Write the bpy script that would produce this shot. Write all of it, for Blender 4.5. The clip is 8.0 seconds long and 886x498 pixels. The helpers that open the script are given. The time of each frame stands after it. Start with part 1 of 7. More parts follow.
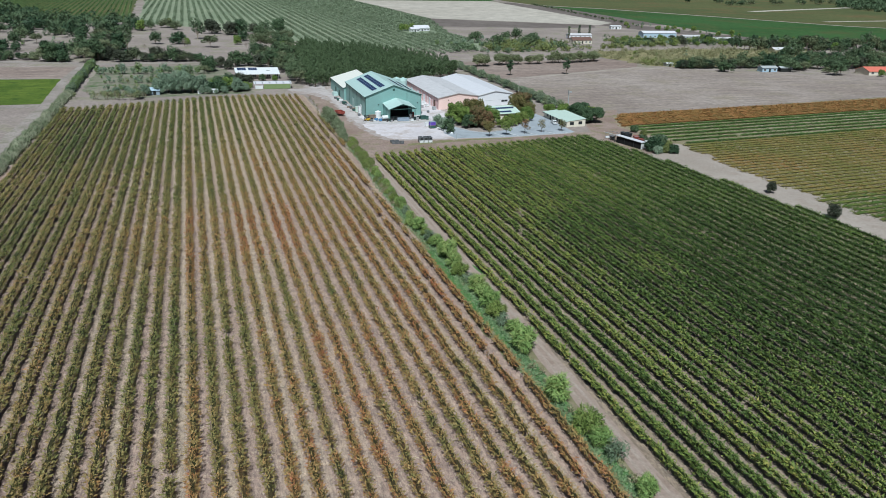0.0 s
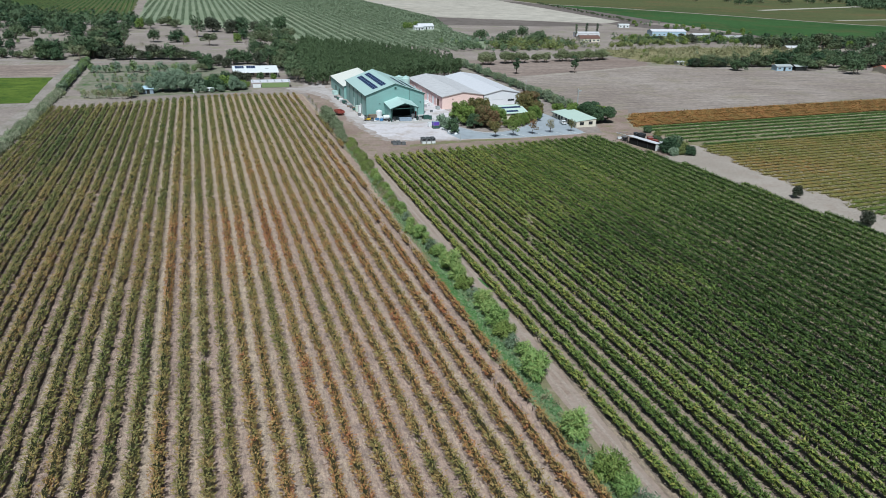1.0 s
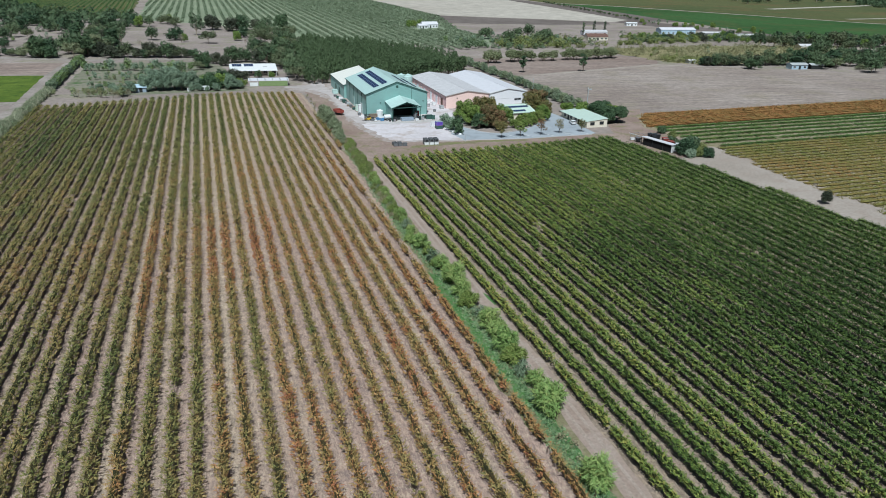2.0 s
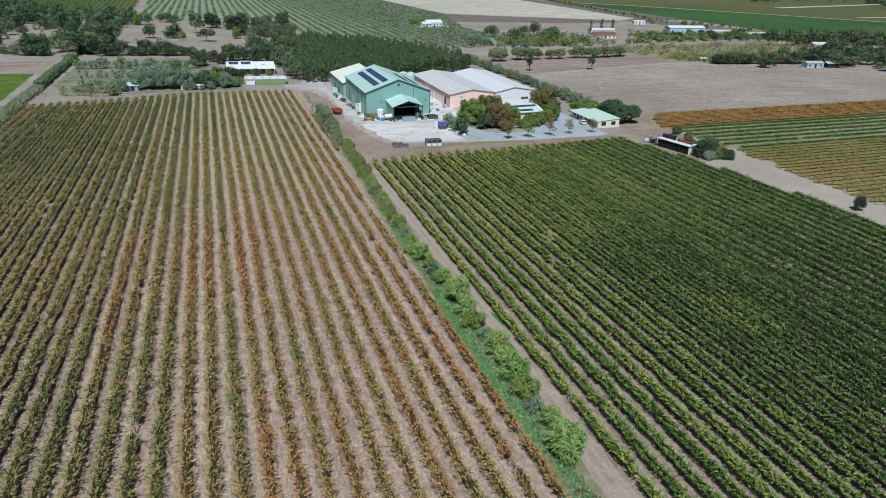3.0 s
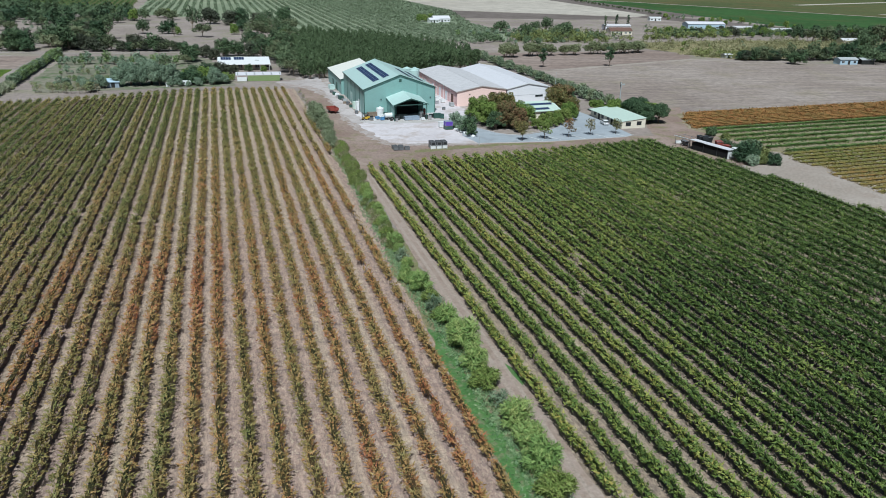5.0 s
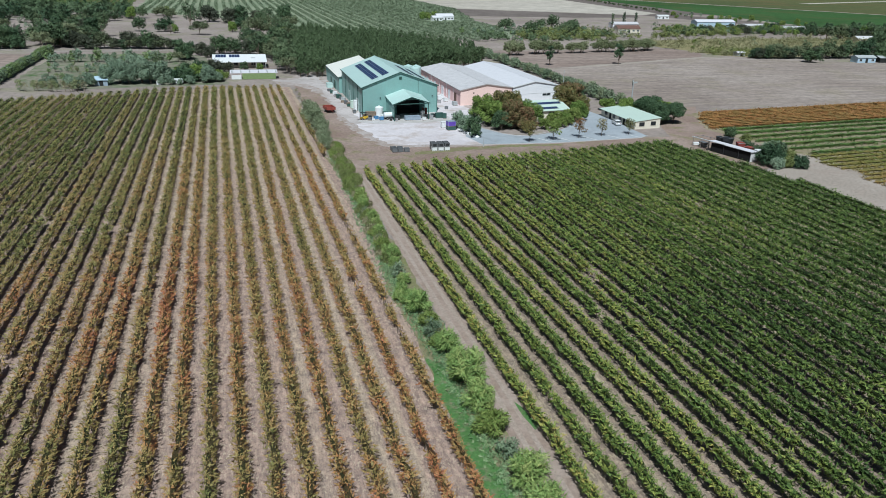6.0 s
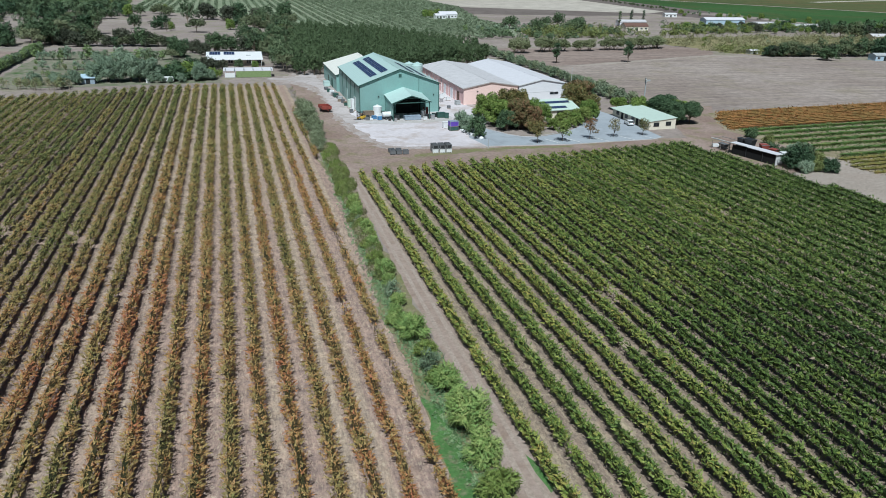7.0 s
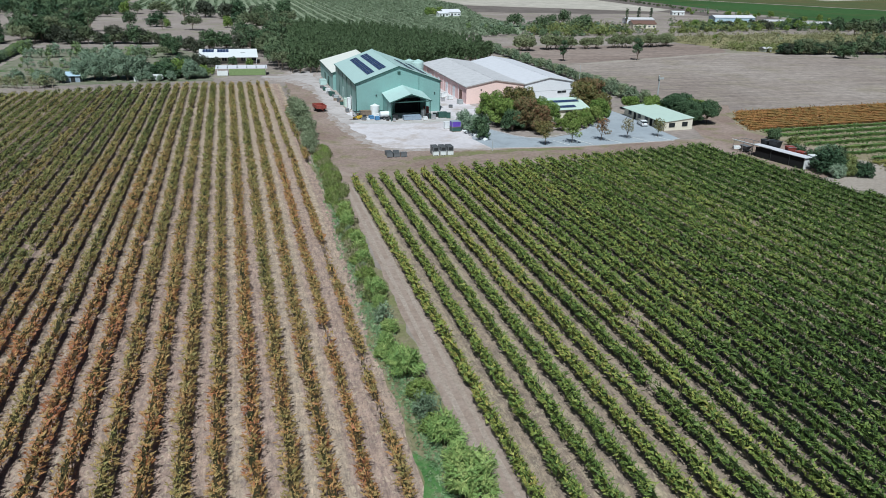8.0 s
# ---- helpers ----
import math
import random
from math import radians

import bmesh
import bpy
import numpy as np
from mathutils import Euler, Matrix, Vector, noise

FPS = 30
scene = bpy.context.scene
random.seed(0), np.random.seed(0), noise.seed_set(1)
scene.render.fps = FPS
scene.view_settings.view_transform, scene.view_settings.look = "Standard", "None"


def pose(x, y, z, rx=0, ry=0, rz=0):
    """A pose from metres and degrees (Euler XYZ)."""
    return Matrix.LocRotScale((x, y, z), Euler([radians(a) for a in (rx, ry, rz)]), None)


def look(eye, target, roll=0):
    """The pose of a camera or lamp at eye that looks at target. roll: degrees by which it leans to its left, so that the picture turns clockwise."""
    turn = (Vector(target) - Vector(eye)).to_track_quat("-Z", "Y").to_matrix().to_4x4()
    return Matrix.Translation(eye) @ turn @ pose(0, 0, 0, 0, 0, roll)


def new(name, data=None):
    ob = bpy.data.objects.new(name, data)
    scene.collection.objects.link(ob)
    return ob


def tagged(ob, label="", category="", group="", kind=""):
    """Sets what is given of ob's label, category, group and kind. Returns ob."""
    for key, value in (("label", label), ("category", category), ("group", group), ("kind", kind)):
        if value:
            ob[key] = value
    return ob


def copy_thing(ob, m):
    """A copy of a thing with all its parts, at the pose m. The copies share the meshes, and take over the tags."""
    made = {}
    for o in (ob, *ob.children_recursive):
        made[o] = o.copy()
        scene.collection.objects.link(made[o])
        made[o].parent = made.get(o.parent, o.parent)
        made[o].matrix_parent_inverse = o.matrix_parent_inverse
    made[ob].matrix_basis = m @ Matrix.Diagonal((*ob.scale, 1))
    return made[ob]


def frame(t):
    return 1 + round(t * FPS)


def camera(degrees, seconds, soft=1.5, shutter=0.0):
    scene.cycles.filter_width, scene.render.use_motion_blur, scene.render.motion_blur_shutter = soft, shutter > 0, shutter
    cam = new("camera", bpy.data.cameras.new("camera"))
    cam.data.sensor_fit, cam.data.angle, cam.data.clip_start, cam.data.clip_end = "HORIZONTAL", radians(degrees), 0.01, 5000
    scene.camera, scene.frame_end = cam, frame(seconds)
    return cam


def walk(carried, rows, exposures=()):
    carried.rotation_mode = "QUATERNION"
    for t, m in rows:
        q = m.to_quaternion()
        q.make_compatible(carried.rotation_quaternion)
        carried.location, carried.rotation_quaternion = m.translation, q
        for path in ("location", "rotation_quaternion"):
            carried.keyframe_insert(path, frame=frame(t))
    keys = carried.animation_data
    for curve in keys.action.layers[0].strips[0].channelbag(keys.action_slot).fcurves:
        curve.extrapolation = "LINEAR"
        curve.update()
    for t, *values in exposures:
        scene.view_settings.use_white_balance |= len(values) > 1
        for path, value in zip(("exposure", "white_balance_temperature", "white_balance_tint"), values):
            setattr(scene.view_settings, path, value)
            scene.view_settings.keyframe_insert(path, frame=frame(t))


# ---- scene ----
cam = camera(63.0, 8.0, soft=0.9)
PATH = [
    (0, (-44.687, -145.877, 62.448), (-18.248, -56.623, 25.964), 1.21),
    (0.5, (-42.607, -139.485, 61.066), (-16.471, -50.134, 24.580), 1.19),
    (1, (-40.561, -133.096, 59.682), (-14.721, -43.652, 23.194), 1.18),
    (1.5, (-38.546, -126.713, 58.298), (-12.998, -37.179, 21.809), 1.17),
    (2, (-36.559, -120.338, 56.916), (-11.297, -30.717, 20.424), 1.15),
    (2.5, (-34.598, -113.971, 55.535), (-9.617, -24.268, 19.042), 1.14),
    (3, (-32.661, -107.617, 54.159), (-7.956, -17.834, 17.665), 1.12),
    (3.5, (-30.745, -101.275, 52.789), (-6.310, -11.417, 16.293), 1.11),
    (4, (-28.848, -94.949, 51.426), (-4.678, -5.019, 14.928), 1.09),
    (4.5, (-26.967, -88.640, 50.071), (-3.058, 1.359, 13.572), 1.08),
    (5, (-25.101, -82.351, 48.726), (-1.447, 7.713, 12.226), 1.07),
    (5.5, (-23.247, -76.083, 47.393), (0.158, 14.043, 10.892), 1.05),
    (6, (-21.402, -69.838, 46.072), (1.759, 20.346, 9.570), 1.04),
    (6.5, (-19.564, -63.618, 44.766), (3.357, 26.621, 8.264), 1.02),
    (7, (-17.732, -57.426, 43.476), (4.956, 32.864, 6.972), 1.01),
    (7.5, (-15.901, -51.262, 42.203), (6.558, 39.075, 5.699), 0.99),
    (8, (-14.071, -45.130, 40.949), (8.165, 45.252, 4.444), 0.98),
]
walk(cam, [(t, look(eye, target, roll)) for t, eye, target, roll in PATH], [(0.0, -0.12, 5640.0, 1.0), (8.0, -0.12, 5640.0, 1.0)])

# ---- sky, sun, exposure ----
TO_SUN = Vector((-0.17, -0.54, 0.82)).normalized()
world = bpy.data.worlds.new("sky")
scene.world = world
world.use_nodes = True
wn = world.node_tree
sky = wn.nodes.new("ShaderNodeTexSky")
sky.sky_type = "NISHITA"
sky.sun_disc = False
sky.sun_elevation = math.asin(TO_SUN.z)
sky.sun_rotation = math.atan2(TO_SUN.x, TO_SUN.y)
wn.links.new(sky.outputs[0], wn.nodes["Background"].inputs[0])
wn.nodes["Background"].inputs[1].default_value = 0.027
sun = new("sun", bpy.data.lights.new("sun", "SUN"))
sun.data.energy = 4.75
sun.data.angle = radians(0.53)
sun.data.color = (1.0, 0.96, 0.90)
sun.matrix_world = look(TO_SUN * 300, (0, 0, 0))

# ---- materials ----
RS_L, RX_L, SLOPE_L = 2.99, -20.03, -0.0395    # left rows: spacing, x at y = 0, dx/dy
RS_R, RX_R, SLOPE_R = 2.98, 4.95, -0.0335         # right rows


class Nodes:
    """A material's node tree with short calls."""

    def __init__(self, name, rough=0.9, metal=0.0, spec=0.3):
        self.m = bpy.data.materials.new(name)
        self.m.use_nodes = True
        self.t = self.m.node_tree
        self.b = self.t.nodes["Principled BSDF"]
        self.b.inputs["Roughness"].default_value = rough
        self.b.inputs["Metallic"].default_value = metal
        self.b.inputs["Specular IOR Level"].default_value = spec
        self.pos = self.t.nodes.new("ShaderNodeNewGeometry").outputs["Position"]

    def put(self, socket, v):
        if isinstance(v, bpy.types.NodeSocket):
            self.t.links.new(v, socket)
        else:
            socket.default_value = (*v, 1.0) if isinstance(v, tuple) and len(v) == 3 and socket.type == "RGBA" else v

    def noise(self, scale, detail=3.0, rough=0.6, vec=None, stretch=None):
        v = vec or self.pos
        if stretch:
            mp = self.t.nodes.new("ShaderNodeMapping")
            self.put(mp.inputs["Vector"], v)
            mp.inputs["Scale"].default_value = stretch
            v = mp.outputs[0]
        n = self.t.nodes.new("ShaderNodeTexNoise")
        self.put(n.inputs["Vector"], v)
        n.inputs["Scale"].default_value = scale
        n.inputs["Detail"].default_value = detail
        n.inputs["Roughness"].default_value = rough
        return n.outputs["Fac"]

    def math(self, op, a, b=0.0, clamp=False):
        n = self.t.nodes.new("ShaderNodeMath")
        n.operation, n.use_clamp = op, clamp
        self.put(n.inputs[0], a)
        self.put(n.inputs[1], b)
        return n.outputs[0]

    def ramp(self, f, *stops):
        n = self.t.nodes.new("ShaderNodeValToRGB")
        self.put(n.inputs[0], f)
        e = n.color_ramp.elements
        while len(e) < len(stops):
            e.new(0.5)
        for el, (p, c) in zip(e, stops):
            el.position, el.color = p, (*c, 1.0) if isinstance(c, tuple) else (c, c, c, 1.0)
        return n.outputs[0]

    def mix(self, f, a, b, mode="MIX"):
        n = self.t.nodes.new("ShaderNodeMix")
        n.data_type, n.blend_type = "RGBA", mode
        self.put(n.inputs[0], f)
        self.put(n.inputs[6], a)
        self.put(n.inputs[7], b)
        return n.outputs[2]

    def island(self):
        return self.t.nodes.new("ShaderNodeNewGeometry").outputs["Random Per Island"]

    def object_random(self):
        return self.t.nodes.new("ShaderNodeObjectInfo").outputs["Random"]

    def axis(self, k):
        n = self.t.nodes.new("ShaderNodeSeparateXYZ")
        self.put(n.inputs[0], self.pos)
        return n.outputs[k]

    def bump(self, h, strength=0.3, distance=0.05):
        n = self.t.nodes.new("ShaderNodeBump")
        n.inputs["Strength"].default_value = strength
        n.inputs["Distance"].default_value = distance
        self.put(n.inputs["Height"], h)
        self.put(self.b.inputs["Normal"], n.outputs[0])

    def done(self, colour):
        self.put(self.b.inputs["Base Color"], colour)
        return self.m


def soil(name, dark, light, third=None, big=0.03, fine=1.6, bump=0.4, streak=0.0, rough=1.0):
    """Earth, gravel or stubble: three scales of mottling."""
    k = Nodes(name, 0.95, spec=0.1)
    c = k.ramp(k.noise(big, 4), (0.35, dark), (0.65, light))
    if third:
        c = k.mix(k.ramp(k.noise(big * 3.1, 4), (0.5, 0.0), (0.68, 1.0)), c, third)
    f = k.noise(fine, 6, 0.75)
    c = k.mix(1.0, c, k.ramp(f, (0.3, (1 - 0.32 * rough,) * 3), (0.7, (1 + 0.24 * rough,) * 3)), "MULTIPLY")
    if streak:
        s = k.noise(1.0, 5, 0.7, stretch=(0.03, streak, 1.0))
        c = k.mix(1.0, c, k.ramp(s, (0.32, (0.76, 0.76, 0.77)), (0.68, (1.18, 1.17, 1.15))), "MULTIPLY")
    k.bump(f, bump, 0.08)
    return k.done(c)


def row_soil(name, spacing, x0, slope, bare, straw, amount):
    """Vineyard floor: bare earth under the vines, dry straw between, row by row more or less of it."""
    k = Nodes(name, 0.95, spec=0.1)
    s = k.math("DIVIDE", k.math("SUBTRACT", k.math("SUBTRACT", k.axis(0), x0), k.math("MULTIPLY", k.axis(1), slope)), spacing)
    wob = k.math("MULTIPLY", k.math("SUBTRACT", k.noise(0.9, 4), 0.5), 0.35)
    fr = k.math("FRACT", k.math("ADD", s, wob))
    mid = k.math("SUBTRACT", 1.0, k.math("ABSOLUTE", k.math("MULTIPLY", k.math("SUBTRACT", fr, 0.5), 2.0)))
    w = k.t.nodes.new("ShaderNodeTexWhiteNoise")
    w.noise_dimensions = "1D"
    k.put(w.inputs["W"], k.math("FLOOR", s))
    patch = k.noise(0.045, 4)
    north = k.math("MULTIPLY", k.math("SUBTRACT", k.axis(1), 40.0), 0.005, True)
    gate = k.math("ADD", k.math("ADD", k.math("MULTIPLY", w.outputs["Value"], 0.6), k.math("MULTIPLY", patch, 0.9)), north)
    f = k.math("MULTIPLY", k.ramp(mid, (0.42, 0.0), (0.75, 1.0)), k.ramp(gate, (0.6, 0.03), (1.05, amount)))
    c = k.ramp(k.noise(0.12, 5, 0.7), (0.3, bare), (0.7, tuple(min(1, v * 1.25) for v in bare)))
    c = k.mix(f, c, straw)
    fine = k.noise(2.0, 6, 0.8, stretch=(1.0, 0.22, 1.0))
    c = k.mix(1.0, c, k.ramp(fine, (0.3, (0.46, 0.46, 0.48)), (0.7, (1.46, 1.44, 1.42))), "MULTIPLY")
    c = k.mix(1.0, c, k.ramp(k.noise(0.8, 4, 0.7), (0.34, (0.74, 0.75, 0.80)), (0.66, (1.2, 1.18, 1.13))), "MULTIPLY")
    litter = k.ramp(k.noise(4.0, 4, 0.7), (0.55, 0.0), (0.63, 0.8))
    c = k.mix(litter, c, tuple(v * 0.55 for v in bare))
    flecks = k.ramp(k.noise(3.4, 4, 0.75, stretch=(1.0, 0.45, 1.0)), (0.53, 0.0), (0.61, 1.0))
    c = k.mix(k.math("MULTIPLY", flecks, k.ramp(k.noise(0.35, 3), (0.35, 0.15), (0.7, 1.0))), c, tuple(min(1.0, v * 1.25) for v in straw))
    k.bump(fine, 0.5, 0.1)
    return k.done(c)


def foliage(name, stops, plant=0.0, patch=0.0, leaf=1.0, plant_scale=0.5, patch_scale=0.03, rough=0.6, bias=0.0, cut=4.0, keep=0.5, tilt_x=None, tilt_y=None, mottle=0.4, spots=(), thing_var=0.25):
    """Leaves: colour by leaf, by plant and by patch of the field; ragged by holes of the size of single leaves."""
    k = Nodes(name, rough, spec=0.2)
    if keep < 1:
        holes = k.noise(cut, 2, 0.6)
        k.put(k.b.inputs["Alpha"], k.ramp(holes, (1 - keep - 0.03, 0.0), (1 - keep, 1.0)))
    f = k.math("MULTIPLY", k.math("SUBTRACT", k.island(), 0.5), leaf)
    if plant:
        f = k.math("ADD", f, k.math("MULTIPLY", k.math("SUBTRACT", k.noise(plant_scale, 2), 0.5), plant))
    if patch:
        f = k.math("ADD", f, k.math("MULTIPLY", k.math("SUBTRACT", k.noise(patch_scale, 3), 0.5), patch))
    f = k.math("ADD", f, k.math("MULTIPLY", k.math("SUBTRACT", k.object_random(), 0.5), thing_var))
    for ax, tl in ((0, tilt_x), (1, tilt_y)):
        if tl:
            g = k.math("DIVIDE", k.math("SUBTRACT", k.axis(ax), tl[0]), tl[1] - tl[0], True)
            f = k.math("ADD", f, k.math("MULTIPLY", g, tl[2]))
    for x, y, rx, ry, amount in spots:
        dx = k.math("DIVIDE", k.math("SUBTRACT", k.axis(0), x), rx)
        dy = k.math("DIVIDE", k.math("SUBTRACT", k.axis(1), y), ry)
        d = k.math("SUBTRACT", 1.0, k.math("ADD", k.math("MULTIPLY", dx, dx), k.math("MULTIPLY", dy, dy)), True)
        f = k.math("ADD", f, k.math("MULTIPLY", d, amount))
    c = k.ramp(k.math("ADD", f, 0.5 + bias), *stops)
    return k.done(k.mix(1.0, c, k.ramp(k.noise(cut * 1.7, 2), (0.3, (1 - mottle,) * 3), (0.7, (1 + 1.1 * mottle,) * 3)), "MULTIPLY"))


def sheet_metal(name, colour, rough=0.45, metal=0.0, rib=0.0, dirt=0.25, along=0):
    """Painted or bare profiled sheet with faint ribs, streaks and dust."""
    k = Nodes(name, rough, metal, 0.4)
    st = k.noise(0.5, 5, 0.7, stretch=(1.0, 1.0, 0.25))
    c = k.mix(k.ramp(st, (0.4, 0.0), (0.75, dirt)), colour, tuple(0.5 * v + 0.12 for v in colour))
    c = k.mix(1.0, c, k.ramp(k.noise(3.0, 4), (0.3, (0.93, 0.93, 0.93)), (0.7, (1.05, 1.05, 1.05))), "MULTIPLY")
    if rib:
        wv = k.math("SINE", k.math("MULTIPLY", k.axis(along), 6.2832 / rib))
        k.bump(wv, 0.25, 0.03)
    return k.done(c)


def plain(name, colour, rough=0.6, metal=0.0, var=0.15):
    k = Nodes(name, rough, metal, 0.4)
    n = k.noise(1.7, 5, 0.7)
    return k.done(k.mix(1.0, colour, k.ramp(n, (0.3, (1 - var,) * 3), (0.7, (1 + var,) * 3)), "MULTIPLY"))


M = {}
M["ground"] = soil("dry_pasture", (0.26, 0.215, 0.195), (0.36, 0.305, 0.28), (0.27, 0.25, 0.18), 0.02, 0.5)
M["farm_track"] = soil("grey_farm_track", (0.28, 0.24, 0.22), (0.36, 0.315, 0.29), (0.24, 0.22, 0.17), 0.05, 1.0)
M["soil_left"] = row_soil("vineyard_soil", RS_L, RX_L, SLOPE_L, (0.315, 0.23, 0.193), (0.44, 0.362, 0.272), 0.66)
M["soil_right"] = row_soil("vineyard_soil_grey", RS_R, RX_R, SLOPE_R, (0.25, 0.196, 0.155), (0.37, 0.315, 0.225), 0.8)
M["track"] = soil("track_dirt", (0.315, 0.24, 0.20), (0.38, 0.305, 0.265), (0.28, 0.21, 0.17), 0.15, 2.0, rough=0.7)
M["rut"] = soil("wheel_rut_dust", (0.35, 0.28, 0.235), (0.40, 0.33, 0.285), None, 0.2, 2.5)
M["verge"] = soil("verge_grass_litter", (0.22, 0.19, 0.12), (0.20, 0.21, 0.09), (0.30, 0.24, 0.18), 0.12, 2.2)
M["lush"] = soil("lush_grass", (0.075, 0.155, 0.05), (0.11, 0.22, 0.07), (0.20, 0.20, 0.12), 0.3, 3.0)
M["gravel"] = soil("pale_gravel", (0.57, 0.525, 0.545), (0.68, 0.635, 0.66), (0.47, 0.405, 0.385), 0.05, 0.8, 0.1, rough=0.4)
M["yard_margin"] = soil("trodden_earth_and_gravel", (0.37, 0.31, 0.28), (0.47, 0.42, 0.41), (0.31, 0.24, 0.20), 0.12, 1.2, 0.2)
M["lane"] = soil("pale_dirt_lane", (0.344, 0.293, 0.254), (0.413, 0.357, 0.316), (0.35, 0.29, 0.25), 0.05, 1.5)
M["gravel_lane"] = soil("worn_gravel_lane", (0.43, 0.385, 0.375), (0.53, 0.48, 0.475), (0.36, 0.31, 0.285), 0.08, 1.0, 0.15, rough=0.5)
M["headland"] = soil("brown_headland", (0.25, 0.18, 0.15), (0.35, 0.27, 0.235), (0.24, 0.205, 0.13), 0.06, 1.2)
M["asphalt"] = soil("worn_bitumen", (0.33, 0.36, 0.40), (0.39, 0.42, 0.46), (0.30, 0.32, 0.35), 0.08, 2.0, 0.15, rough=0.4)
M["dry"] = soil("mown_dry_field", (0.28, 0.23, 0.205), (0.37, 0.315, 0.285), (0.30, 0.255, 0.21), 0.018, 0.35, streak=0.35)
M["dry_dark"] = soil("grazed_field", (0.26, 0.20, 0.175), (0.33, 0.265, 0.235), None, 0.02, 0.3, streak=0.25)
M["tan"] = soil("stubble_field", (0.44, 0.395, 0.34), (0.50, 0.455, 0.40), None, 0.004, 0.05)
M["fallow"] = soil("dark_fallow", (0.15, 0.125, 0.115), (0.20, 0.17, 0.155), None, 0.01, 0.1)
M["reed"] = soil("tall_dry_grass", (0.26, 0.23, 0.12), (0.33, 0.28, 0.17), (0.17, 0.18, 0.08), 0.03, 0.3)
M["green_field"] = soil("green_crop", (0.042, 0.09, 0.03), (0.058, 0.12, 0.04), (0.08, 0.105, 0.04), 0.006, 0.15)
M["far_vines"] = soil("far_vineyard", (0.085, 0.105, 0.045), (0.12, 0.125, 0.055), (0.14, 0.115, 0.055), 0.004, 0.12)
M["lime_field"] = soil("lime_crop", (0.085, 0.135, 0.024), (0.13, 0.18, 0.034), (0.065, 0.11, 0.024), 0.06, 0.8, streak=0.3)
M["olive_floor"] = soil("orchard_floor", (0.215, 0.255, 0.17), (0.28, 0.31, 0.215), None, 0.01, 0.2)
M["garden"] = soil("rough_garden_grass", (0.18, 0.185, 0.13), (0.275, 0.25, 0.20), (0.095, 0.15, 0.062), 0.05, 0.6)
M["concrete"] = soil("concrete_apron", (0.45, 0.42, 0.40), (0.54, 0.52, 0.53), None, 0.2, 2.0, 0.1, rough=0.4)
M["line"] = plain("white_line_paint", (0.75, 0.75, 0.73), 0.7)

# stretches of the fields whose leaves turned earlier (+) or later (-): x, y, half width, half length, amount
TURNED_WEST = ((-45.0, 30.0, 42.0, 30.0, 0.09), (-10.0, 80.0, 8.0, 40.0, 0.05), (-10.0, -10.0, 16.0, 60.0, 0.10), (-95.0, 90.0, 50.0, 120.0, -0.2), (-55.0, 175.0, 75.0, 90.0, -0.27), (-72.0, -38.0, 36.0, 40.0, -0.14))
TURNED_EAST = ((6.0, 20.0, 12.0, 110.0, 0.10), (45.0, -16.0, 8.0, 10.0, 0.2), (75.0, 25.0, 46.0, 60.0, 0.05), (40.0, 12.0, 16.0, 14.0, -0.10), (58.0, -22.0, 40.0, 62.0, -0.24))
M["vine_left"] = foliage("autumn_vine_leaves", ((0.0, (0.08, 0.115, 0.04)), (0.3, (0.17, 0.178, 0.058)), (0.52, (0.248, 0.206, 0.076)), (0.74, (0.335, 0.228, 0.09)), (0.9, (0.385, 0.198, 0.08)), (1.0, (0.345, 0.138, 0.068))), 0.85, 0.6, 0.35, 0.4, 0.022, bias=0.15, cut=9.0, keep=0.54, tilt_x=(-35.0, -105.0, -0.12), tilt_y=(-10.0, -95.0, 0.12), mottle=0.6, spots=TURNED_WEST)
# inner leaves far darker than vine_left: the shade under the canopy, painted in
M["core_left"] = foliage("inner_autumn_leaves_and_canes_shade_dark", ((0.0, (0.017, 0.021, 0.009)), (0.32, (0.030, 0.031, 0.013)), (0.55, (0.048, 0.040, 0.018)), (0.75, (0.064, 0.044, 0.021)), (0.9, (0.072, 0.040, 0.021)), (1.0, (0.068, 0.032, 0.019))), 0.85, 0.6, 0.35, 0.4, 0.022, bias=0.06, cut=9.0, tilt_x=(-35.0, -105.0, -0.12), tilt_y=(-10.0, -95.0, 0.12), keep=1.0, mottle=0.75, spots=TURNED_WEST)
M["vine_right"] = foliage("green_vine_leaves", ((0.0, (0.040, 0.070, 0.018)), (0.4, (0.115, 0.172, 0.042)), (0.7, (0.220, 0.258, 0.062)), (0.88, (0.30, 0.29, 0.075)), (1.0, (0.34, 0.275, 0.08))), 0.6, 0.25, 0.6, 0.9, 0.03, bias=-0.03, cut=9.0, keep=0.56, tilt_x=(25.0, 85.0, -0.36), tilt_y=(-25.0, 95.0, 0.18), mottle=0.7, spots=TURNED_EAST)
# colour cut well below vine_right to paint the shaded gaps between rows
M["core_right"] = foliage("inner_vine_leaves_and_canes_shade_dark", ((0.0, (0.010, 0.017, 0.006)), (0.4, (0.020, 0.030, 0.009)), (0.7, (0.036, 0.044, 0.013)), (0.88, (0.052, 0.05, 0.017)), (1.0, (0.062, 0.047, 0.018))), 0.55, 0.25, 0.55, 0.5, 0.03, bias=-0.08, cut=9.0, tilt_x=(25.0, 90.0, -0.22), tilt_y=(-25.0, 95.0, 0.18), keep=1.0, mottle=0.75, spots=TURNED_EAST)
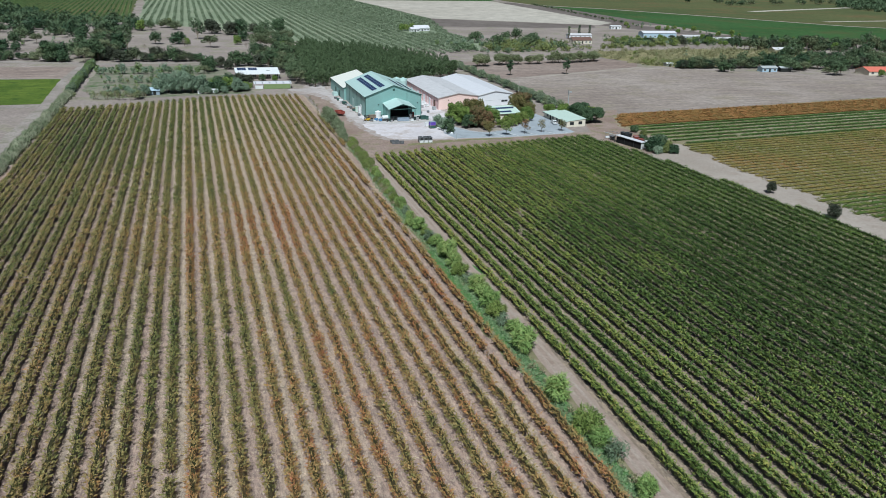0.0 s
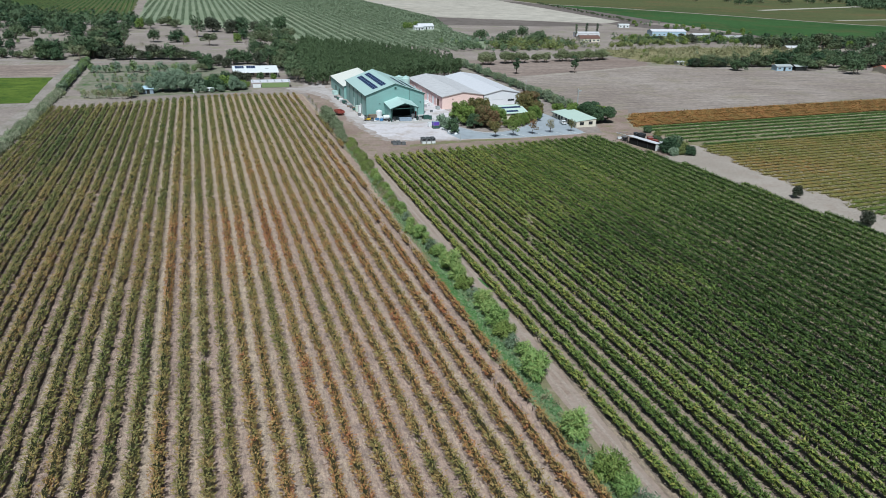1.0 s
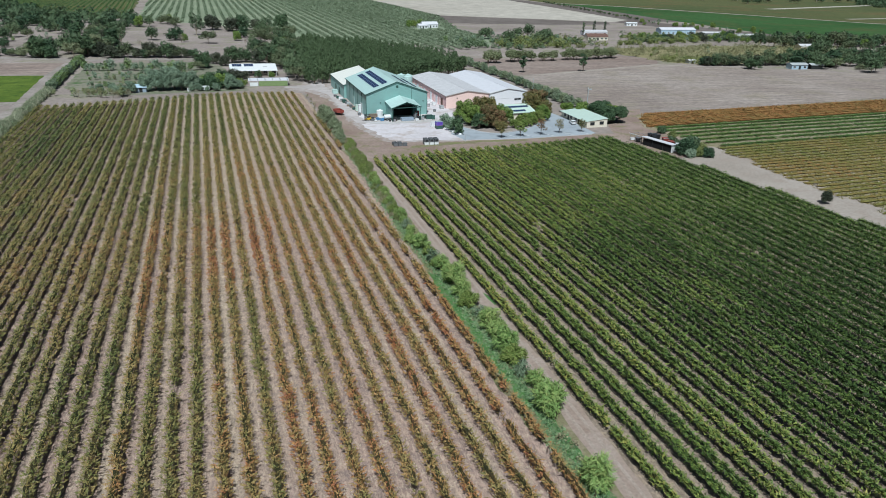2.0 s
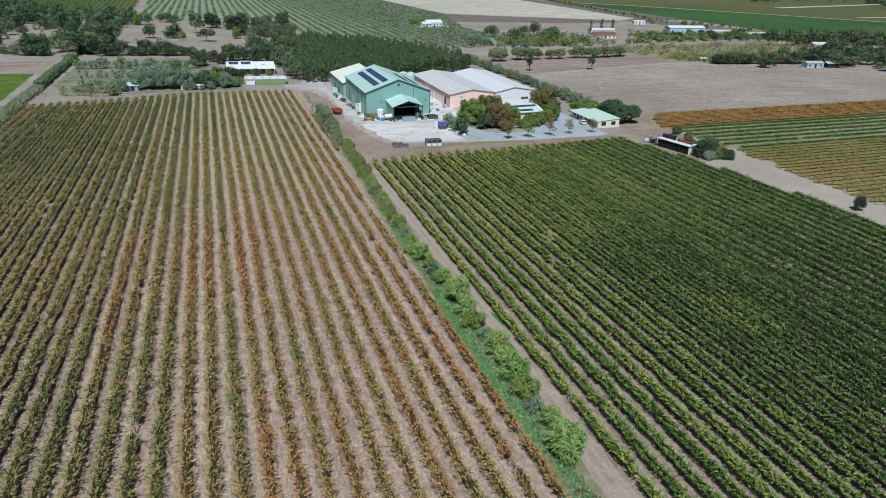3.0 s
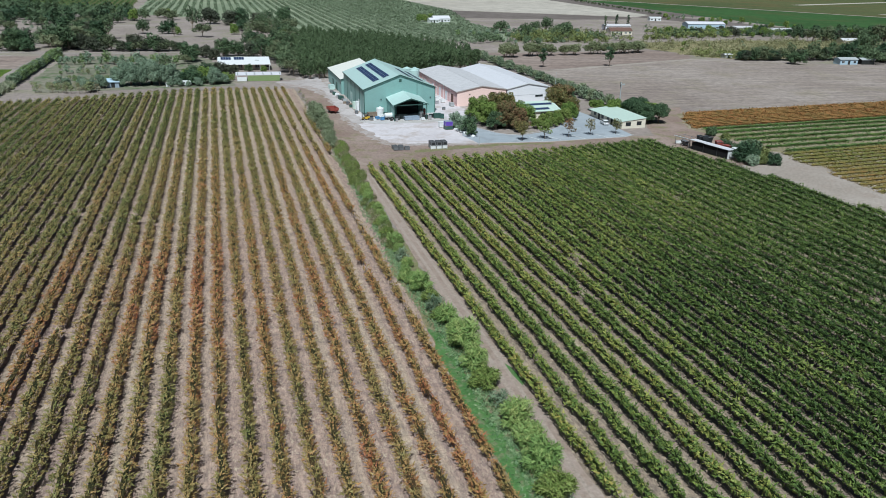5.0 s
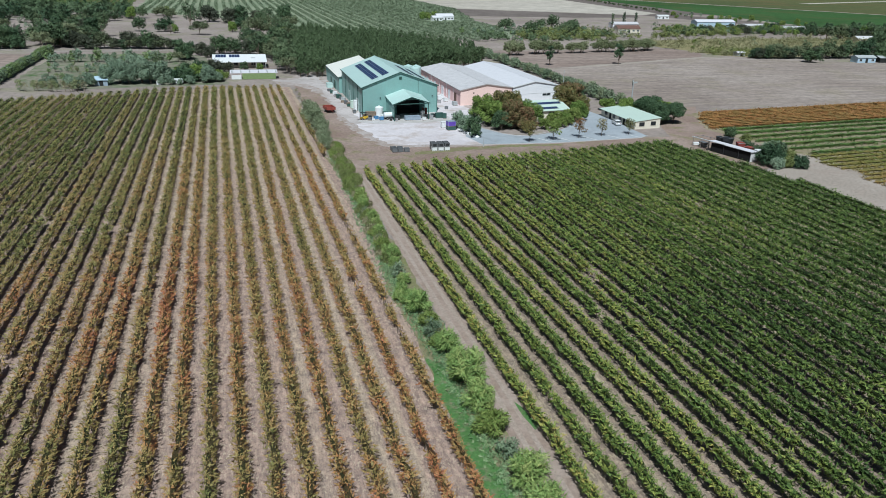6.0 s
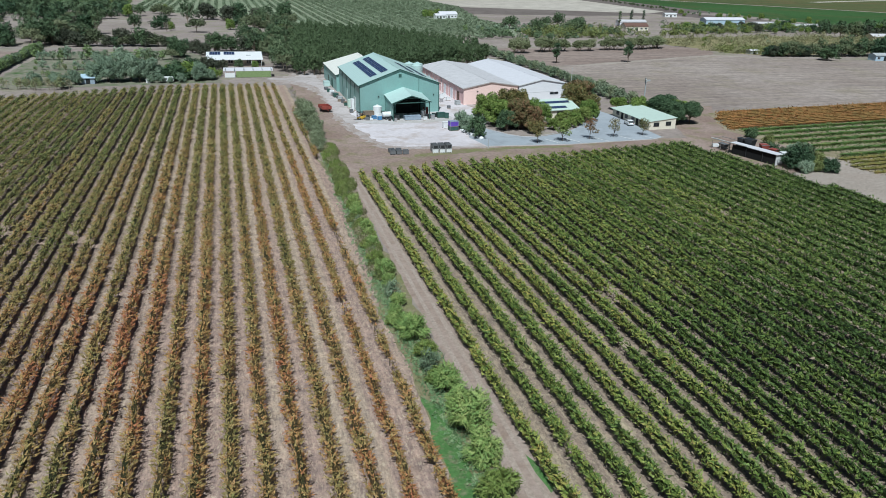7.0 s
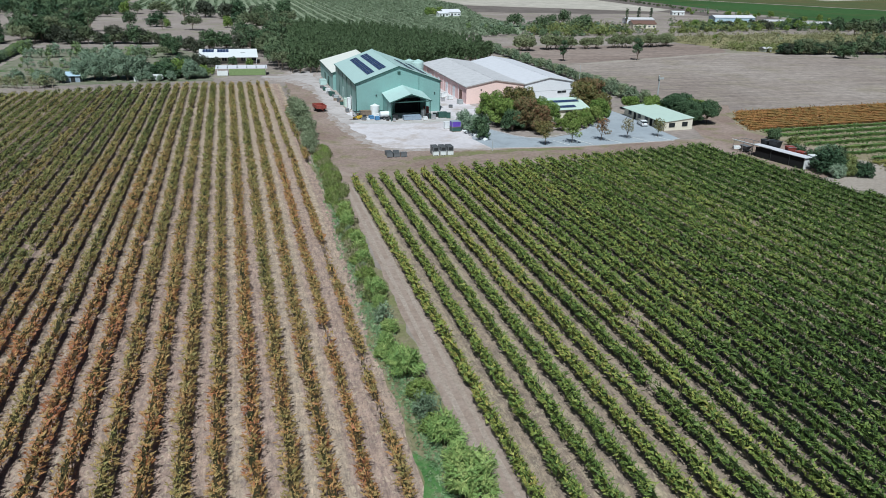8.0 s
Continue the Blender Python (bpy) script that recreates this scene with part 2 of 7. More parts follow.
M["vine_orange"] = foliage("orange_vine_leaves", ((0.0, (0.14, 0.11, 0.038)), (0.4, (0.235, 0.14, 0.048)), (0.7, (0.285, 0.142, 0.05)), (1.0, (0.22, 0.088, 0.04))), 0.5, 0.4, 0.6, cut=5, mottle=0.55)
M["core_orange"] = foliage("inner_orange_vine_leaves", ((0.0, (0.14, 0.11, 0.038)), (0.4, (0.235, 0.14, 0.048)), (0.7, (0.285, 0.142, 0.05)), (1.0, (0.22, 0.088, 0.04))), 0.5, 0.4, 0.6, cut=5, keep=1.0, mottle=0.75)
M["vine_brown"] = foliage("yellowing_vine_leaves", ((0.0, (0.07, 0.115, 0.026)), (0.25, (0.13, 0.142, 0.034)), (0.5, (0.175, 0.16, 0.046)), (0.75, (0.215, 0.165, 0.052)), (1.0, (0.25, 0.145, 0.05))), 0.45, 0.9, 0.5, cut=5, mottle=0.55, spots=((133.0, 6.0, 26.0, 22.0, -0.5), (160.0, 55.0, 70.0, 36.0, 0.1), (128.0, 60.0, 30.0, 24.0, 0.15)), thing_var=0.04)
M["core_brown"] = foliage("inner_yellowing_vine_leaves", ((0.0, (0.07, 0.115, 0.026)), (0.25, (0.13, 0.142, 0.034)), (0.5, (0.175, 0.16, 0.046)), (0.75, (0.215, 0.165, 0.052)), (1.0, (0.25, 0.145, 0.05))), 0.45, 0.9, 0.5, cut=5, keep=1.0, mottle=0.75, spots=((133.0, 6.0, 26.0, 22.0, -0.5), (160.0, 55.0, 70.0, 36.0, 0.1), (128.0, 60.0, 30.0, 24.0, 0.15)), thing_var=0.04)
M["vine_bright"] = foliage("fresh_vine_leaves", ((0.0, (0.046, 0.092, 0.024)), (0.5, (0.088, 0.15, 0.042)), (1.0, (0.17, 0.21, 0.065))), 0.4, 0.4, 0.6, cut=5, mottle=0.55)
M["core_bright"] = foliage("inner_fresh_vine_leaves", ((0.0, (0.046, 0.092, 0.024)), (0.5, (0.088, 0.15, 0.042)), (1.0, (0.17, 0.21, 0.065))), 0.4, 0.4, 0.6, cut=5, keep=1.0, mottle=0.75)
M["bark"] = plain("bark", (0.13, 0.10, 0.075), 0.9, 0, 0.3)
M["bark_pale"] = plain("pale_bark", (0.30, 0.25, 0.20), 0.9, 0, 0.3)
M["leaf_willow"] = foliage("bright_shrub_leaves", ((0.0, (0.12, 0.205, 0.06)), (0.5, (0.215, 0.32, 0.095)), (1.0, (0.39, 0.43, 0.15))), 0.7, 0.3, 0.6, 0.5, 0.1, cut=9, tilt_y=(30.0, 110.0, 0.2))
M["leaf_gum"] = foliage("gum_leaves", ((0.0, (0.054, 0.086, 0.046)), (0.5, (0.098, 0.142, 0.072)), (1.0, (0.165, 0.205, 0.108))), 0.35, 0.4, 0.4, 0.3, cut=3.4, thing_var=0.6)
M["leaf_dark"] = foliage("dark_leaves", ((0.0, (0.030, 0.060, 0.032)), (0.5, (0.062, 0.105, 0.053)), (1.0, (0.120, 0.170, 0.082))), 0.35, 0.2, 0.4, 0.3, cut=3.4, thing_var=0.6)
M["leaf_gum_olive"] = foliage("olive_gum_leaves", ((0.0, (0.062, 0.080, 0.042)), (0.5, (0.115, 0.138, 0.072)), (1.0, (0.195, 0.212, 0.118))), 0.35, 0.4, 0.4, 0.3, cut=3.4, thing_var=0.6)
M["leaf_umber"] = foliage("brownish_dark_leaves", ((0.0, (0.032, 0.040, 0.028)), (0.5, (0.060, 0.069, 0.045)), (1.0, (0.105, 0.112, 0.072))), 0.35, 0.2, 0.4, 0.3, cut=3.4, thing_var=0.5)
M["leaf_twig"] = foliage("thin_reddish_twigs", ((0.0, (0.14, 0.115, 0.095)), (0.5, (0.21, 0.175, 0.145)), (1.0, (0.30, 0.25, 0.21))), 0.3, 0.0, 0.5, cut=5)
M["leaf_green"] = foliage("garden_leaves", ((0.0, (0.075, 0.13, 0.032)), (0.5, (0.15, 0.225, 0.052)), (1.0, (0.26, 0.32, 0.085))), 0.3, 0.0, 0.7, cut=8, mottle=0.3)
M["leaf_lime"] = foliage("yellow_green_leaves", ((0.0, (0.10, 0.155, 0.036)), (0.5, (0.185, 0.245, 0.062)), (1.0, (0.29, 0.32, 0.10))), 0.3, 0.0, 0.7, cut=6)
M["leaf_rust"] = foliage("rust_leaves", ((0.0, (0.075, 0.115, 0.04)), (0.4, (0.15, 0.14, 0.06)), (0.65, (0.21, 0.13, 0.07)), (1.0, (0.29, 0.145, 0.085))), 0.8, 0.0, 0.6, cut=8, mottle=0.3)
M["leaf_autumn"] = foliage("thin_autumn_leaves", ((0.0, (0.075, 0.105, 0.038)), (0.5, (0.155, 0.15, 0.055)), (1.0, (0.25, 0.165, 0.068))), 0.7, 0.0, 0.7, cut=6)
M["leaf_sapling"] = foliage("pale_sapling_leaves", ((0.0, (0.15, 0.18, 0.085)), (0.5, (0.24, 0.27, 0.13)), (1.0, (0.36, 0.37, 0.20))), 0.4, 0.2, 0.6, 0.3, cut=6)
M["leaf_soft"] = foliage("soft_green_orchard_leaves", ((0.0, (0.10, 0.155, 0.06)), (0.5, (0.18, 0.25, 0.10)), (1.0, (0.29, 0.345, 0.16))), 0.35, 0.2, 0.5, 0.3, cut=6)
M["leaf_paddock"] = foliage("pale_grey_olive_leaves", ((0.0, (0.10, 0.125, 0.06)), (0.5, (0.18, 0.205, 0.105)), (1.0, (0.29, 0.305, 0.175))), 0.4, 0.3, 0.45, 0.3, cut=4.0, thing_var=0.5)
M["leaf_marsh"] = foliage("dry_and_green_marsh_grass", ((0.0, (0.15, 0.165, 0.075)), (0.5, (0.245, 0.235, 0.125)), (1.0, (0.35, 0.325, 0.20))), 0.4, 0.9, 0.4, 0.2, 0.05, cut=4)
M["leaf_silver"] = foliage("silver_leaves", ((0.0, (0.095, 0.14, 0.085)), (0.5, (0.165, 0.22, 0.135)), (1.0, (0.27, 0.32, 0.20))), 0.3, 0.3, 0.5, 0.3, cut=6)
M["leaf_bluegreen"] = foliage("blue_green_leaves", ((0.0, (0.115, 0.165, 0.112)), (0.5, (0.20, 0.27, 0.185)), (1.0, (0.33, 0.395, 0.275))), 0.3, 0.3, 0.5, 0.3, cut=6)
M["leaf_weed"] = foliage("low_green_weeds", ((0.0, (0.10, 0.18, 0.085)), (0.5, (0.175, 0.27, 0.13)), (1.0, (0.30, 0.36, 0.19))), 0.4, 0.4, 0.6, 0.6, cut=9)
M["leaf_wattle"] = foliage("yellow_green_wattle_leaves", ((0.0, (0.085, 0.115, 0.04)), (0.5, (0.165, 0.195, 0.065)), (1.0, (0.27, 0.28, 0.11))), 0.35, 0.3, 0.45, 0.3, cut=4.0)
M["leaf_hedge"] = foliage("silvery_hedge_leaves", ((0.0, (0.13, 0.17, 0.095)), (0.5, (0.22, 0.26, 0.15)), (1.0, (0.33, 0.36, 0.23))), 0.3, 0.3, 0.7, 0.3, cut=6)
M["leaf_pampas"] = foliage("pale_reed_blades", ((0.0, (0.22, 0.25, 0.16)), (0.5, (0.35, 0.37, 0.25)), (1.0, (0.48, 0.47, 0.35))), 0.4, 0.4, 0.7, 0.3, cut=6)
M["leaf_pine"] = foliage("plantation_needles", ((0.0, (0.044, 0.072, 0.034)), (0.5, (0.080, 0.118, 0.054)), (1.0, (0.135, 0.172, 0.082))), 0.45, 0.35, 0.22, 0.22, cut=3.0, mottle=0.25)
M["leaf_olive"] = foliage("olive_leaves", ((0.0, (0.095, 0.135, 0.078)), (0.5, (0.170, 0.215, 0.135)), (1.0, (0.260, 0.300, 0.200))), 0.3, 0.3, 0.45, 0.3, cut=3.0)
M["leaf_reed"] = foliage("dry_reeds", ((0.0, (0.16, 0.16, 0.08)), (0.5, (0.28, 0.25, 0.15)), (1.0, (0.37, 0.33, 0.22))), 0.3, 0.4, 0.7, 0.2, cut=4)

M["green_wall"] = sheet_metal("green_wall_sheet", (0.255, 0.43, 0.405), 0.5, rib=0.3)
M["green_roof"] = sheet_metal("pale_green_roof_sheet", (0.51, 0.67, 0.64), 0.4, rib=0.4)
M["cream_roof"] = sheet_metal("cream_roof_sheet", (0.88, 0.87, 0.80), 0.4, rib=0.4)
M["dark_trim"] = plain("dark_green_flashing", (0.045, 0.10, 0.085), 0.5)
M["peach_wall"] = sheet_metal("pale_peach_rendered_wall", (0.90, 0.66, 0.605), 0.8, dirt=0.10)
M["pink_wall"] = sheet_metal("pink_rendered_wall", (0.86, 0.57, 0.56), 0.8, dirt=0.15)
M["pale_wall"] = sheet_metal("white_panel_wall", (0.82, 0.82, 0.86), 0.7, dirt=0.08)
M["grey_roof"] = sheet_metal("weathered_grey_roof", (0.63, 0.61, 0.63), 0.6, rib=0.5, dirt=0.75, along=1)
M["white_roof"] = sheet_metal("dull_white_roof", (0.70, 0.69, 0.735), 0.55, rib=0.5, dirt=0.3, along=1)
M["cream_wall"] = sheet_metal("cream_wall", (0.74, 0.68, 0.57), 0.8, dirt=0.1)
M["mint_roof"] = sheet_metal("mint_roof_sheet", (0.58, 0.70, 0.62), 0.45, rib=0.3)
M["white"] = plain("white_paint", (0.76, 0.77, 0.78), 0.5, 0, 0.06)
M["pv"] = plain("solar_cell_blue", (0.03, 0.05, 0.13), 0.2)
M["alu"] = plain("aluminium_frame", (0.6, 0.6, 0.62), 0.35, 0.9)
M["steel"] = plain("stainless_steel", (0.6, 0.6, 0.6), 0.3, 0.9)
# near black; on the porch doorway it paints the shade inside
M["dark"] = plain("dark_interior", (0.02, 0.022, 0.022), 0.8)
# near-black paint for the deep shade inside the open machinery shed
M["bay_shade"] = plain("painted_black_bay_shade", (0.008, 0.008, 0.009), 0.95)
M["black"] = plain("black_plastic", (0.03, 0.032, 0.035), 0.5)
M["bin_grey"] = plain("grey_plastic", (0.15, 0.155, 0.165), 0.55)
M["purple"] = plain("purple_plastic", (0.13, 0.07, 0.42), 0.5)
M["blue"] = plain("blue_paint", (0.10, 0.24, 0.45), 0.5)
M["red"] = plain("rusty_red_paint", (0.28, 0.065, 0.05), 0.6, 0, 0.3)
M["pale_blue"] = sheet_metal("pale_blue_sheet", (0.42, 0.55, 0.66), 0.5)
M["yellow"] = plain("yellow_paint", (0.65, 0.42, 0.05), 0.5)
M["rubber"] = plain("tyre_rubber", (0.025, 0.025, 0.025), 0.85)
M["press_blue"] = plain("dull_blue_grey_paint", (0.30, 0.36, 0.44), 0.5)
M["lime_wall"] = plain("lime_green_screen", (0.21, 0.28, 0.12), 0.7)
M["timber"] = plain("weathered_timber", (0.22, 0.17, 0.13), 0.85, 0, 0.25)
M["brick"] = plain("red_brown_tiles", (0.15, 0.085, 0.068), 0.85, 0, 0.2)
M["coral"] = plain("coral_roof_tiles", (0.62, 0.17, 0.12), 0.7, 0, 0.12)
M["grey_wall"] = sheet_metal("grey_wall", (0.42, 0.44, 0.45), 0.6)
k = Nodes("window_glass", 0.05, spec=0.5)
M["glass"] = k.done((0.02, 0.025, 0.03))

# ---- mesh helpers ----
from mathutils.geometry import tessellate_polygon

rng = np.random.default_rng(11)


def raw_mesh(name, verts, counts, mats):
    """A mesh out of loose polygons: verts in polygon order, counts of corners per polygon."""
    me = bpy.data.meshes.new(name)
    n = len(verts)
    counts = np.asarray(counts, dtype=np.int32)
    me.vertices.add(n)
    me.vertices.foreach_set("co", np.asarray(verts, dtype=np.float32).ravel())
    me.loops.add(n)
    me.loops.foreach_set("vertex_index", np.arange(n, dtype=np.int32))
    me.polygons.add(len(counts))
    me.polygons.foreach_set("loop_start", np.concatenate(([0], np.cumsum(counts)[:-1])).astype(np.int32))
    me.update(calc_edges=True)
    for m in mats if isinstance(mats, (list, tuple)) else [mats]:
        me.materials.append(m)
    return me


def thing(name, label, category, group="", kind="", at=(0, 0, 0)):
    ob = new(name)
    ob.empty_display_size = 0.5
    ob.location = at
    return tagged(ob, label, category, group, kind)


def part(name, bm, material, parent=None, label=""):
    """Links a bmesh, or a ready mesh, as one object under a thing or a part."""
    if isinstance(bm, bpy.types.Mesh):
        me = bm
    else:
        me = bpy.data.meshes.new(name)
        bmesh.ops.recalc_face_normals(bm, faces=bm.faces[:])
        bm.to_mesh(me)
        bm.free()
        me.materials.append(material)
    ob = new(name, me)
    if parent:
        ob.parent = parent
    return tagged(ob, label)


def leaf_mesh(name, c, size, material, up=0.4, axis=None, slim=0.4, blade=False, lift=0.0, face=None, loose=0.42):
    """Leaves or leaf clumps: kite-shaped blades round the centres c; axis: the way each blade points."""
    n = len(c)
    nrm = rng.normal(size=(n, 3)) + (0, 0, up)
    nrm /= np.linalg.norm(nrm, axis=1)[:, None]
    u = np.cross(nrm, rng.normal(size=(n, 3)))
    u /= np.linalg.norm(u, axis=1)[:, None] + 1e-9
    v = np.cross(nrm, u)
    if axis is not None:
        v = axis + rng.normal(size=(n, 3)) * 0.45
        v /= np.linalg.norm(v, axis=1)[:, None]
        u = np.cross(v, nrm + (0, 0, 0.6 + lift))
        u /= np.linalg.norm(u, axis=1)[:, None] + 1e-9
    if face is not None:
        nrm = face / (np.linalg.norm(face, axis=1)[:, None] + 1e-6) + rng.normal(size=(n, 3)) * loose
        nrm /= np.linalg.norm(nrm, axis=1)[:, None]
        v = v - nrm * (v * nrm).sum(axis=1)[:, None] * 0.5
        v /= np.linalg.norm(v, axis=1)[:, None] + 1e-9
        u = np.cross(v, nrm)
        u /= np.linalg.norm(u, axis=1)[:, None] + 1e-9
    s = (np.asarray(size) * rng.uniform(0.7, 1.35, n))[:, None]
    if blade:
        q = np.stack((c - v * s * 0.45 + u * s * slim, c + v * s * 0.65, c - v * s * 0.45 - u * s * slim), axis=1)
        return raw_mesh(name, q.reshape(-1, 3), np.full(n, 3), material)
    q = np.stack((c - v * s * 0.5, c + u * s * slim - v * s * 0.1, c + v * s * 0.55, c - u * s * slim - v * s * 0.1), axis=1)
    return raw_mesh(name, q.reshape(-1, 3), np.full(n, 4), material)


def prism(bm, pts, off):
    """A solid between a polygon and its copy moved by off."""
    a = [bm.verts.new(p) for p in pts]
    b = [bm.verts.new(Vector(p) + Vector(off)) for p in pts]
    bm.faces.new(a)
    bm.faces.new(b[::-1])
    for i in range(len(pts)):
        j = (i + 1) % len(pts)
        bm.faces.new((a[j], a[i], b[i], b[j]))
    return bm


def box(bm, x0, x1, y0, y1, z0, z1, F=None):
    F = F or (lambda a, b, c: Vector((a, b, c)))
    v = [bm.verts.new(F(a, b, c)) for c in (z0, z1) for a, b in ((x0, y0), (x1, y0), (x1, y1), (x0, y1))]
    for f in ((0, 3, 2, 1), (4, 5, 6, 7), (0, 1, 5, 4), (1, 2, 6, 5), (2, 3, 7, 6), (3, 0, 4, 7)):
        bm.faces.new([v[i] for i in f])
    return bm


def boxes(*dims, F=None):
    bm = bmesh.new()
    for d in dims:
        box(bm, *d, F=F)
    return bm


def tube(bm, pts, radii, seg=7, caps=True):
    """A tapered tube along points."""
    rings = []
    for i, p in enumerate(pts):
        p = Vector(p)
        d = (Vector(pts[min(i + 1, len(pts) - 1)]) - Vector(pts[max(i - 1, 0)])).normalized()
        a = d.orthogonal().normalized()
        b = d.cross(a)
        rings.append([bm.verts.new(p + (a * math.cos(2 * math.pi * k / seg) + b * math.sin(2 * math.pi * k / seg)) * radii[i]) for k in range(seg)])
    for r, s in zip(rings, rings[1:]):
        for k in range(seg):
            bm.faces.new((r[k], r[(k + 1) % seg], s[(k + 1) % seg], s[k]))
    if caps:
        bm.faces.new(rings[0][::-1])
        bm.faces.new(rings[-1])
    return bm


def frame_of(o, u, v):
    """A building's own axes: (along the front, towards the back, up) to the world; u and v are the far ends of front and side."""
    o2, U, V = Vector(o), Vector(u) - Vector(o), Vector(v) - Vector(o)
    lu, lv = U.length, V.length
    U, V = U / lu, V / lv
    return (lambda a, b, z: Vector((o2.x + U.x * a + V.x * b, o2.y + U.y * a + V.y * b, z))), lu, lv


def sheet(name, label, pts, z, material, rough=0.4, step=4.0, category="ground", seed=1):
    """A flat piece of ground with an uneven outline."""
    r = random.Random(seed)
    z += 0.0005 * seed
    out = []
    for i, p in enumerate(pts):
        q = pts[(i + 1) % len(pts)]
        n = max(1, int(math.dist(p, q) / step))
        for k in range(n):
            f = k / n
            j = rough if k else 0.0
            out.append((p[0] + (q[0] - p[0]) * f + r.uniform(-j, j), p[1] + (q[1] - p[1]) * f + r.uniform(-j, j), z))
    tris = tessellate_polygon([[Vector(p) for p in out]])
    me = bpy.data.meshes.new(name)
    up = [t if (Vector(out[t[1]]) - Vector(out[t[0]])).cross(Vector(out[t[2]]) - Vector(out[t[0]])).z > 0 else t[::-1] for t in tris]
    me.from_pydata(out, [], up)
    me.materials.append(material)
    return tagged(new(name, me), label, category, kind="structure")


def wave(y, rough, amp, lo):
    """Smooth random values along y, a knot each `rough` metres."""
    k = np.arange(y.min() - rough, y.max() + 2 * rough, rough)
    return lo + amp * np.interp(y, k, rng.random(len(k)))


def crown_points(lumps, density):
    """Points in the shells of lumps (x, y, z, rx, rz); density: points per square metre of lump."""
    out = []
    for x, y, z, rx, rz in lumps:
        n = max(6, int(density * 12.6 * rx * (rx + rz) / 2))
        d = rng.normal(size=(n, 3))
        d /= np.linalg.norm(d, axis=1)[:, None]
        rad = rng.uniform(0.55, 1.0, n) ** 0.6
        out.append(np.concatenate((np.array((x, y, z)) + d * rad[:, None] * np.array((rx, rx, rz)), d), axis=1))
    return np.concatenate(out)


def make_tree(name, label, category, h, r, clear, lumps, leaf, density, mat, bark="bark", group="", lean=0.0, flat=0.8, trunk_r=None, limbs=True, stems=1, slim=0.4, blade=False, lump=(0.32, 0.5), uneven=0.0):
    """A tree or shrub: tapered trunk with limbs to each clump, and a crown of leaf clumps."""
    ob = thing(name, label, category, group)
    tr = trunk_r or h * 0.025
    places = []
    for i in range(lumps):
        a = 2.4 * i + rng.uniform(0, 1)
        f = (i + 0.5) / lumps
        lr = r * rng.uniform(*lump)
        d = (r - lr * 0.8) * math.sqrt(rng.uniform(0.15, 1.0)) * (1 - 0.45 * f) * (1 + uneven * rng.uniform(-0.6, 0.8))
        lz = clear + (h - clear) * (0.2 + 0.66 * f) * (1 + uneven * rng.uniform(-0.35, 0.2))
        places.append((d * math.cos(a) + lean * f, d * math.sin(a), lz, lr, lr * flat))
    if stems == 1:
        bm = bmesh.new()
        tube(bm, [(0, 0, -0.1), (0.06 * h * rng.uniform(-0.4, 0.4), 0, clear * 0.55), (lean * 0.4, 0, clear + (h - clear) * 0.45)], [tr, tr * 0.8, tr * 0.4], 6)
        for x, y, z, lr, lz in places[::2]:
            tube(bm, [(0, 0, clear * 0.8), (x * 0.5, y * 0.5, (clear * 0.8 + z) * 0.52), (x, y, z)], [tr * 0.5, tr * 0.35, tr * 0.12], 4, False)
        part("trunk", bm, M[bark], ob)
    else:
        for s in range(stems):
            x, y, z, lr, lz = places[(s * 3) % lumps]
            bm = bmesh.new()
            tube(bm, [(x * 0.08, y * 0.08, -0.1), (x * 0.35, y * 0.35, z * 0.45), (x, y, z)], [tr, tr * 0.75, tr * 0.2], 5)
            part("stem", bm, M[bark], ob)
    c = crown_points(places, density)
    c = c[c[:, 2] > 0.05]
    c, way = c[:, :3], c[:, 3:] + (0, 0, 0.35)
    out = c - np.array((0, 0, h * 0.45))
    out = out / (np.linalg.norm(out, axis=1)[:, None] + 1e-6) + rng.normal(size=c.shape) * 0.5
    part("crown", leaf_mesh(name + "_crown", c, leaf, M[mat], 0.4, out if blade else None, slim, blade, face=way, loose=0.26), None, ob)
    return ob


def plant(protos, places, turn=True):
    """Stands trees at (x, y, scale): the prototypes themselves first, then copies of them."""
    used = [False] * len(protos)
    for i, (x, y, s) in enumerate(places):
        k = i % len(protos)
        m = pose(x, y, 0, 0, 0, rng.uniform(0, 360) if turn else 0) @ Matrix.Diagonal((s * rng.uniform(0.88, 1.18), s, s * rng.uniform(0.92, 1.08), 1))
        if not used[k]:
            protos[k].matrix_basis = m
            used[k] = True
        else:
            src = protos[k]
            keep = src.matrix_basis.copy()
            src.matrix_basis = Matrix.Identity(4)
            copy_thing(src, m)
            src.matrix_basis = keep

# ---- ground and roads ----
bm = bmesh.new()
bmesh.ops.create_grid(bm, x_segments=8, y_segments=8, size=2400)
me = bpy.data.meshes.new("ground")
bm.to_mesh(me)
bm.free()
me.materials.append(M["ground"])
tagged(new("ground", me), "dry grey-brown pasture earth of the whole plain", "ground", kind="structure")

sheet("vineyard_floor_west", "bare pinkish earth and dry straw between autumn vine rows", [(-111.6, -230), (-113.5, 84), (-117, 206), (-90, 213), (-50, 226), (-9, 228), (-6.5, 158), (-4.6, 100), (-1.5, -20), (3.4, -230)], 0.012, M["soil_left"], 0.3, category="field", seed=2)
sheet("vineyard_floor_east", "bare greyish earth between green vine rows", [(9.4, -230), (4, 0), (0, 97), (20, 101.5), (58, 106), (90, 112), (93.5, 96), (98.4, 76), (104.6, 35), (111.2, -16), (136, -230)], 0.012, M["soil_right"], 0.3, category="field", seed=3)
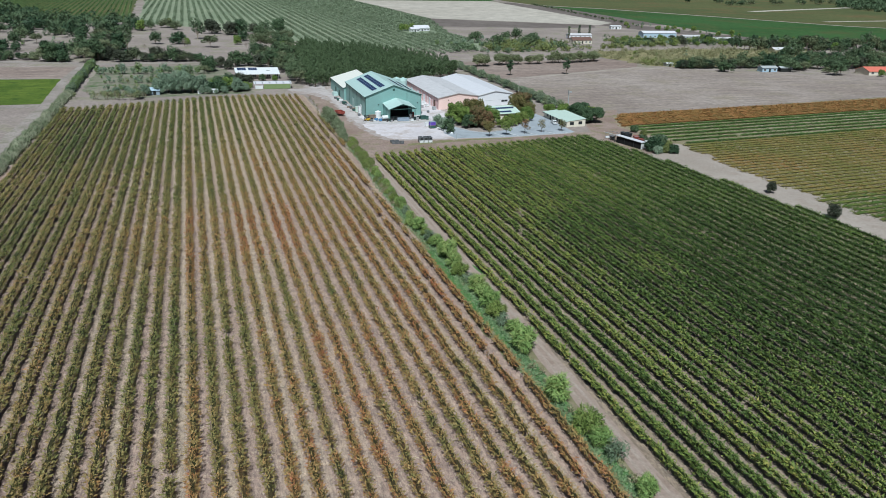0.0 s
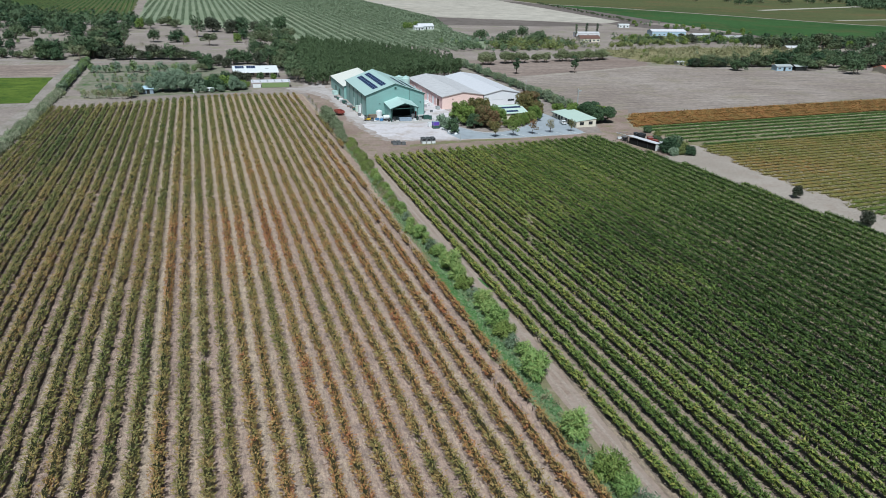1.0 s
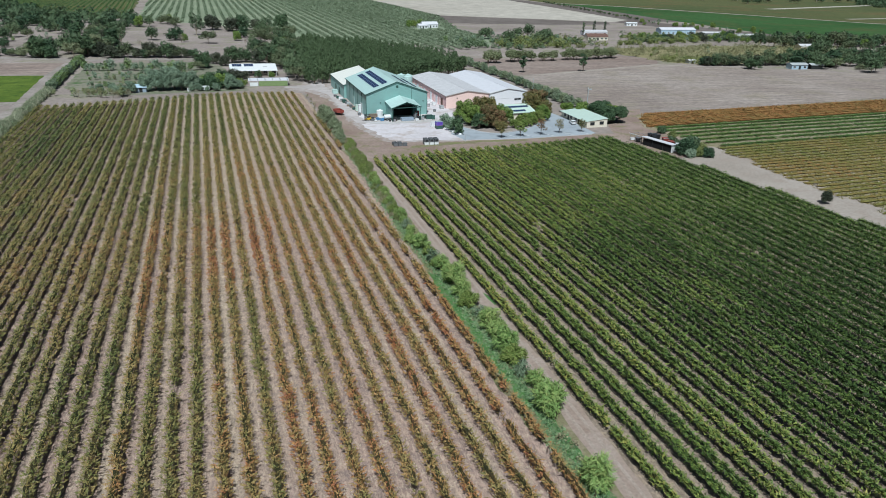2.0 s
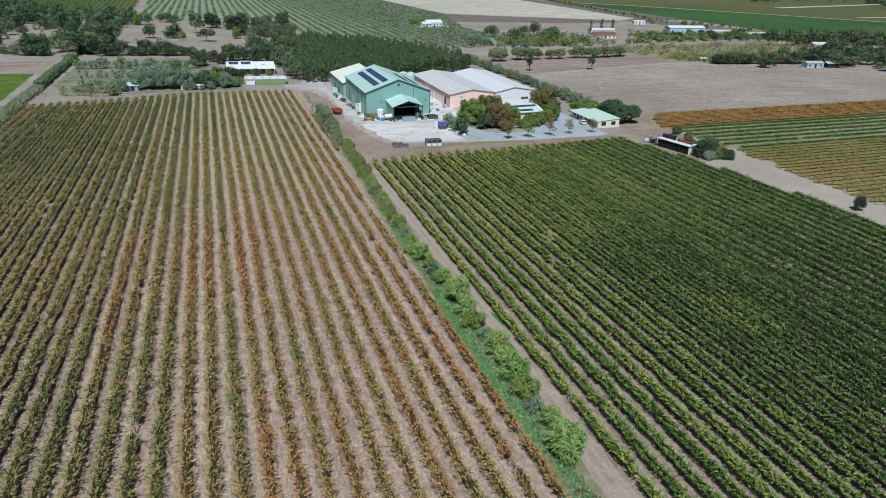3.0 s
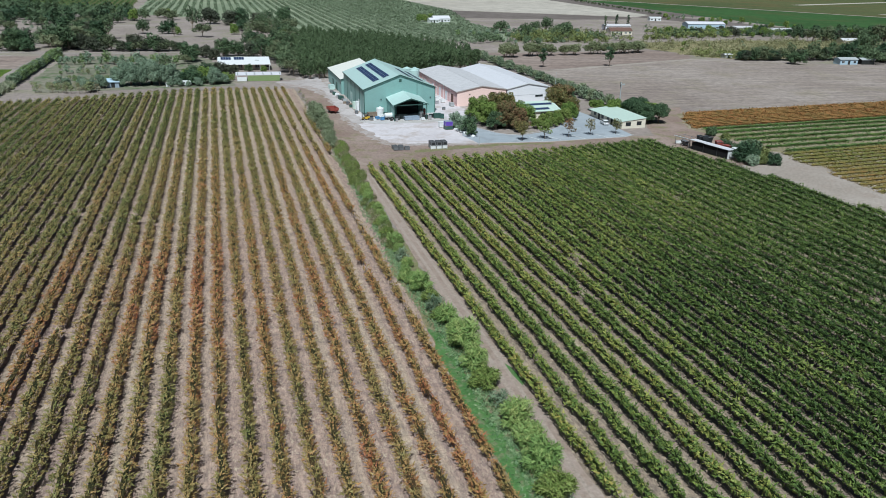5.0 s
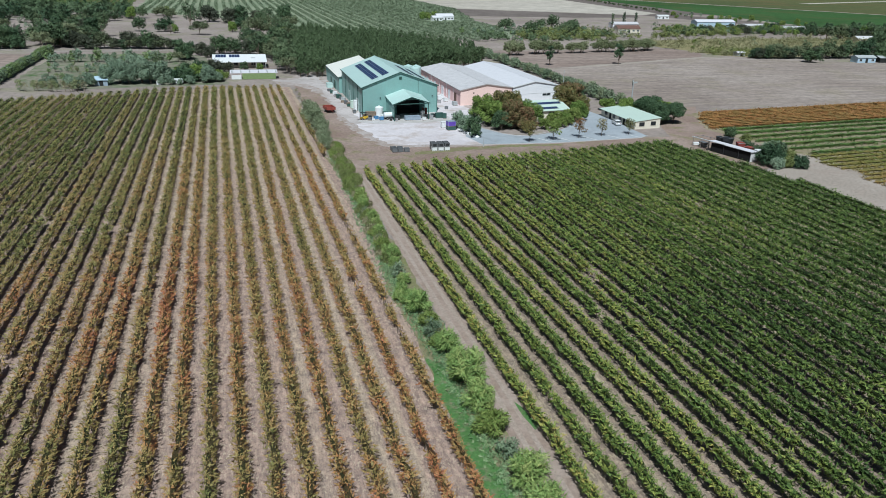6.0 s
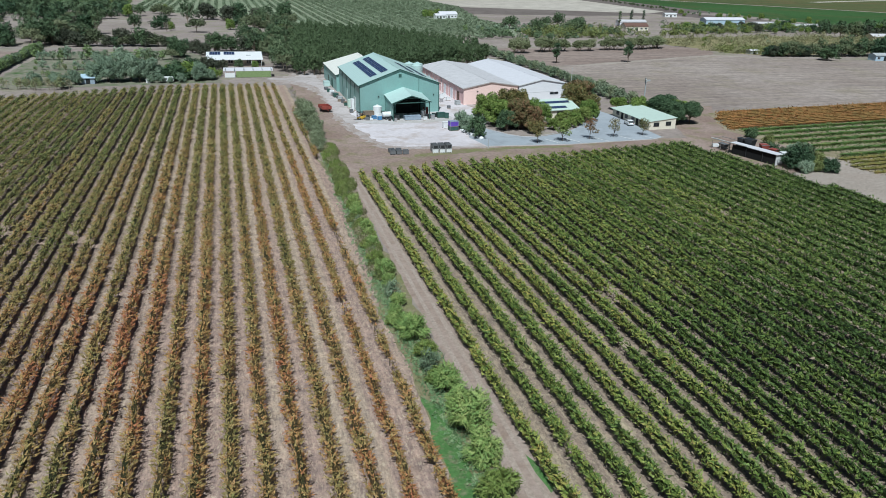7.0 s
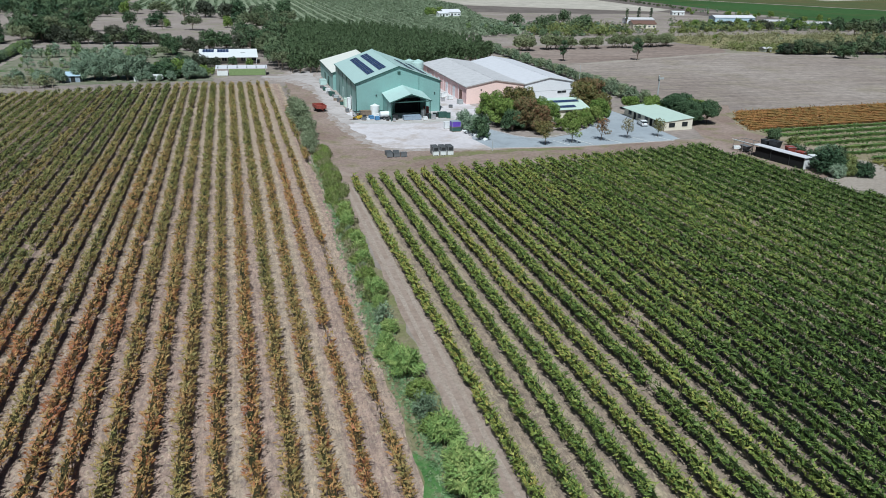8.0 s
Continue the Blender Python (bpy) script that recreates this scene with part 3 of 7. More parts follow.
sheet("verge", "dry grass verge with leaf litter under the shrubs", [(-0.3, -230), (-0.8, -75), (-1.8, -57), (-3.3, -42), (-4.2, -20), (-3.7, 10), (-4.5, 26), (-4.0, 50), (-4.2, 90), (-6.3, 112), (-5, 128), (-1, 110), (-0.5, 70), (1.4, 0), (7.6, -230)], 0.018, M["verge"], 0.5, 3, "verge", 4)
sheet("grass_patch", "lush green grass beside the shrubs", [(-3.6, 8), (-1.8, 6), (-1.2, -8), (-0.6, -26), (0.0, -40), (-1.6, -42), (-2.9, -24), (-3.8, -10)], 0.024, M["lush"], 0.35, 1.5, "grass", 5)
sheet("grass_patch", "lush green grass along the shrubs", [(-1.2, -39), (0.5, -41), (1.6, -62), (1.8, -80), (0.8, -82), (0.0, -62)], 0.024, M["lush"], 0.35, 1.5, "grass", 35)
sheet("grass_tuft_bed", "small lush green patch at the edge of the dirt track", [(4.1, -3.5), (4.7, -5), (5.3, -9), (4.6, -9.5), (4.0, -6)], 0.042, M["lush"], 0.15, 0.8, "grass", 6)
sheet("dirt_track", "narrow brown dirt track beside a vineyard", [(8.6, -230), (4.9, 0), (2.4, 60), (1, 86), (3.2, 99), (-3, 112), (-1.4, 86), (0, 60), (1.5, 0), (5.7, -230)], 0.03, M["track"], 0.22, 2.5, "track", 7)
for k, (off, wd) in enumerate(((-0.75, 0.6), (0.62, 0.5), (0.98, 0.14))):
    sheet("wheel_rut", "paler dusty wheel rut of the dirt track", [(5.55 + off + wd, -170), (3.0 + off + wd, 0), (0.3 + off + wd, 92), (0.3 + off, 92), (3.0 + off, 0), (5.55 + off, -170)], 0.036, M["rut"], 0.06, 3.0, "track", 8 + k * 30)
sheet("headland", "brown earth headland between yard and vines", [(-6, 112), (-7, 132), (-6, 190), (-7, 232), (4, 236), (12, 215), (14, 128), (36, 119), (96, 119), (100, 131), (112, 160), (132, 163), (123, 148), (117, 126), (120, 93), (107, 84), (97, 80), (92, 108), (89, 111), (60, 106), (20, 101), (0, 97)], 0.016, M["headland"], 0.6, 4, "ground", 10)
sheet("yard_margin", "trodden earth mixed with gravel round the yard", [(10.5, 121.5), (5.6, 140), (3.0, 160), (2.4, 178), (2.4, 198), (-1.5, 221), (-11, 236), (-15, 241), (-9, 252), (0, 264), (10, 252), (15, 214), (50, 216), (51, 150), (42, 140), (39, 128), (41, 116.5), (26, 117.4), (13, 119.5)], 0.02, M["yard_margin"], 1.2, 1.5, "ground", 9)
sheet("weed_strip", "yellowing weeds along the vineyard headland", [(17, 110.8), (17.5, 113), (30, 116.6), (44, 117), (60, 115.6), (60, 114.2), (40, 114.4), (26, 111.8)], 0.024, M["verge"], 0.6, 1.5, "grass", 43)
sheet("yard", "pale gravel yard in front of the green shed", [(12.0, 124.5), (8.6, 141), (7.0, 152), (6.6, 163), (7.4, 172), (10.5, 170), (13, 214), (36, 216), (47, 240), (49, 178), (49, 150), (40, 140), (37, 128), (40, 119), (26, 120), (14, 123)], 0.026, M["gravel"], 0.8, 1.6, "yard", 11)
sheet("back_track", "grey dusty track leading behind the sheds", [(6.6, 150), (3.6, 168), (3.4, 190), (2.6, 221), (-2, 234), (-9, 241), (-16, 244), (-15, 248), (-6, 248), (0, 258), (3, 262), (5, 256), (4, 244), (7.2, 225), (8.6, 200), (8.4, 172), (9.6, 156)], 0.03, M["gravel_lane"], 0.5, 1.5, "track", 36)
sheet("apron", "worn concrete apron before the shed", [(8.0, 155), (13, 151.5), (24, 150.5), (36, 152), (38.5, 157), (37.0, 167), (11, 164.6)], 0.032, M["concrete"], 0.25, 2, "apron", 44)
sheet("driveway", "worn blue-grey bitumen driveway and car park", [(38, 118.6), (60, 117), (86, 119), (89.5, 121), (90, 153), (88, 166), (95, 186), (107, 216), (103, 217), (90, 190), (81, 168), (76.5, 150), (72, 138), (64, 130.5), (54, 126.5), (48, 131), (43.5, 141), (44.5, 160), (40, 160), (38.5, 142), (36, 129)], 0.034, M["asphalt"], 0.12, 3, "driveway", 12)
sheet("lane", "pale dusty lane between the vineyards", [(98, 79), (104.2, 35), (107.5, 4), (111, -16), (134.6, -230), (165, -230), (132, -60), (125.0, -4), (122.6, 30), (121.6, 55), (122.5, 91), (113, 96), (107, 84)], 0.028, M["lane"], 0.8, 3, "lane", 13)
sheet("paddock", "mown dry grey-brown paddock", [(104, 168), (131, 163), (193, 158.5), (313, 180), (460, 205), (430, 250), (322, 252), (283, 280), (250, 291), (226, 306), (128, 272), (106, 262)], 0.02, M["dry"], 0.8, 5, "field", 14)
sheet("paddock_track", "pale wheel track across the paddock", [(128, 272), (226, 306), (250, 291), (249, 286), (225, 301), (129, 267)], 0.026, M["lane"], 0.8, 5, "track", 15)
sheet("grazed_paddock", "darker grazed paddock below a row of trees", [(106, 264), (128, 273), (226, 307), (240, 330), (222, 352), (160, 345), (104, 350)], 0.02, M["dry_dark"], 0.8, 5, "field", 16)
sheet("reed_bed", "tall dry tan grass", [(240, 312), (256, 296), (300, 300), (420, 320), (420, 400), (330, 410), (235, 400), (228, 360)], 0.02, M["reed"], 2, 6, "grass", 17)
sheet("garden_ground", "rough grey-green grass among the fruit trees", [(-121, 352), (-62, 352), (-46, 330), (-34, 262), (-33, 238), (-84, 233), (-108, 233), (-117, 262)], 0.012, M["garden"], 1.0, 4, "ground", 45)
sheet("lawn", "small green lawn", [(-120, 304), (-109, 303), (-100, 264), (-113, 258)], 0.02, M["lush"], 0.6, 3, "lawn", 18)
sheet("lime_field", "low yellow-green crop", [(-134, 302), (-300, 318), (-290, 224), (-128, 223)], 0.02, M["lime_field"], 0.4, 5, "field", 19)
sheet("bare_field", "bare brown ploughed field", [(-131, 354), (-134, 306), (-300, 322), (-320, 372)], 0.02, M["dry_dark"], 0.5, 5, "field", 20)
sheet("side_track", "pale farm track beside the hedge", [(-134, 360), (-128, 358), (-130, 302), (-123, 222), (-122, 160), (-118.5, 60), (-124, -100), (-131, -100), (-124.5, 60), (-127, 146), (-128, 222), (-134, 302)], 0.024, M["farm_track"], 0.5, 4, "track", 21)
sheet("side_track", "pale farm track between two fields", [(-128, 222), (-300, 219), (-300, 213), (-128, 214)], 0.028, M["farm_track"], 0.5, 4, "track", 42)
sheet("farm_road", "grey gravel road", [(-420, 420), (-188, 392), (-120, 369), (-60, 368), (-60, 362), (-122, 361), (-190, 383), (-420, 408)], 0.024, M["farm_track"], 0.5, 6, "road", 22)
sheet("orchard_floor", "greyish grass floor of the olive orchard", [(-132, 700), (-60, 640), (0, 560), (19, 480), (90, 440), (150, 420), (176, 470), (165, 560), (200, 760), (186, 1160), (170, 1900), (-220, 1900), (-160, 1100)], 0.02, M["olive_floor"], 2, 12, "field", 23)
sheet("far_vineyard_floor", "brownish green vineyard far off", [(-142, 720), (-172, 1100), (-230, 1900), (-900, 1900), (-420, 1180), (-210, 720)], 0.02, M["far_vines"], 2, 15, "field", 24)
sheet("stubble_field", "pale tan stubble field", [(205, 780), (380, 672), (430, 676), (470, 1000), (452, 1250), (186, 1250), (200, 996)], 0.02, M["tan"], 1, 15, "field", 25)
sheet("fallow_field", "dark ploughed field", [(175, 655), (178, 740), (205, 775), (375, 668), (362, 632), (294, 628)], 0.024, M["fallow"], 1, 12, "field", 26)
sheet("fallow_strip", "dark bare strip beside the green crop", [(430, 676), (470, 500), (455, 480), (410, 560), (384, 668), (420, 700), (440, 1010), (450, 1200), (476, 1200), (482, 1100), (500, 1020), (474, 668)], 0.024, M["fallow"], 1, 12, "field", 27)
sheet("green_field", "broad green crop field", [(474, 664), (470, 500), (562, 424), (900, 330), (1100, 420), (760, 600), (720, 640), (640, 830), (560, 1010), (482, 1110)], 0.02, M["green_field"], 1, 15, "field", 28)
sheet("far_vineyard_floor", "brownish green vineyard far off", [(1100, 424), (764, 604), (724, 644), (646, 834), (568, 1014), (490, 1120), (480, 1900), (1900, 1900), (1900, 424)], 0.02, M["far_vines"], 1, 20, "field", 29)
sheet("far_road", "pale far road between vineyards", [(484, 1112), (564, 1010), (642, 832), (720, 642), (760, 602), (766, 606), (726, 648), (650, 836), (570, 1018), (490, 1120)], 0.06, M["lane"], 0.5, 15, "road", 30)
sheet("far_road", "pale far road between vineyards", [(820, 940), (1350, 1160), (1350, 1180), (812, 956)], 0.06, M["tan"], 0.5, 15, "road", 31)
sheet("far_road", "pale far road between vineyards", [(760, 712), (1100, 760), (1100, 770), (756, 722)], 0.06, M["tan"], 0.5, 15, "road", 32)
sheet("far_crop", "dark green crop strip far off", [(186, 1255), (470, 1255), (478, 1500), (180, 1500)], 0.02, M["green_field"], 1, 15, "field", 33)

# ---- vine rows ----
def edge(pts):
    ys, xs = zip(*sorted((y, x) for x, y in pts))
    return lambda y: float(np.interp(y, ys, xs))


def vine_row(origin, way, length, density, material, label, group, width=0.42, height=1.55, leaf=0.34, gaps=0.10, far=None, core=None, step=0.9, low=0.4, slim=0.2, near=0.0, even=0.0, spread=1.7, trunks=True, sprawl=0.62, crest=0.38):
    """One trellised row: canopy of leaves, trunks, and posts; `far` is the distance past which leaves are fewer and larger."""
    ob = thing("vine_row", label, "vine row", group, at=(origin[0], origin[1], 0))
    w = np.array((way[0], way[1], 0.0))
    side = np.array((way[1], -way[0], 0.0))
    st = np.arange(0, length + step, step)
    plants = (0.34 + 0.92 * (np.arange(len(st)) % 2)) * rng.uniform(0.72, 1.22, len(st))    # one vine to every second step
    vig_st = even * plants + (1 - even) * wave(st, 1.7, 0.95, 0.35) * wave(st, 14.0, 0.4, 0.75)
    hole_st = wave(st, 2.6, 1.0, 0.0)
    sway_st = 0.05 * np.sin(st * 0.9 + origin[0]) + wave(st, 1.9, 0.34, -0.17)
    n = int(length * density)
    s = np.sort(rng.uniform(0, length, n))
    size = np.full(n, leaf)
    if far is not None:
        fac = np.clip((s - far) / 90.0, 0, 1)
        keep = rng.random(n) > 0.45 * fac
        size = size * (1 + 0.25 * fac)
        s, size = s[keep], size[keep]
    ok = (np.interp(s, st, hole_st) > gaps) | (rng.random(len(s)) < 0.12)
    thin = np.clip((near - s) / 45.0, 0, 1)    # fewer and larger leaves towards the southern end
    ok &= rng.random(len(s)) > 0.84 * thin
    size = size * (1 + 0.8 * thin)
    ok &= rng.random(len(s)) < 0.30 + 0.95 * np.interp(s, st, vig_st)
    s, size = s[ok], size[ok]
    n = len(s)
    vigour = np.interp(s, st, vig_st)
    rise = rng.random(n) ** crest
    lat = np.clip(rng.normal(0, 1, n), -spread, spread) * width * (0.5 + 0.6 * vigour) * (1.12 - sprawl + sprawl * rise)    # the shoots sprawl over a narrower base
    top = height * (0.66 + 0.38 * vigour)
    z = low + (top - low) * rise - 0.22 * np.abs(lat) / width
    z = np.where(rng.random(n) < 0.10, z * rng.uniform(0.45, 0.9, n), z)    # hanging shoots
    shoot = rng.random(n) < 0.09
    z = np.where(shoot, top + rng.uniform(0, 0.35, n), np.maximum(z, 0.12))
    c = w * s[:, None] + side * (lat + np.interp(s, st, sway_st))[:, None]
    c[:, 2] = z
    out = side * (lat / width)[:, None] + w * rng.normal(0, 0.5, n)[:, None]
    out[:, 2] = rng.uniform(0.1, 1.5, n)
    face = side * (1.5 * lat / width)[:, None]
    face[:, 2] = 0.25 + 2.2 * (z - low) / (top - low)
    part("canopy", leaf_mesh("vine_canopy", c, size, material, 1.0, out, slim, True, 1.6, face), None, ob)
    # the close inner growth behind the outer leaves; core_left and core_right paint it shade-dark
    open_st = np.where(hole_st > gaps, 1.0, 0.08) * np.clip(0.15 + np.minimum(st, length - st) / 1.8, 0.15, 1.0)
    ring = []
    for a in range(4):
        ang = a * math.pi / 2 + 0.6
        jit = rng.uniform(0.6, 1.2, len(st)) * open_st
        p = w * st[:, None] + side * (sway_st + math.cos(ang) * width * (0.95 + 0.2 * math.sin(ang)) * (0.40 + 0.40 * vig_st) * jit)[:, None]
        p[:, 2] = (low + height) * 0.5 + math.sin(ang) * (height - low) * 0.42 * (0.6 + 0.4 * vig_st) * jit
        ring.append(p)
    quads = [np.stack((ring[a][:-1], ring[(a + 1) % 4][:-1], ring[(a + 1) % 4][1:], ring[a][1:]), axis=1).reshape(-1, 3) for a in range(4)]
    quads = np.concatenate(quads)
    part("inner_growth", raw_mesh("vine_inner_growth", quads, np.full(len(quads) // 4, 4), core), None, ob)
    if not trunks:
        return ob
    bm_v, cnt = [], []
    for t in np.arange(0.8, length, 1.8):
        p = w * t
        for a, b in (((-0.05, 0), (0.05, 0)), ((0, -0.05), (0, 0.05))):
            q0 = p + side * a[0] + w * a[1]
            q1 = p + side * b[0] + w * b[1]
            bm_v += [q0, q1, q1 + (0, 0, 1.1), q0 + (0, 0, 1.1)]
            cnt.append(4)
    tagged(part("trunk_line", raw_mesh("vine_trunks", np.array(bm_v), cnt, M["bark"]), None, ob), kind="stuff")
    return ob


far_edge_pts = ((-118, 203), (-100, 207), (-72, 216.5), (-54, 223), (-10, 224))
right_lim = edge([(-13.2, 226), (-7.6, 158), (-6.2, 100), (-4, 6), (5.5, -230)])
left_lim = edge([(-116.5, 210), (-114.5, 140), (-112, 84), (-110.1, -230)])
wl = Vector((SLOPE_L, 1)).normalized()
for i in range(-34, 8):
    ys = np.arange(-216, 226, 2.0)
    xs = RX_L + RS_L * i + SLOPE_L * ys
    top = np.interp(xs, *zip(*far_edge_pts))
    ok = (ys < top) & np.array([left_lim(y) < x < right_lim(y) for x, y in zip(xs, ys)])
    if ok.sum() < 4:
        continue
    y0, y1 = ys[ok].min(), min(ys[ok].max() + 1.5, top[ok].min())
    x0 = RX_L + RS_L * i + SLOPE_L * y0
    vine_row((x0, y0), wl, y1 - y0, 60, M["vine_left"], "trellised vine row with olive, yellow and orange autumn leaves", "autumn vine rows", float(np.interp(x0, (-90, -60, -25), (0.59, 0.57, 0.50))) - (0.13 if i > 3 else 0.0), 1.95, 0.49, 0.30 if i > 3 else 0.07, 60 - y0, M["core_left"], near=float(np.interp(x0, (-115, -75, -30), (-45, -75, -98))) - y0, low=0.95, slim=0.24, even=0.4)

wr = Vector((SLOPE_R, 1)).normalized()
far_east_x, far_east_y = (0, 18, 44, 58, 74, 89, 120), (95, 100, 103, 105, 107.5, 110, 113)
right_east = edge([(89.0, 110), (91.5, 96), (96.8, 76), (103.0, 35), (107.0, 4), (110.0, -16), (133.0, -230)])
for j in range(0, 40):
    ys = np.arange(-216, 114, 1.0)
    xs = RX_R + RS_R * j + SLOPE_R * ys
    top = np.interp(xs, far_east_x, far_east_y)
    ok = (ys < top) & np.array([x < right_east(y) for x, y in zip(xs, ys)])
    if ok.sum() < 4:
        continue
    y0, y1 = ys[ok].min(), ys[ok].max()
    x0 = RX_R + RS_R * j + SLOPE_R * y0
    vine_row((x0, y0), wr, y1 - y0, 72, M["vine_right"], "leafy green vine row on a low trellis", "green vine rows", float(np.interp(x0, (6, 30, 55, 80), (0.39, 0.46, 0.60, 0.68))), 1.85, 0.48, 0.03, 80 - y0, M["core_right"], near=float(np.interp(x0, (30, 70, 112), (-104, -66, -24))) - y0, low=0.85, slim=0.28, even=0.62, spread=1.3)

# vineyard across the lane; its rows run the other way
w3 = Vector((1, 0.085)).normalized()
for y0 in [*np.arange(-22, 90, 3.1), *np.arange(92.5, 126, 5.2), *np.arange(127.5, 150, 2.15)]:
    x0 = float(np.interp(y0, (-60, -4, 30, 55, 93, 127, 150), (128, 121.5, 119.3, 118.6, 120.5, 114, 124)))
    m = "vine_orange" if y0 > 127 else "vine_bright" if y0 > 91 else "vine_brown"
    label = {"vine_orange": "vine row in full orange autumn leaf", "vine_bright": "fresh green vine row across the lane", "vine_brown": "yellowing vine row across the lane"}[m]
    vine_row((x0 + rng.uniform(-1.8, 2.2), y0 + (x0 - 120) * 0.085), w3, 235, 17, M[m], label, "cross vine rows", {"vine_bright": 0.7, "vine_brown": 1.3, "vine_orange": 1.05}[m], 0.5 if m == "vine_brown" else 1.0, 0.62, 0.06, None, M[m.replace("vine", "core")], 1.6, 0.1, 0.36, even=0.35, trunks=False, sprawl=0.0, crest=0.8)
sheet("vineyard_floor_far", "pale straw floor of the vineyard across the lane", [(130.7, -230), (120.5, -4), (118, 30), (117.5, 55), (119.5, 93), (113, 127), (123, 151), (302, 172), (470, 190), (470, -230)], 0.014, soil("vineyard_straw_floor", (0.24, 0.195, 0.125), (0.36, 0.31, 0.225), (0.18, 0.17, 0.085), 0.05, 1.2), 0.5, category="field", seed=40)

# ---- buildings ----
def solid_wall(house, F, name, pts, inward, mat, label=""):
    """A wall of 0.2 m from its outline in the building's own axes."""
    bm = bmesh.new()
    a = [F(*p) for p in pts]
    o = F(pts[0][0] + inward[0], pts[0][1] + inward[1], pts[0][2]) - F(*pts[0])
    prism(bm, a, o * 0.2)
    return part(name, bm, mat, house, label)


def roof_slab(house, F, pts, mat, t=0.14, label="", name="roof"):
    bm = bmesh.new()
    prism(bm, [F(*p) for p in pts], (0, 0, -t))
    return part(name, bm, mat, house, label)


def gable_house(name, label, category, o, u, v, eave, ridge, wall, roof, over=0.4, trim=None, mid=0.5, walls=None):
    """A hall with its ridge running from front to back. Returns the thing, its axes, width and length."""
    F, W, L = frame_of(o, u, v)
    ob = thing(name, label, category)
    w = walls or {}
    m = W * mid
    solid_wall(ob, F, "wall", [(0, 0, 0), (W, 0, 0), (W, 0, eave), (m, 0, ridge), (0, 0, eave)], (0, 1), w.get("front", wall))
    solid_wall(ob, F, "wall", [(0, L, 0), (W, L, 0), (W, L, eave), (m, L, ridge), (0, L, eave)], (0, -1), wall)
    solid_wall(ob, F, "wall", [(0, 0.2, 0), (0, L - 0.2, 0), (0, L - 0.2, eave), (0, 0.2, eave)], (1, 0), w.get("left", wall))
    solid_wall(ob, F, "wall", [(W, 0.2, 0), (W, L - 0.2, 0), (W, L - 0.2, eave), (W, 0.2, eave)], (-1, 0), wall)
    dz = (ridge - eave) / m * over
    roof_slab(ob, F, [(-over, -over, eave - dz + 0.15), (m, -over, ridge + 0.15), (m, L + over, ridge + 0.15), (-over, L + over, eave - dz + 0.15)], roof)
    roof_slab(ob, F, [(W + over, -over, eave - dz + 0.15), (W + over, L + over, eave - dz + 0.15), (m, L + over, ridge + 0.15), (m, -over, ridge + 0.15)], roof)
    if trim:
        bm = bmesh.new()
        for a, b in (((-over, eave - dz), (m, ridge)), ((W + over, eave - dz), (m, ridge))):
            prism(bm, [F(a[0], -over - 0.02, a[1] - 0.12), F(b[0], -over - 0.02, b[1] - 0.12), F(b[0], -over - 0.02, b[1] + 0.2), F(a[0], -over - 0.02, a[1] + 0.2)], F(0, -0.06, 0) - F(0, 0, 0))
        part("barge_board", bm, trim, ob)
        for x in (-over - 0.14, W + over):
            part("gutter", boxes((x, x + 0.14, -over, L + over, eave - dz - 0.12, eave - dz + 0.08), F=F), trim, ob)
        bm = boxes((m - 0.25, m + 0.25, -over, L + over, ridge + 0.14, ridge + 0.2), F=F)
        part("ridge_cap", bm, roof, ob)
    return ob, F, W, L


def window(house, F, a0, a1, z0, z1, b=0.0, frame=None, face="front", W=0.0, name="window"):
    """A framed window, proud of the wall; face: front or left."""
    G = F if face == "front" else (lambda a, d, z: F(d, a, z))
    fr = part(name, boxes((a0 - 0.08, a1 + 0.08, b - 0.05, b + 0.1, z1, z1 + 0.08), (a0 - 0.08, a1 + 0.08, b - 0.09, b + 0.1, z0 - 0.08, z0), (a0 - 0.08, a0, b - 0.05, b + 0.1, z0, z1), (a1, a1 + 0.08, b - 0.05, b + 0.1, z0, z1), ((a0 + a1) / 2 - 0.04, (a0 + a1) / 2 + 0.04, b - 0.05, b + 0.1, z0, z1), F=G), frame or M["white"], house)
    part("pane", boxes((a0, (a0 + a1) / 2 - 0.04, b - 0.02, b + 0.02, z0, z1), F=G), M["glass"], fr)
    part("pane", boxes(((a0 + a1) / 2 + 0.04, a1, b - 0.02, b + 0.02, z0, z1), F=G), M["glass"], fr)
    return fr


def door(house, F, a0, a1, z1, mat, b=0.0, face="front", name="door", label=""):
    G = F if face == "front" else (lambda a, d, z: F(d, a, z))
    d = part(name, boxes((a0, a1, b - 0.06, b + 0.05, 0.02, z1), (a0 - 0.1, a0, b - 0.1, b + 0.05, 0, z1 + 0.1), (a1, a1 + 0.1, b - 0.1, b + 0.05, 0, z1 + 0.1), (a0, a1, b - 0.1, b + 0.05, z1, z1 + 0.1), F=G), mat, house, label)
    return d


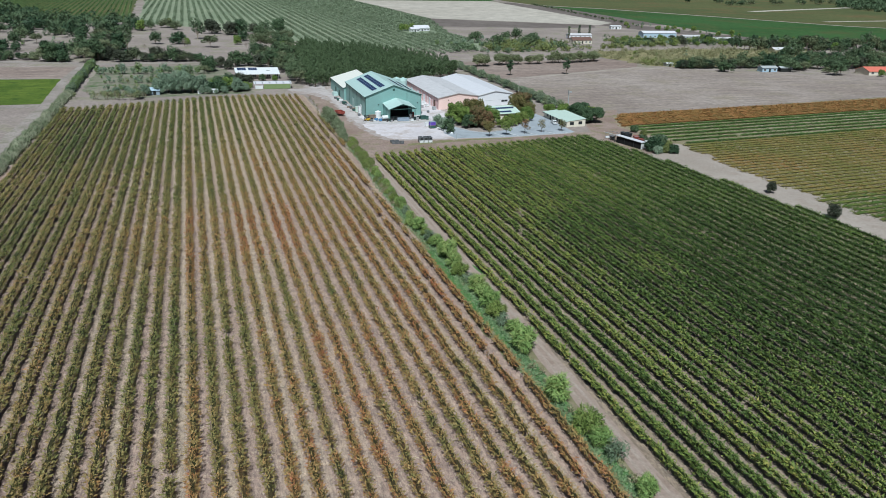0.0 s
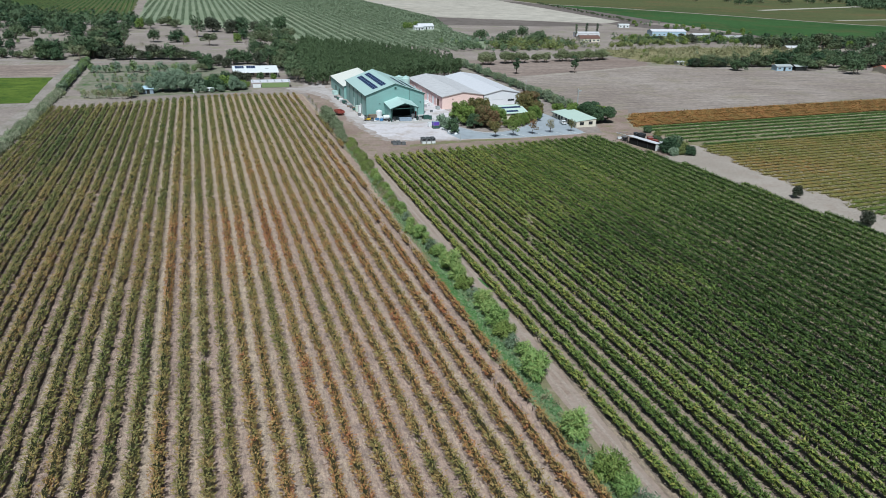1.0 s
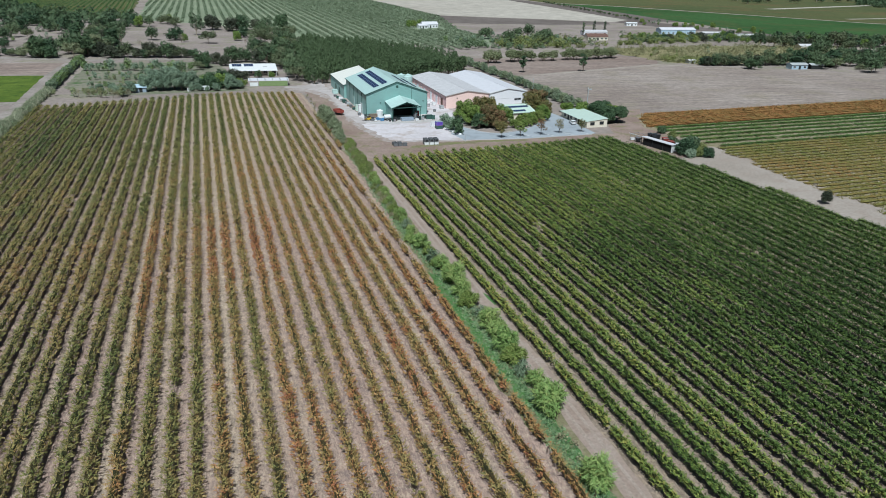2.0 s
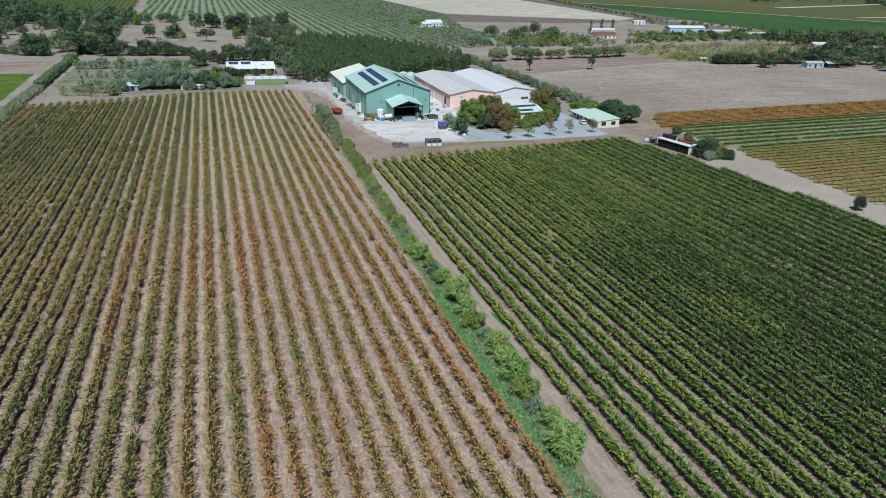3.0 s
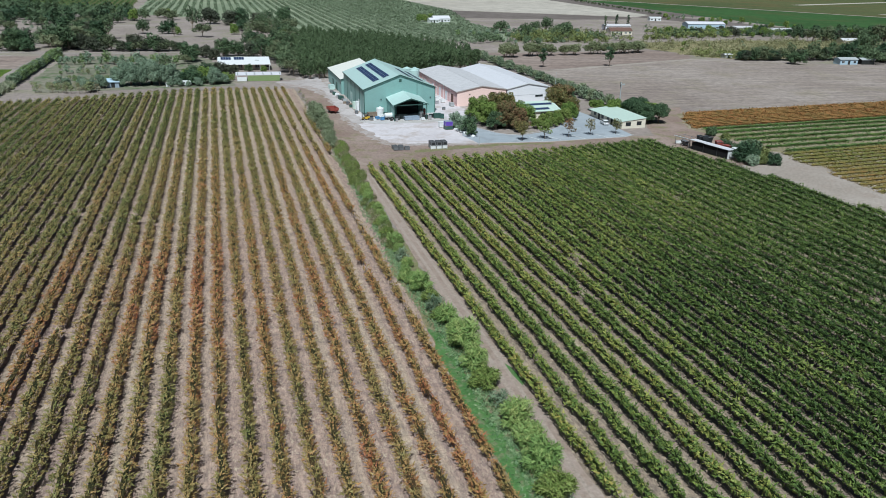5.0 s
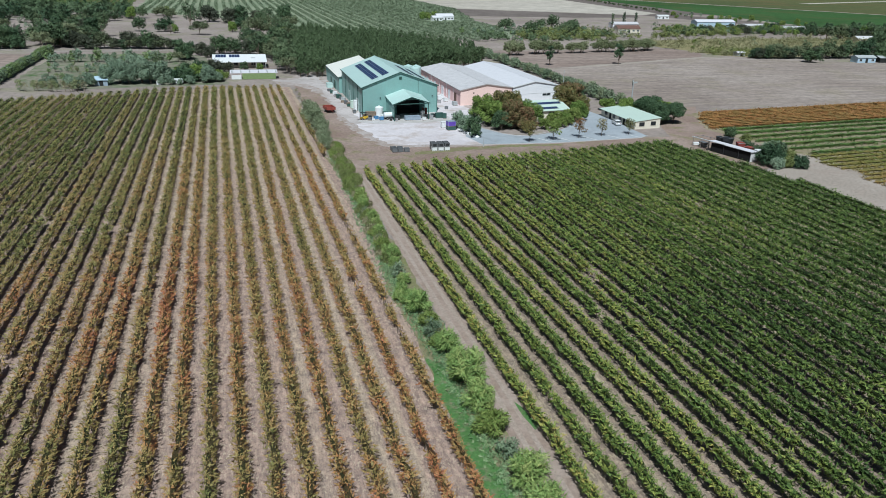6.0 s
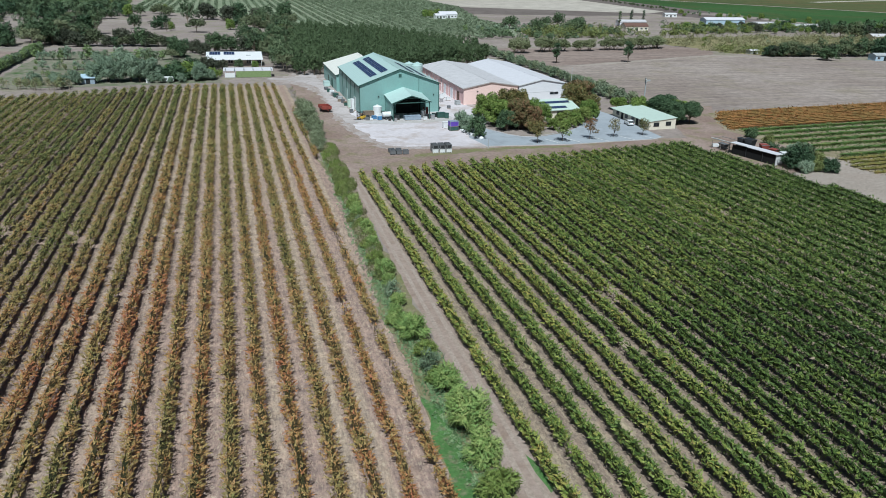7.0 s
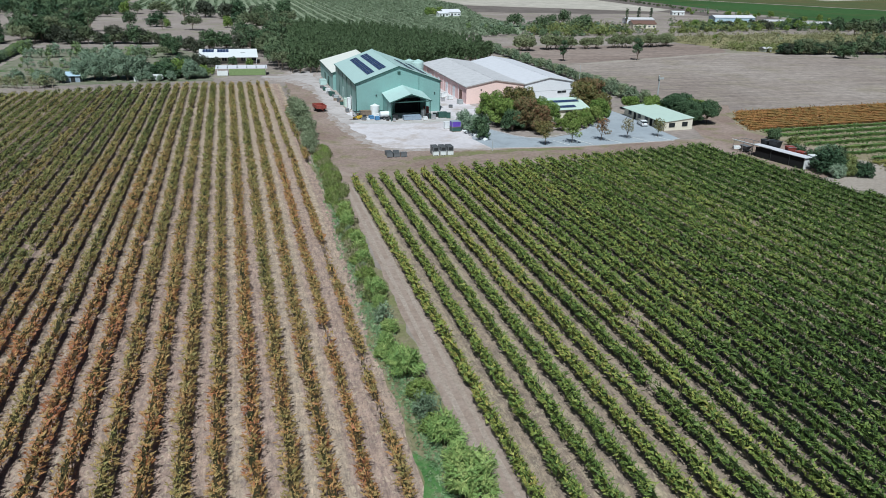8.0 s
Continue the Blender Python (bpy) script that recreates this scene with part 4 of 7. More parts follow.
def solar_array(label, corner, du, dv, cols, rows, cell_u, cell_v, gap=0.06):
    """Panels in a grid on a roof plane: each panel has a frame and its cells."""
    U, V = Vector(du).normalized(), Vector(dv).normalized()
    N = U.cross(V).normalized()
    if N.z < 0:
        N = -N
    ob = thing("solar_array", label, "solar panels")
    C = Vector(corner)
    P = lambda a, b, z: C + U * a + V * b + N * z
    for i in range(cols):
        for j in range(rows):
            a, b = i * (cell_u + gap), j * (cell_v + gap)
            pn = part("solar_panel", boxes((a, a + cell_u, b, b + cell_v, 0.06, 0.10), F=P), M["alu"], ob)
            part("cell_face", boxes((a + 0.04, a + cell_u - 0.04, b + 0.04, b + cell_v - 0.04, 0.10, 0.105), F=P), M["pv"], pn)
    for b in (0.25, 0.75):
        bb = b * rows * (cell_v + gap)
        part("rail", boxes((0, cols * (cell_u + gap) - gap, bb - 0.03, bb + 0.03, 0.0, 0.06), F=P), M["alu"], ob)
    return ob


# the great green shed
shed, F, W, L = gable_house("green_shed", "large green corrugated winery shed with pale green roof", "shed", (11.0, 164.9), (36.5, 167.4), (9.6, 210.0), 9.0, 13.5, M["green_wall"], M["green_roof"], 0.35, M["dark_trim"])
for a in (0.03, W - 0.03):
    part("corner_flashing", boxes((a - 0.12, a + 0.12, -0.05, 0.1, 0, 9.0), F=F), M["dark_trim"], shed)
for b in np.arange(9.0, L - 4, 9.0):
    part("downpipe", boxes((-0.14, 0.0, b - 0.07, b + 0.07, 0.0, 8.9), F=F), M["dark_trim"], shed)
part("vent", boxes((12.45, 13.35, -0.12, 0.05, 11.2, 12.1), F=F), M["dark_trim"], shed, "dark square gable vent")
part("wall_joint", boxes((18.9, 19.05, -0.04, 0.02, 0.0, 10.6), F=F), M["dark_trim"], shed)
part("wall_lamp", boxes((5.8, 6.1, -0.3, 0.05, 5.4, 5.7), F=F), M["dark"], shed)
part("wall_lamp", boxes((23.7, 24.0, -0.3, 0.05, 5.4, 5.7), F=F), M["dark"], shed)
door(shed, F, 8.2, 11.2, 4.0, M["white"], face="left", label="white roller door in the side wall")
door(shed, F, 25.0, 28.5, 4.0, M["green_roof"], face="left")
# near-black panel paints the shaded inside; the wall has no opening here
door(shed, F, 11.6, 19.6, 4.8, M["dark"], b=0.05, label="open doorway under the porch with its shaded inside painted near black")
slope = 4.5 / (W / 2)
for a in (4.3, 7.9):
    c = F(a, 5.0, 9.0 + slope * a + 0.16)
    solar_array("blue solar panels in a long strip on the green roof", c, F(a + 1, 7, 9.0 + slope * (a + 1)) - F(a, 7, 9.0 + slope * a), F(a, 8, 9) - F(a, 7, 9), 2, 21, 1.16, 1.62)

for a in (2.6, 6.6):
    c = F(W - a - 2.06, 5.0, 9.0 + slope * (a + 2.06) + 0.16)
    solar_array("dark solar panels on the far slope of the green roof", c, F(W - a, 7, 9.0 + slope * a) - F(W - a - 1, 7, 9.0 + slope * (a + 1)), F(0, 8, 9) - F(0, 7, 9), 2, 14, 1.0, 1.62)

# lower shed behind it with a cream roof
back, F2, W2, L2 = gable_house("cream_roof_shed", "lower green shed with cream roof behind the large one", "shed", (8.6, 210.3), (26.5, 212.0), (7.2, 246.0), 5.9, 9.5, M["green_wall"], M["cream_roof"], 0.3, M["dark_trim"], mid=0.78)
door(back, F2, 10, 13, 3.2, M["dark_trim"], face="left")
door(back, F2, 20, 23, 3.2, M["dark_trim"], face="left")

# open porch
F3, W3, L3 = frame_of((19.4, 154.0), (30.9, 155.4), (19.0, 165.7))
porch = thing("porch", "open green porch with gabled roof in front of the shed", "porch")
for a in (0.1, W3 - 0.1):
    for b in (0.1, 5.6, L3 - 0.4):
        part("post", boxes((a - 0.12, a + 0.12, b - 0.12, b + 0.12, 0, 5.4 + 0.07 * b), F=F3), M["dark_trim"], porch)
roof_slab(porch, F3, [(-0.4, -0.4, 5.35), (W3 / 2, -0.4, 7.4), (W3 / 2, L3, 8.2), (-0.4, L3, 6.15)], M["green_roof"])
roof_slab(porch, F3, [(W3 + 0.4, -0.4, 5.35), (W3 + 0.4, L3, 6.15), (W3 / 2, L3, 8.2), (W3 / 2, -0.4, 7.4)], M["green_roof"])
solid_wall(porch, F3, "side_wall", [(0.0, 0.4, 1.2), (0.0, L3 - 0.2, 1.2), (0.0, L3 - 0.2, 6.1), (0.0, 0.4, 5.4)], (1, 0), M["green_wall"])
solid_wall(porch, F3, "side_wall", [(W3, 5.0, 0.0), (W3, L3 - 0.2, 0.0), (W3, L3 - 0.2, 6.1), (W3, 5.0, 5.7)], (-1, 0), M["green_wall"])
bm = bmesh.new()
for s in (0, 1):
    e, r = (-0.4, 5.15), (W3 / 2, 7.2)
    if s:
        e = (W3 + 0.4, 5.15)
    prism(bm, [F3(e[0], -0.45, e[1]), F3(r[0], -0.45, r[1]), F3(r[0], -0.45, r[1] + 0.3), F3(e[0], -0.45, e[1] + 0.3)], (0, 0.06, 0))
part("barge_board", bm, M["dark_trim"], porch)
for b in (0.1, 5.6):
    part("tie_beam", boxes((0, W3, b - 0.1, b + 0.1, 5.1 + 0.07 * b, 5.35 + 0.07 * b), F=F3), M["dark_trim"], porch)

# pink and white warehouses
pink, F4, W4, L4 = gable_house("pink_warehouse", "long pink rendered warehouse with weathered grey roof", "warehouse", (47.5, 177.6), (67.8, 181.3), (45.8, 237.5), 5.35, 7.0, M["pink_wall"], M["grey_roof"], 0.3, plain("grey_flashing", (0.42, 0.38, 0.37), 0.6), walls={"front": M["peach_wall"]})
part("vent", boxes((5.0, 5.4, -0.15, 0.05, 4.0, 4.4), F=F4), M["dark"], pink)
for b in (5.0, 13.0, 22.0, 33.0, 45.0):
    door(pink, F4, b, b + 2.6, 3.4, M["brick"] if b == 5.0 else M["pale_wall"], face="left", label="roller door")
for b in (9.0, 18.0, 28.0, 40.0, 52.0):
    part("downpipe", boxes((-0.12, 0.0, b - 0.06, b + 0.06, 0.0, 5.2), F=F4), M["white"], pink)
white, F5, W5, L5 = gable_house("white_warehouse", "long white panelled warehouse with dull white roof", "warehouse", (68.3, 181.6), (87.0, 185.6), (66.6, 241.0), 5.35, 7.0, M["pale_wall"], M["white_roof"], 0.3, M["white"])
part("panel_joint", boxes((0.02, W5, -0.03, 0.03, 2.6, 2.68), F=F5), M["grey_wall"], white)
window(white, F5, 13.0, 16.5, 1.6, 2.4)

# tasting room with solar panels among the trees
F6, W6, L6 = frame_of((64.8, 149.0), (77.0, 150.6), (64.2, 166.0))
cellar = thing("tasting_room", "low building with mint roof and solar panels among garden trees", "house")
solid_wall(cellar, F6, "wall", [(0, 0, 0), (W6, 0, 0), (W6, 0, 2.9), (0, 0, 2.9)], (0, 1), M["cream_wall"])
solid_wall(cellar, F6, "wall", [(0, L6, 0), (W6, L6, 0), (W6, L6, 2.9), (0, L6, 2.9)], (0, -1), M["cream_wall"])
solid_wall(cellar, F6, "wall", [(0, 0.2, 0), (0, L6 - 0.2, 0), (0, L6 - 0.2, 2.9), (0, L6 / 2, 4.6), (0, 0.2, 2.9)], (1, 0), M["cream_wall"])
solid_wall(cellar, F6, "wall", [(W6, 0.2, 0), (W6, L6 - 0.2, 0), (W6, L6 - 0.2, 2.9), (W6, L6 / 2, 4.6), (W6, 0.2, 2.9)], (-1, 0), M["cream_wall"])
roof_slab(cellar, F6, [(-0.5, -0.6, 2.9), (W6 + 0.5, -0.6, 2.9), (W6 + 0.5, L6 / 2, 4.75), (-0.5, L6 / 2, 4.75)], M["mint_roof"])
roof_slab(cellar, F6, [(-0.5, L6 + 0.6, 2.9), (W6 + 0.5, L6 + 0.6, 2.9), (W6 + 0.5, L6 / 2, 4.75), (-0.5, L6 / 2, 4.75)], M["mint_roof"])
door(cellar, F6, 5.0, 7.0, 2.2, M["glass"])
window(cellar, F6, 8.5, 11.0, 0.9, 2.1)
sl = (4.75 - 2.9) / (L6 / 2 + 0.6)
dv = F6(0, 1, sl) - F6(0, 0, 0)
solar_array("blue solar panels on the mint roof", F6(0.4, 4.6, 2.9 + sl * 5.2 + 0.02), F6(1, 0, 0) - F6(0, 0, 0), dv, 10, 1, 1.05, 1.7)
solar_array("blue solar panels on the mint roof", F6(3.2, 0.6, 2.9 + sl * 1.2 + 0.02), F6(1, 0, 0) - F6(0, 0, 0), dv, 5, 1, 1.05, 1.7)

# cream hut by the car park
F7, W7, L7 = frame_of((90.4, 130.3), (99.2, 130.9), (90.0, 153.0))
hut = thing("cream_hut", "long cream hut with mint skillion roof by the car park", "hut")
solid_wall(hut, F7, "wall", [(0, 0, 0), (W7, 0, 0), (W7, 0, 3.1), (0, 0, 2.35)], (0, 1), M["cream_wall"])
solid_wall(hut, F7, "wall", [(0, L7, 0), (W7, L7, 0), (W7, L7, 3.1), (0, L7, 2.35)], (0, -1), M["cream_wall"])
solid_wall(hut, F7, "wall", [(0, 0.2, 0), (0, L7 - 0.2, 0), (0, L7 - 0.2, 2.35), (0, 0.2, 2.35)], (1, 0), M["cream_wall"])
solid_wall(hut, F7, "wall", [(W7, 0.2, 0), (W7, L7 - 0.2, 0), (W7, L7 - 0.2, 3.1), (W7, 0.2, 3.1)], (-1, 0), M["cream_wall"])
roof_slab(hut, F7, [(-0.9, -0.25, 2.42), (W7 + 0.25, -0.25, 3.28), (W7 + 0.25, L7 + 0.25, 3.28), (-0.9, L7 + 0.25, 2.42)], M["mint_roof"], 0.12)
window(hut, F7, 1.5, 3.2, 0.95, 2.0, frame=M["black"])
window(hut, F7, 5.6, 7.2, 1.05, 2.1, frame=M["black"])
for b in (4.0, 9.0, 13.0, 18.5):
    window(hut, F7, b, b + 1.6, 0.9, 1.9, frame=M["black"], face="left")
door(hut, F7, 6.5, 7.5, 2.05, M["dark"], face="left")
door(hut, F7, 15.8, 16.8, 2.05, M["dark"], face="left")

# open-sided machinery shed by the lane
F8, W8, L8 = frame_of((96.4, 104.6), (100.4, 106.0), (100.6, 87.6))
mach = thing("machinery_shed", "open black machinery shed with flat white roof and white end wall", "shed")
roof_slab(mach, F8, [(-0.4, 3.0, 2.75), (2.9, 3.0, 2.55), (2.9, L8 + 0.3, 2.55), (-0.4, L8 + 0.3, 2.75)], M["white_roof"], 0.1)
solid_wall(mach, F8, "back_wall", [(2.9, 3.2, 0), (2.9, L8, 0), (2.9, L8, 2.44), (2.9, 3.2, 2.44)], (-1, 0), M["dark"])
# added panel across the open front; its black stands in for shade
solid_wall(mach, F8, "front_wall", [(0.0, 4.2, 0), (0.0, L8 - 0.2, 0), (0.0, L8 - 0.2, 2.35), (0.0, 4.2, 2.35)], (1, 0), M["bay_shade"])
solid_wall(mach, F8, "end_wall", [(0, L8, 0), (2.9, L8, 0), (2.9, L8, 2.44), (0, L8, 2.6)], (0, -1), M["white"])
for b in (3.3, 8.5, 13.5, L8 - 0.3):
    part("post", boxes((-0.14, 0.0, b, b + 0.14, 0, 2.6), F=F8), M["black"], mach)
for a in (0.0, W8 - 0.15):
    for b in (-2.4, 0.3, 2.9):
        part("bare_post", boxes((a, a + 0.1, b, b + 0.1, 0, 2.6), F=F8), M["alu"], mach)
part("bare_rail", boxes((0.0, 0.1, -2.4, 3.0, 2.5, 2.62), (W8 - 0.15, W8 - 0.05, -2.4, 3.0, 2.5, 2.62), (0.1, W8 - 0.15, -2.4, -2.3, 2.5, 2.62), F=F8), M["alu"], mach)

part("roof_beam", boxes((-0.5, -0.38, -2.6, 9.0, 2.78, 2.9), F=F8), M["white"], mach, "long pale beam lying along the roof edge")

# white-roofed house and carport beyond the vines
F9, W9, L9 = frame_of((-40.6, 286.0), (-17.0, 285.2), (-41.0, 298.5))
home = thing("farmhouse", "long farmhouse with white skillion roof and verandah", "house")
solid_wall(home, F9, "wall", [(0, 4.6, 0), (W9, 4.6, 0), (W9, 4.6, 3.5), (0, 4.6, 3.5)], (0, 1), M["cream_wall"])
solid_wall(home, F9, "wall", [(0, L9, 0), (W9, L9, 0), (W9, L9, 4.7), (0, L9, 4.7)], (0, -1), M["cream_wall"])
for a, d in ((0, 1), (W9, -1)):
    solid_wall(home, F9, "wall", [(a, 4.8, 0), (a, L9 - 0.2, 0), (a, L9 - 0.2, 4.7), (a, 4.8, 3.5)], (d, 0), M["cream_wall"])
roof_slab(home, F9, [(-0.5, -0.3, 2.9), (W9 + 0.5, -0.3, 2.9), (W9 + 0.5, L9 + 0.4, 5.0), (-0.5, L9 + 0.4, 5.0)], M["white"])
for a in (0.2, 6.5, 12.8, 19.0, W9 - 0.3):
    part("verandah_post", boxes((a, a + 0.14, 0.0, 0.14, 0, 2.9), F=F9), M["white"], home)
for a in (3.0, 9.0, 17.0, 21.5):
    window(home, F9, a, a + 2.0, 0.8, 2.2, b=4.6)
door(home, F9, 13.5, 14.6, 2.1, M["dark"], b=4.6)
sl = 2.1 / (L9 + 0.7)
for a in (1.0, 7.2):
    solar_array("dark solar panels on the white farmhouse roof", F9(a, 7.6, 2.9 + sl * 7.9 + 0.03), F9(1, 0, 0) - F9(0, 0, 0), F9(0, 1, sl) - F9(0, 0, 0), 4, 2, 1.15, 2.2)
part("skylight", boxes((17.0, 19.0, 6.0, 7.2, 2.9 + sl * 6.6, 3.1 + sl * 6.6), F=F9), M["grey_wall"], home)

F10, W10, L10 = frame_of((-32.0, 244.0), (-13.2, 243.4), (-32.2, 257.0))
car_port = thing("carport", "long carport with pale sheet roof and lime green screen", "carport")
roof_slab(car_port, F10, [(-0.4, 6.5, 2.7), (W10 + 0.3, 6.5, 2.7), (W10 + 0.3, L10, 3.2), (-0.4, L10, 3.2)], M["white_roof"], 0.1)
for a in np.arange(0.3, W10, 3.6):
    for b in (6.7, L10 - 0.2):
        part("post", boxes((a, a + 0.12, b, b + 0.12, 0, 2.7), F=F10), M["white"], car_port)
    part("roof_joint", boxes((a, a + 0.35, 6.6, L10 - 0.1, 2.96, 3.28), F=F10), M["grey_wall"], car_port)
part("screen", boxes((4.6, W10 - 0.5, 6.4, 6.5, 0.1, 2.5), F=F10), M["lime_wall"], car_port, "lime green cloth screen")
part("screen", boxes((0.2, 4.2, 6.4, 6.5, 0.1, 1.9), F=F10), M["white"], car_port, "white panel screen")


def small_house(name, label, category, x, y, w, d, eave, ridge, wall, roof, turn=0.0, bays=3):
    """A small gabled building with its ridge along the front, windows and a door."""
    c, s = math.cos(radians(turn)), math.sin(radians(turn))
    Q = lambda a, b, z: Vector((x + c * a - s * b, y + s * a + c * b, z))
    ob = thing(name, label, category)
    solid_wall(ob, Q, "wall", [(0, 0, 0), (w, 0, 0), (w, 0, eave), (0, 0, eave)], (0, 1), wall)
    solid_wall(ob, Q, "wall", [(0, d, 0), (w, d, 0), (w, d, eave), (0, d, eave)], (0, -1), wall)
    for a, k2 in ((0, 1), (w, -1)):
        solid_wall(ob, Q, "wall", [(a, 0.2, 0), (a, d - 0.2, 0), (a, d - 0.2, eave), (a, d / 2, ridge), (a, 0.2, eave)], (k2, 0), wall)
    roof_slab(ob, Q, [(-0.4, -0.4, eave), (w + 0.4, -0.4, eave), (w + 0.4, d / 2, ridge + 0.15), (-0.4, d / 2, ridge + 0.15)], roof, 0.12)
    roof_slab(ob, Q, [(-0.4, d + 0.4, eave), (w + 0.4, d + 0.4, eave), (w + 0.4, d / 2, ridge + 0.15), (-0.4, d / 2, ridge + 0.15)], roof, 0.12)
    for i in range(bays):
        a = w * (i + 0.5) / bays
        if i == bays // 2:
            door(ob, Q, a - 0.6, a + 0.6, min(2.1, eave - 0.2), M["dark"])
        else:
            window(ob, Q, a - 0.8, a + 0.8, 0.9, min(2.0, eave - 0.2))
    return ob


small_house("garden_shed", "small pale blue garden shed beside the vines", "shed", -83.0, 240.0, 4.6, 4.4, 2.3, 3.4, M["press_blue"], M["pale_blue"], 0, 1)
small_house("orchard_house", "white cottage at the edge of the olives", "house", 140.0, 594.0, 16, 9, 3.2, 5.4, M["pale_wall"], M["white_roof"], 8, 5)
small_house("cottage_annex", "small white annex before the cottage", "house", 134.0, 586.0, 9, 6, 2.8, 4.2, M["white"], M["white_roof"], 8, 3)
small_house("brick_house", "low house with brown tiled roof", "house", 252.0, 462.0, 18, 10, 3.0, 5.2, M["cream_wall"], M["brick"], -4, 5)
small_house("white_barn", "white open farm barn behind the brick house", "barn", 270.0, 508.0, 23, 9, 3.2, 4.4, M["pale_wall"], M["grey_roof"], -4, 5)
small_house("container_hut", "white hut beside a tan field", "hut", 370.0, 611.0, 12, 6, 3.2, 3.8, M["white"], M["white"], -6, 3)
small_house("farm_hall", "long pale blue farm hall with white roof", "barn", 352.0, 512.0, 35, 12, 4.4, 6.0, M["pale_blue"], M["white_roof"], -6, 7)
small_house("farm_annex", "pale low annex of the farm hall", "barn", 385.0, 492.0, 20, 9, 2.8, 3.8, M["grey_wall"], M["grey_roof"], -6, 3)
small_house("packing_shed", "long tan packing shed", "barn", 396.0, 462.0, 26, 9, 3.2, 4.4, M["cream_wall"], M["grey_roof"], -8, 5)
small_house("blue_shed", "pale blue-grey open shed by the paddock", "shed", 300.0, 271.0, 11, 6, 2.8, 3.7, M["pale_blue"], M["grey_wall"], -5, 3)
small_house("lean_to", "dark timber lean-to beside the pale shed", "shed", 313.5, 269.6, 8, 6, 2.6, 3.4, M["dark"], M["grey_wall"], -5, 1)
small_house("field_shelter", "small grey shelter with pale roof at the reed bed", "shed", 249.0, 306.0, 5, 4, 2.0, 2.5, M["grey_wall"], M["white_roof"], 5, 1)
small_house("coral_house", "low house with coral red tiled roof", "house", 364.0, 246.0, 26, 14, 2.6, 4.8, M["cream_wall"], M["coral"], -8, 5)
small_house("hidden_house", "pale roofed house among dark trees", "house", 392.0, 372.0, 18, 9, 3.0, 4.4, M["cream_wall"], M["grey_roof"], -8, 3)

# ---- yard things ----
def wheel(parent, x, y, r, w, axis="y"):
    bm = bmesh.new()
    d = (0, w / 2, 0) if axis == "y" else (w / 2, 0, 0)
    c = Vector((x, y, r))
    tube(bm, [c - Vector(d), c + Vector(d)], [r, r], 14)
    ty = part("wheel", bm, M["rubber"], parent)
    bm = bmesh.new()
    tube(bm, [c - Vector(d) * 1.04, c + Vector(d) * 1.04], [r * 0.55, r * 0.55], 10)
    part("rim", bm, M["alu"], ty)


def make_car():
    """A white hatchback, nose towards +x."""
    ob = thing("car", "white estate car parked beside the cream hut", "car")
    bm = bmesh.new()
    prof = [(-2.2, 0.35), (2.15, 0.35), (2.25, 0.62), (2.1, 0.85), (1.15, 0.98), (-2.15, 1.0), (-2.28, 0.7)]
    prism(bm, [(x, -0.88, z) for x, z in prof], (0, 1.76, 0))
    body = part("body", bm, M["white"], ob)
    bm = bmesh.new()
    prism(bm, [(x, -0.76, z) for x, z in [(1.1, 0.97), (0.35, 1.45), (-1.7, 1.47), (-2.15, 0.99)]], (0, 1.52, 0))
    part("cabin", bm, M["glass"], ob)
    bm = bmesh.new()
    prism(bm, [(x, -0.78, z) for x, z in [(0.4, 1.43), (0.3, 1.5), (-1.65, 1.52), (-1.78, 1.44)]], (0, 1.56, 0))
    part("roof", bm, M["white"], ob)
    for x in (-1.75, -0.65, 0.5):
        for y in (-0.785, 0.755):
            part("pillar", boxes((x, x + 0.12, y, y + 0.03, 0.98, 1.45)), M["white"], ob)
    for x in (-1.4, 1.4):
        for y in (-0.8, 0.8):
            wheel(ob, x, y, 0.33, 0.22)
    for y in (-0.7, 0.42):
        part("headlight", boxes((2.14, 2.24, y, y + 0.28, 0.62, 0.78)), M["alu"], ob)
        part("tail_light", boxes((-2.27, -2.2, y, y + 0.28, 0.7, 0.95)), M["red"], ob)
    return ob


car = make_car()
car.matrix_basis = pose(88.0, 138.0, 0.035, 0, 0, 82)


def make_bin(mat, label, front=None):
    """An open-topped harvest bin on runners."""
    ob = thing("harvest_bin", label, "bin", "harvest bins")
    w, d, h, t = 1.36, 1.3, 1.0, 0.06
    for dims in ((0, w, 0, t), (0, w, d - t, d), (0, t, t, d - t), (w - t, w, t, d - t)):
        part("side", boxes((*dims, 0.14, h)), mat, ob)
    part("base", boxes((t, w - t, t, d - t, 0.14, 0.2)), mat, ob)
    for a in (0.05, w / 2 - 0.06, w - 0.17):
        part("runner", boxes((a, a + 0.12, 0, d, 0, 0.14)), mat, ob)
    part("rim", boxes((-0.03, w + 0.03, -0.03, 0.03, h - 0.06, h), (-0.03, w + 0.03, d - 0.03, d + 0.03, h - 0.06, h), (-0.03, 0.03, 0.03, d - 0.03, h - 0.06, h), (w - 0.03, w + 0.03, 0.03, d - 0.03, h - 0.06, h)), mat, ob)
    if front:
        part("label_panel", boxes((0.2, w - 0.2, -0.012, 0.0, 0.24, h - 0.12)), front, ob)
    return ob


low = make_bin(M["white"], "white open harvest bin at the bottom of a stack")
top = make_bin(M["bin_grey"], "dark grey open harvest bin stacked on a white one", M["black"])
single = make_bin(M["bin_grey"], "dark grey open harvest bin on the ground")
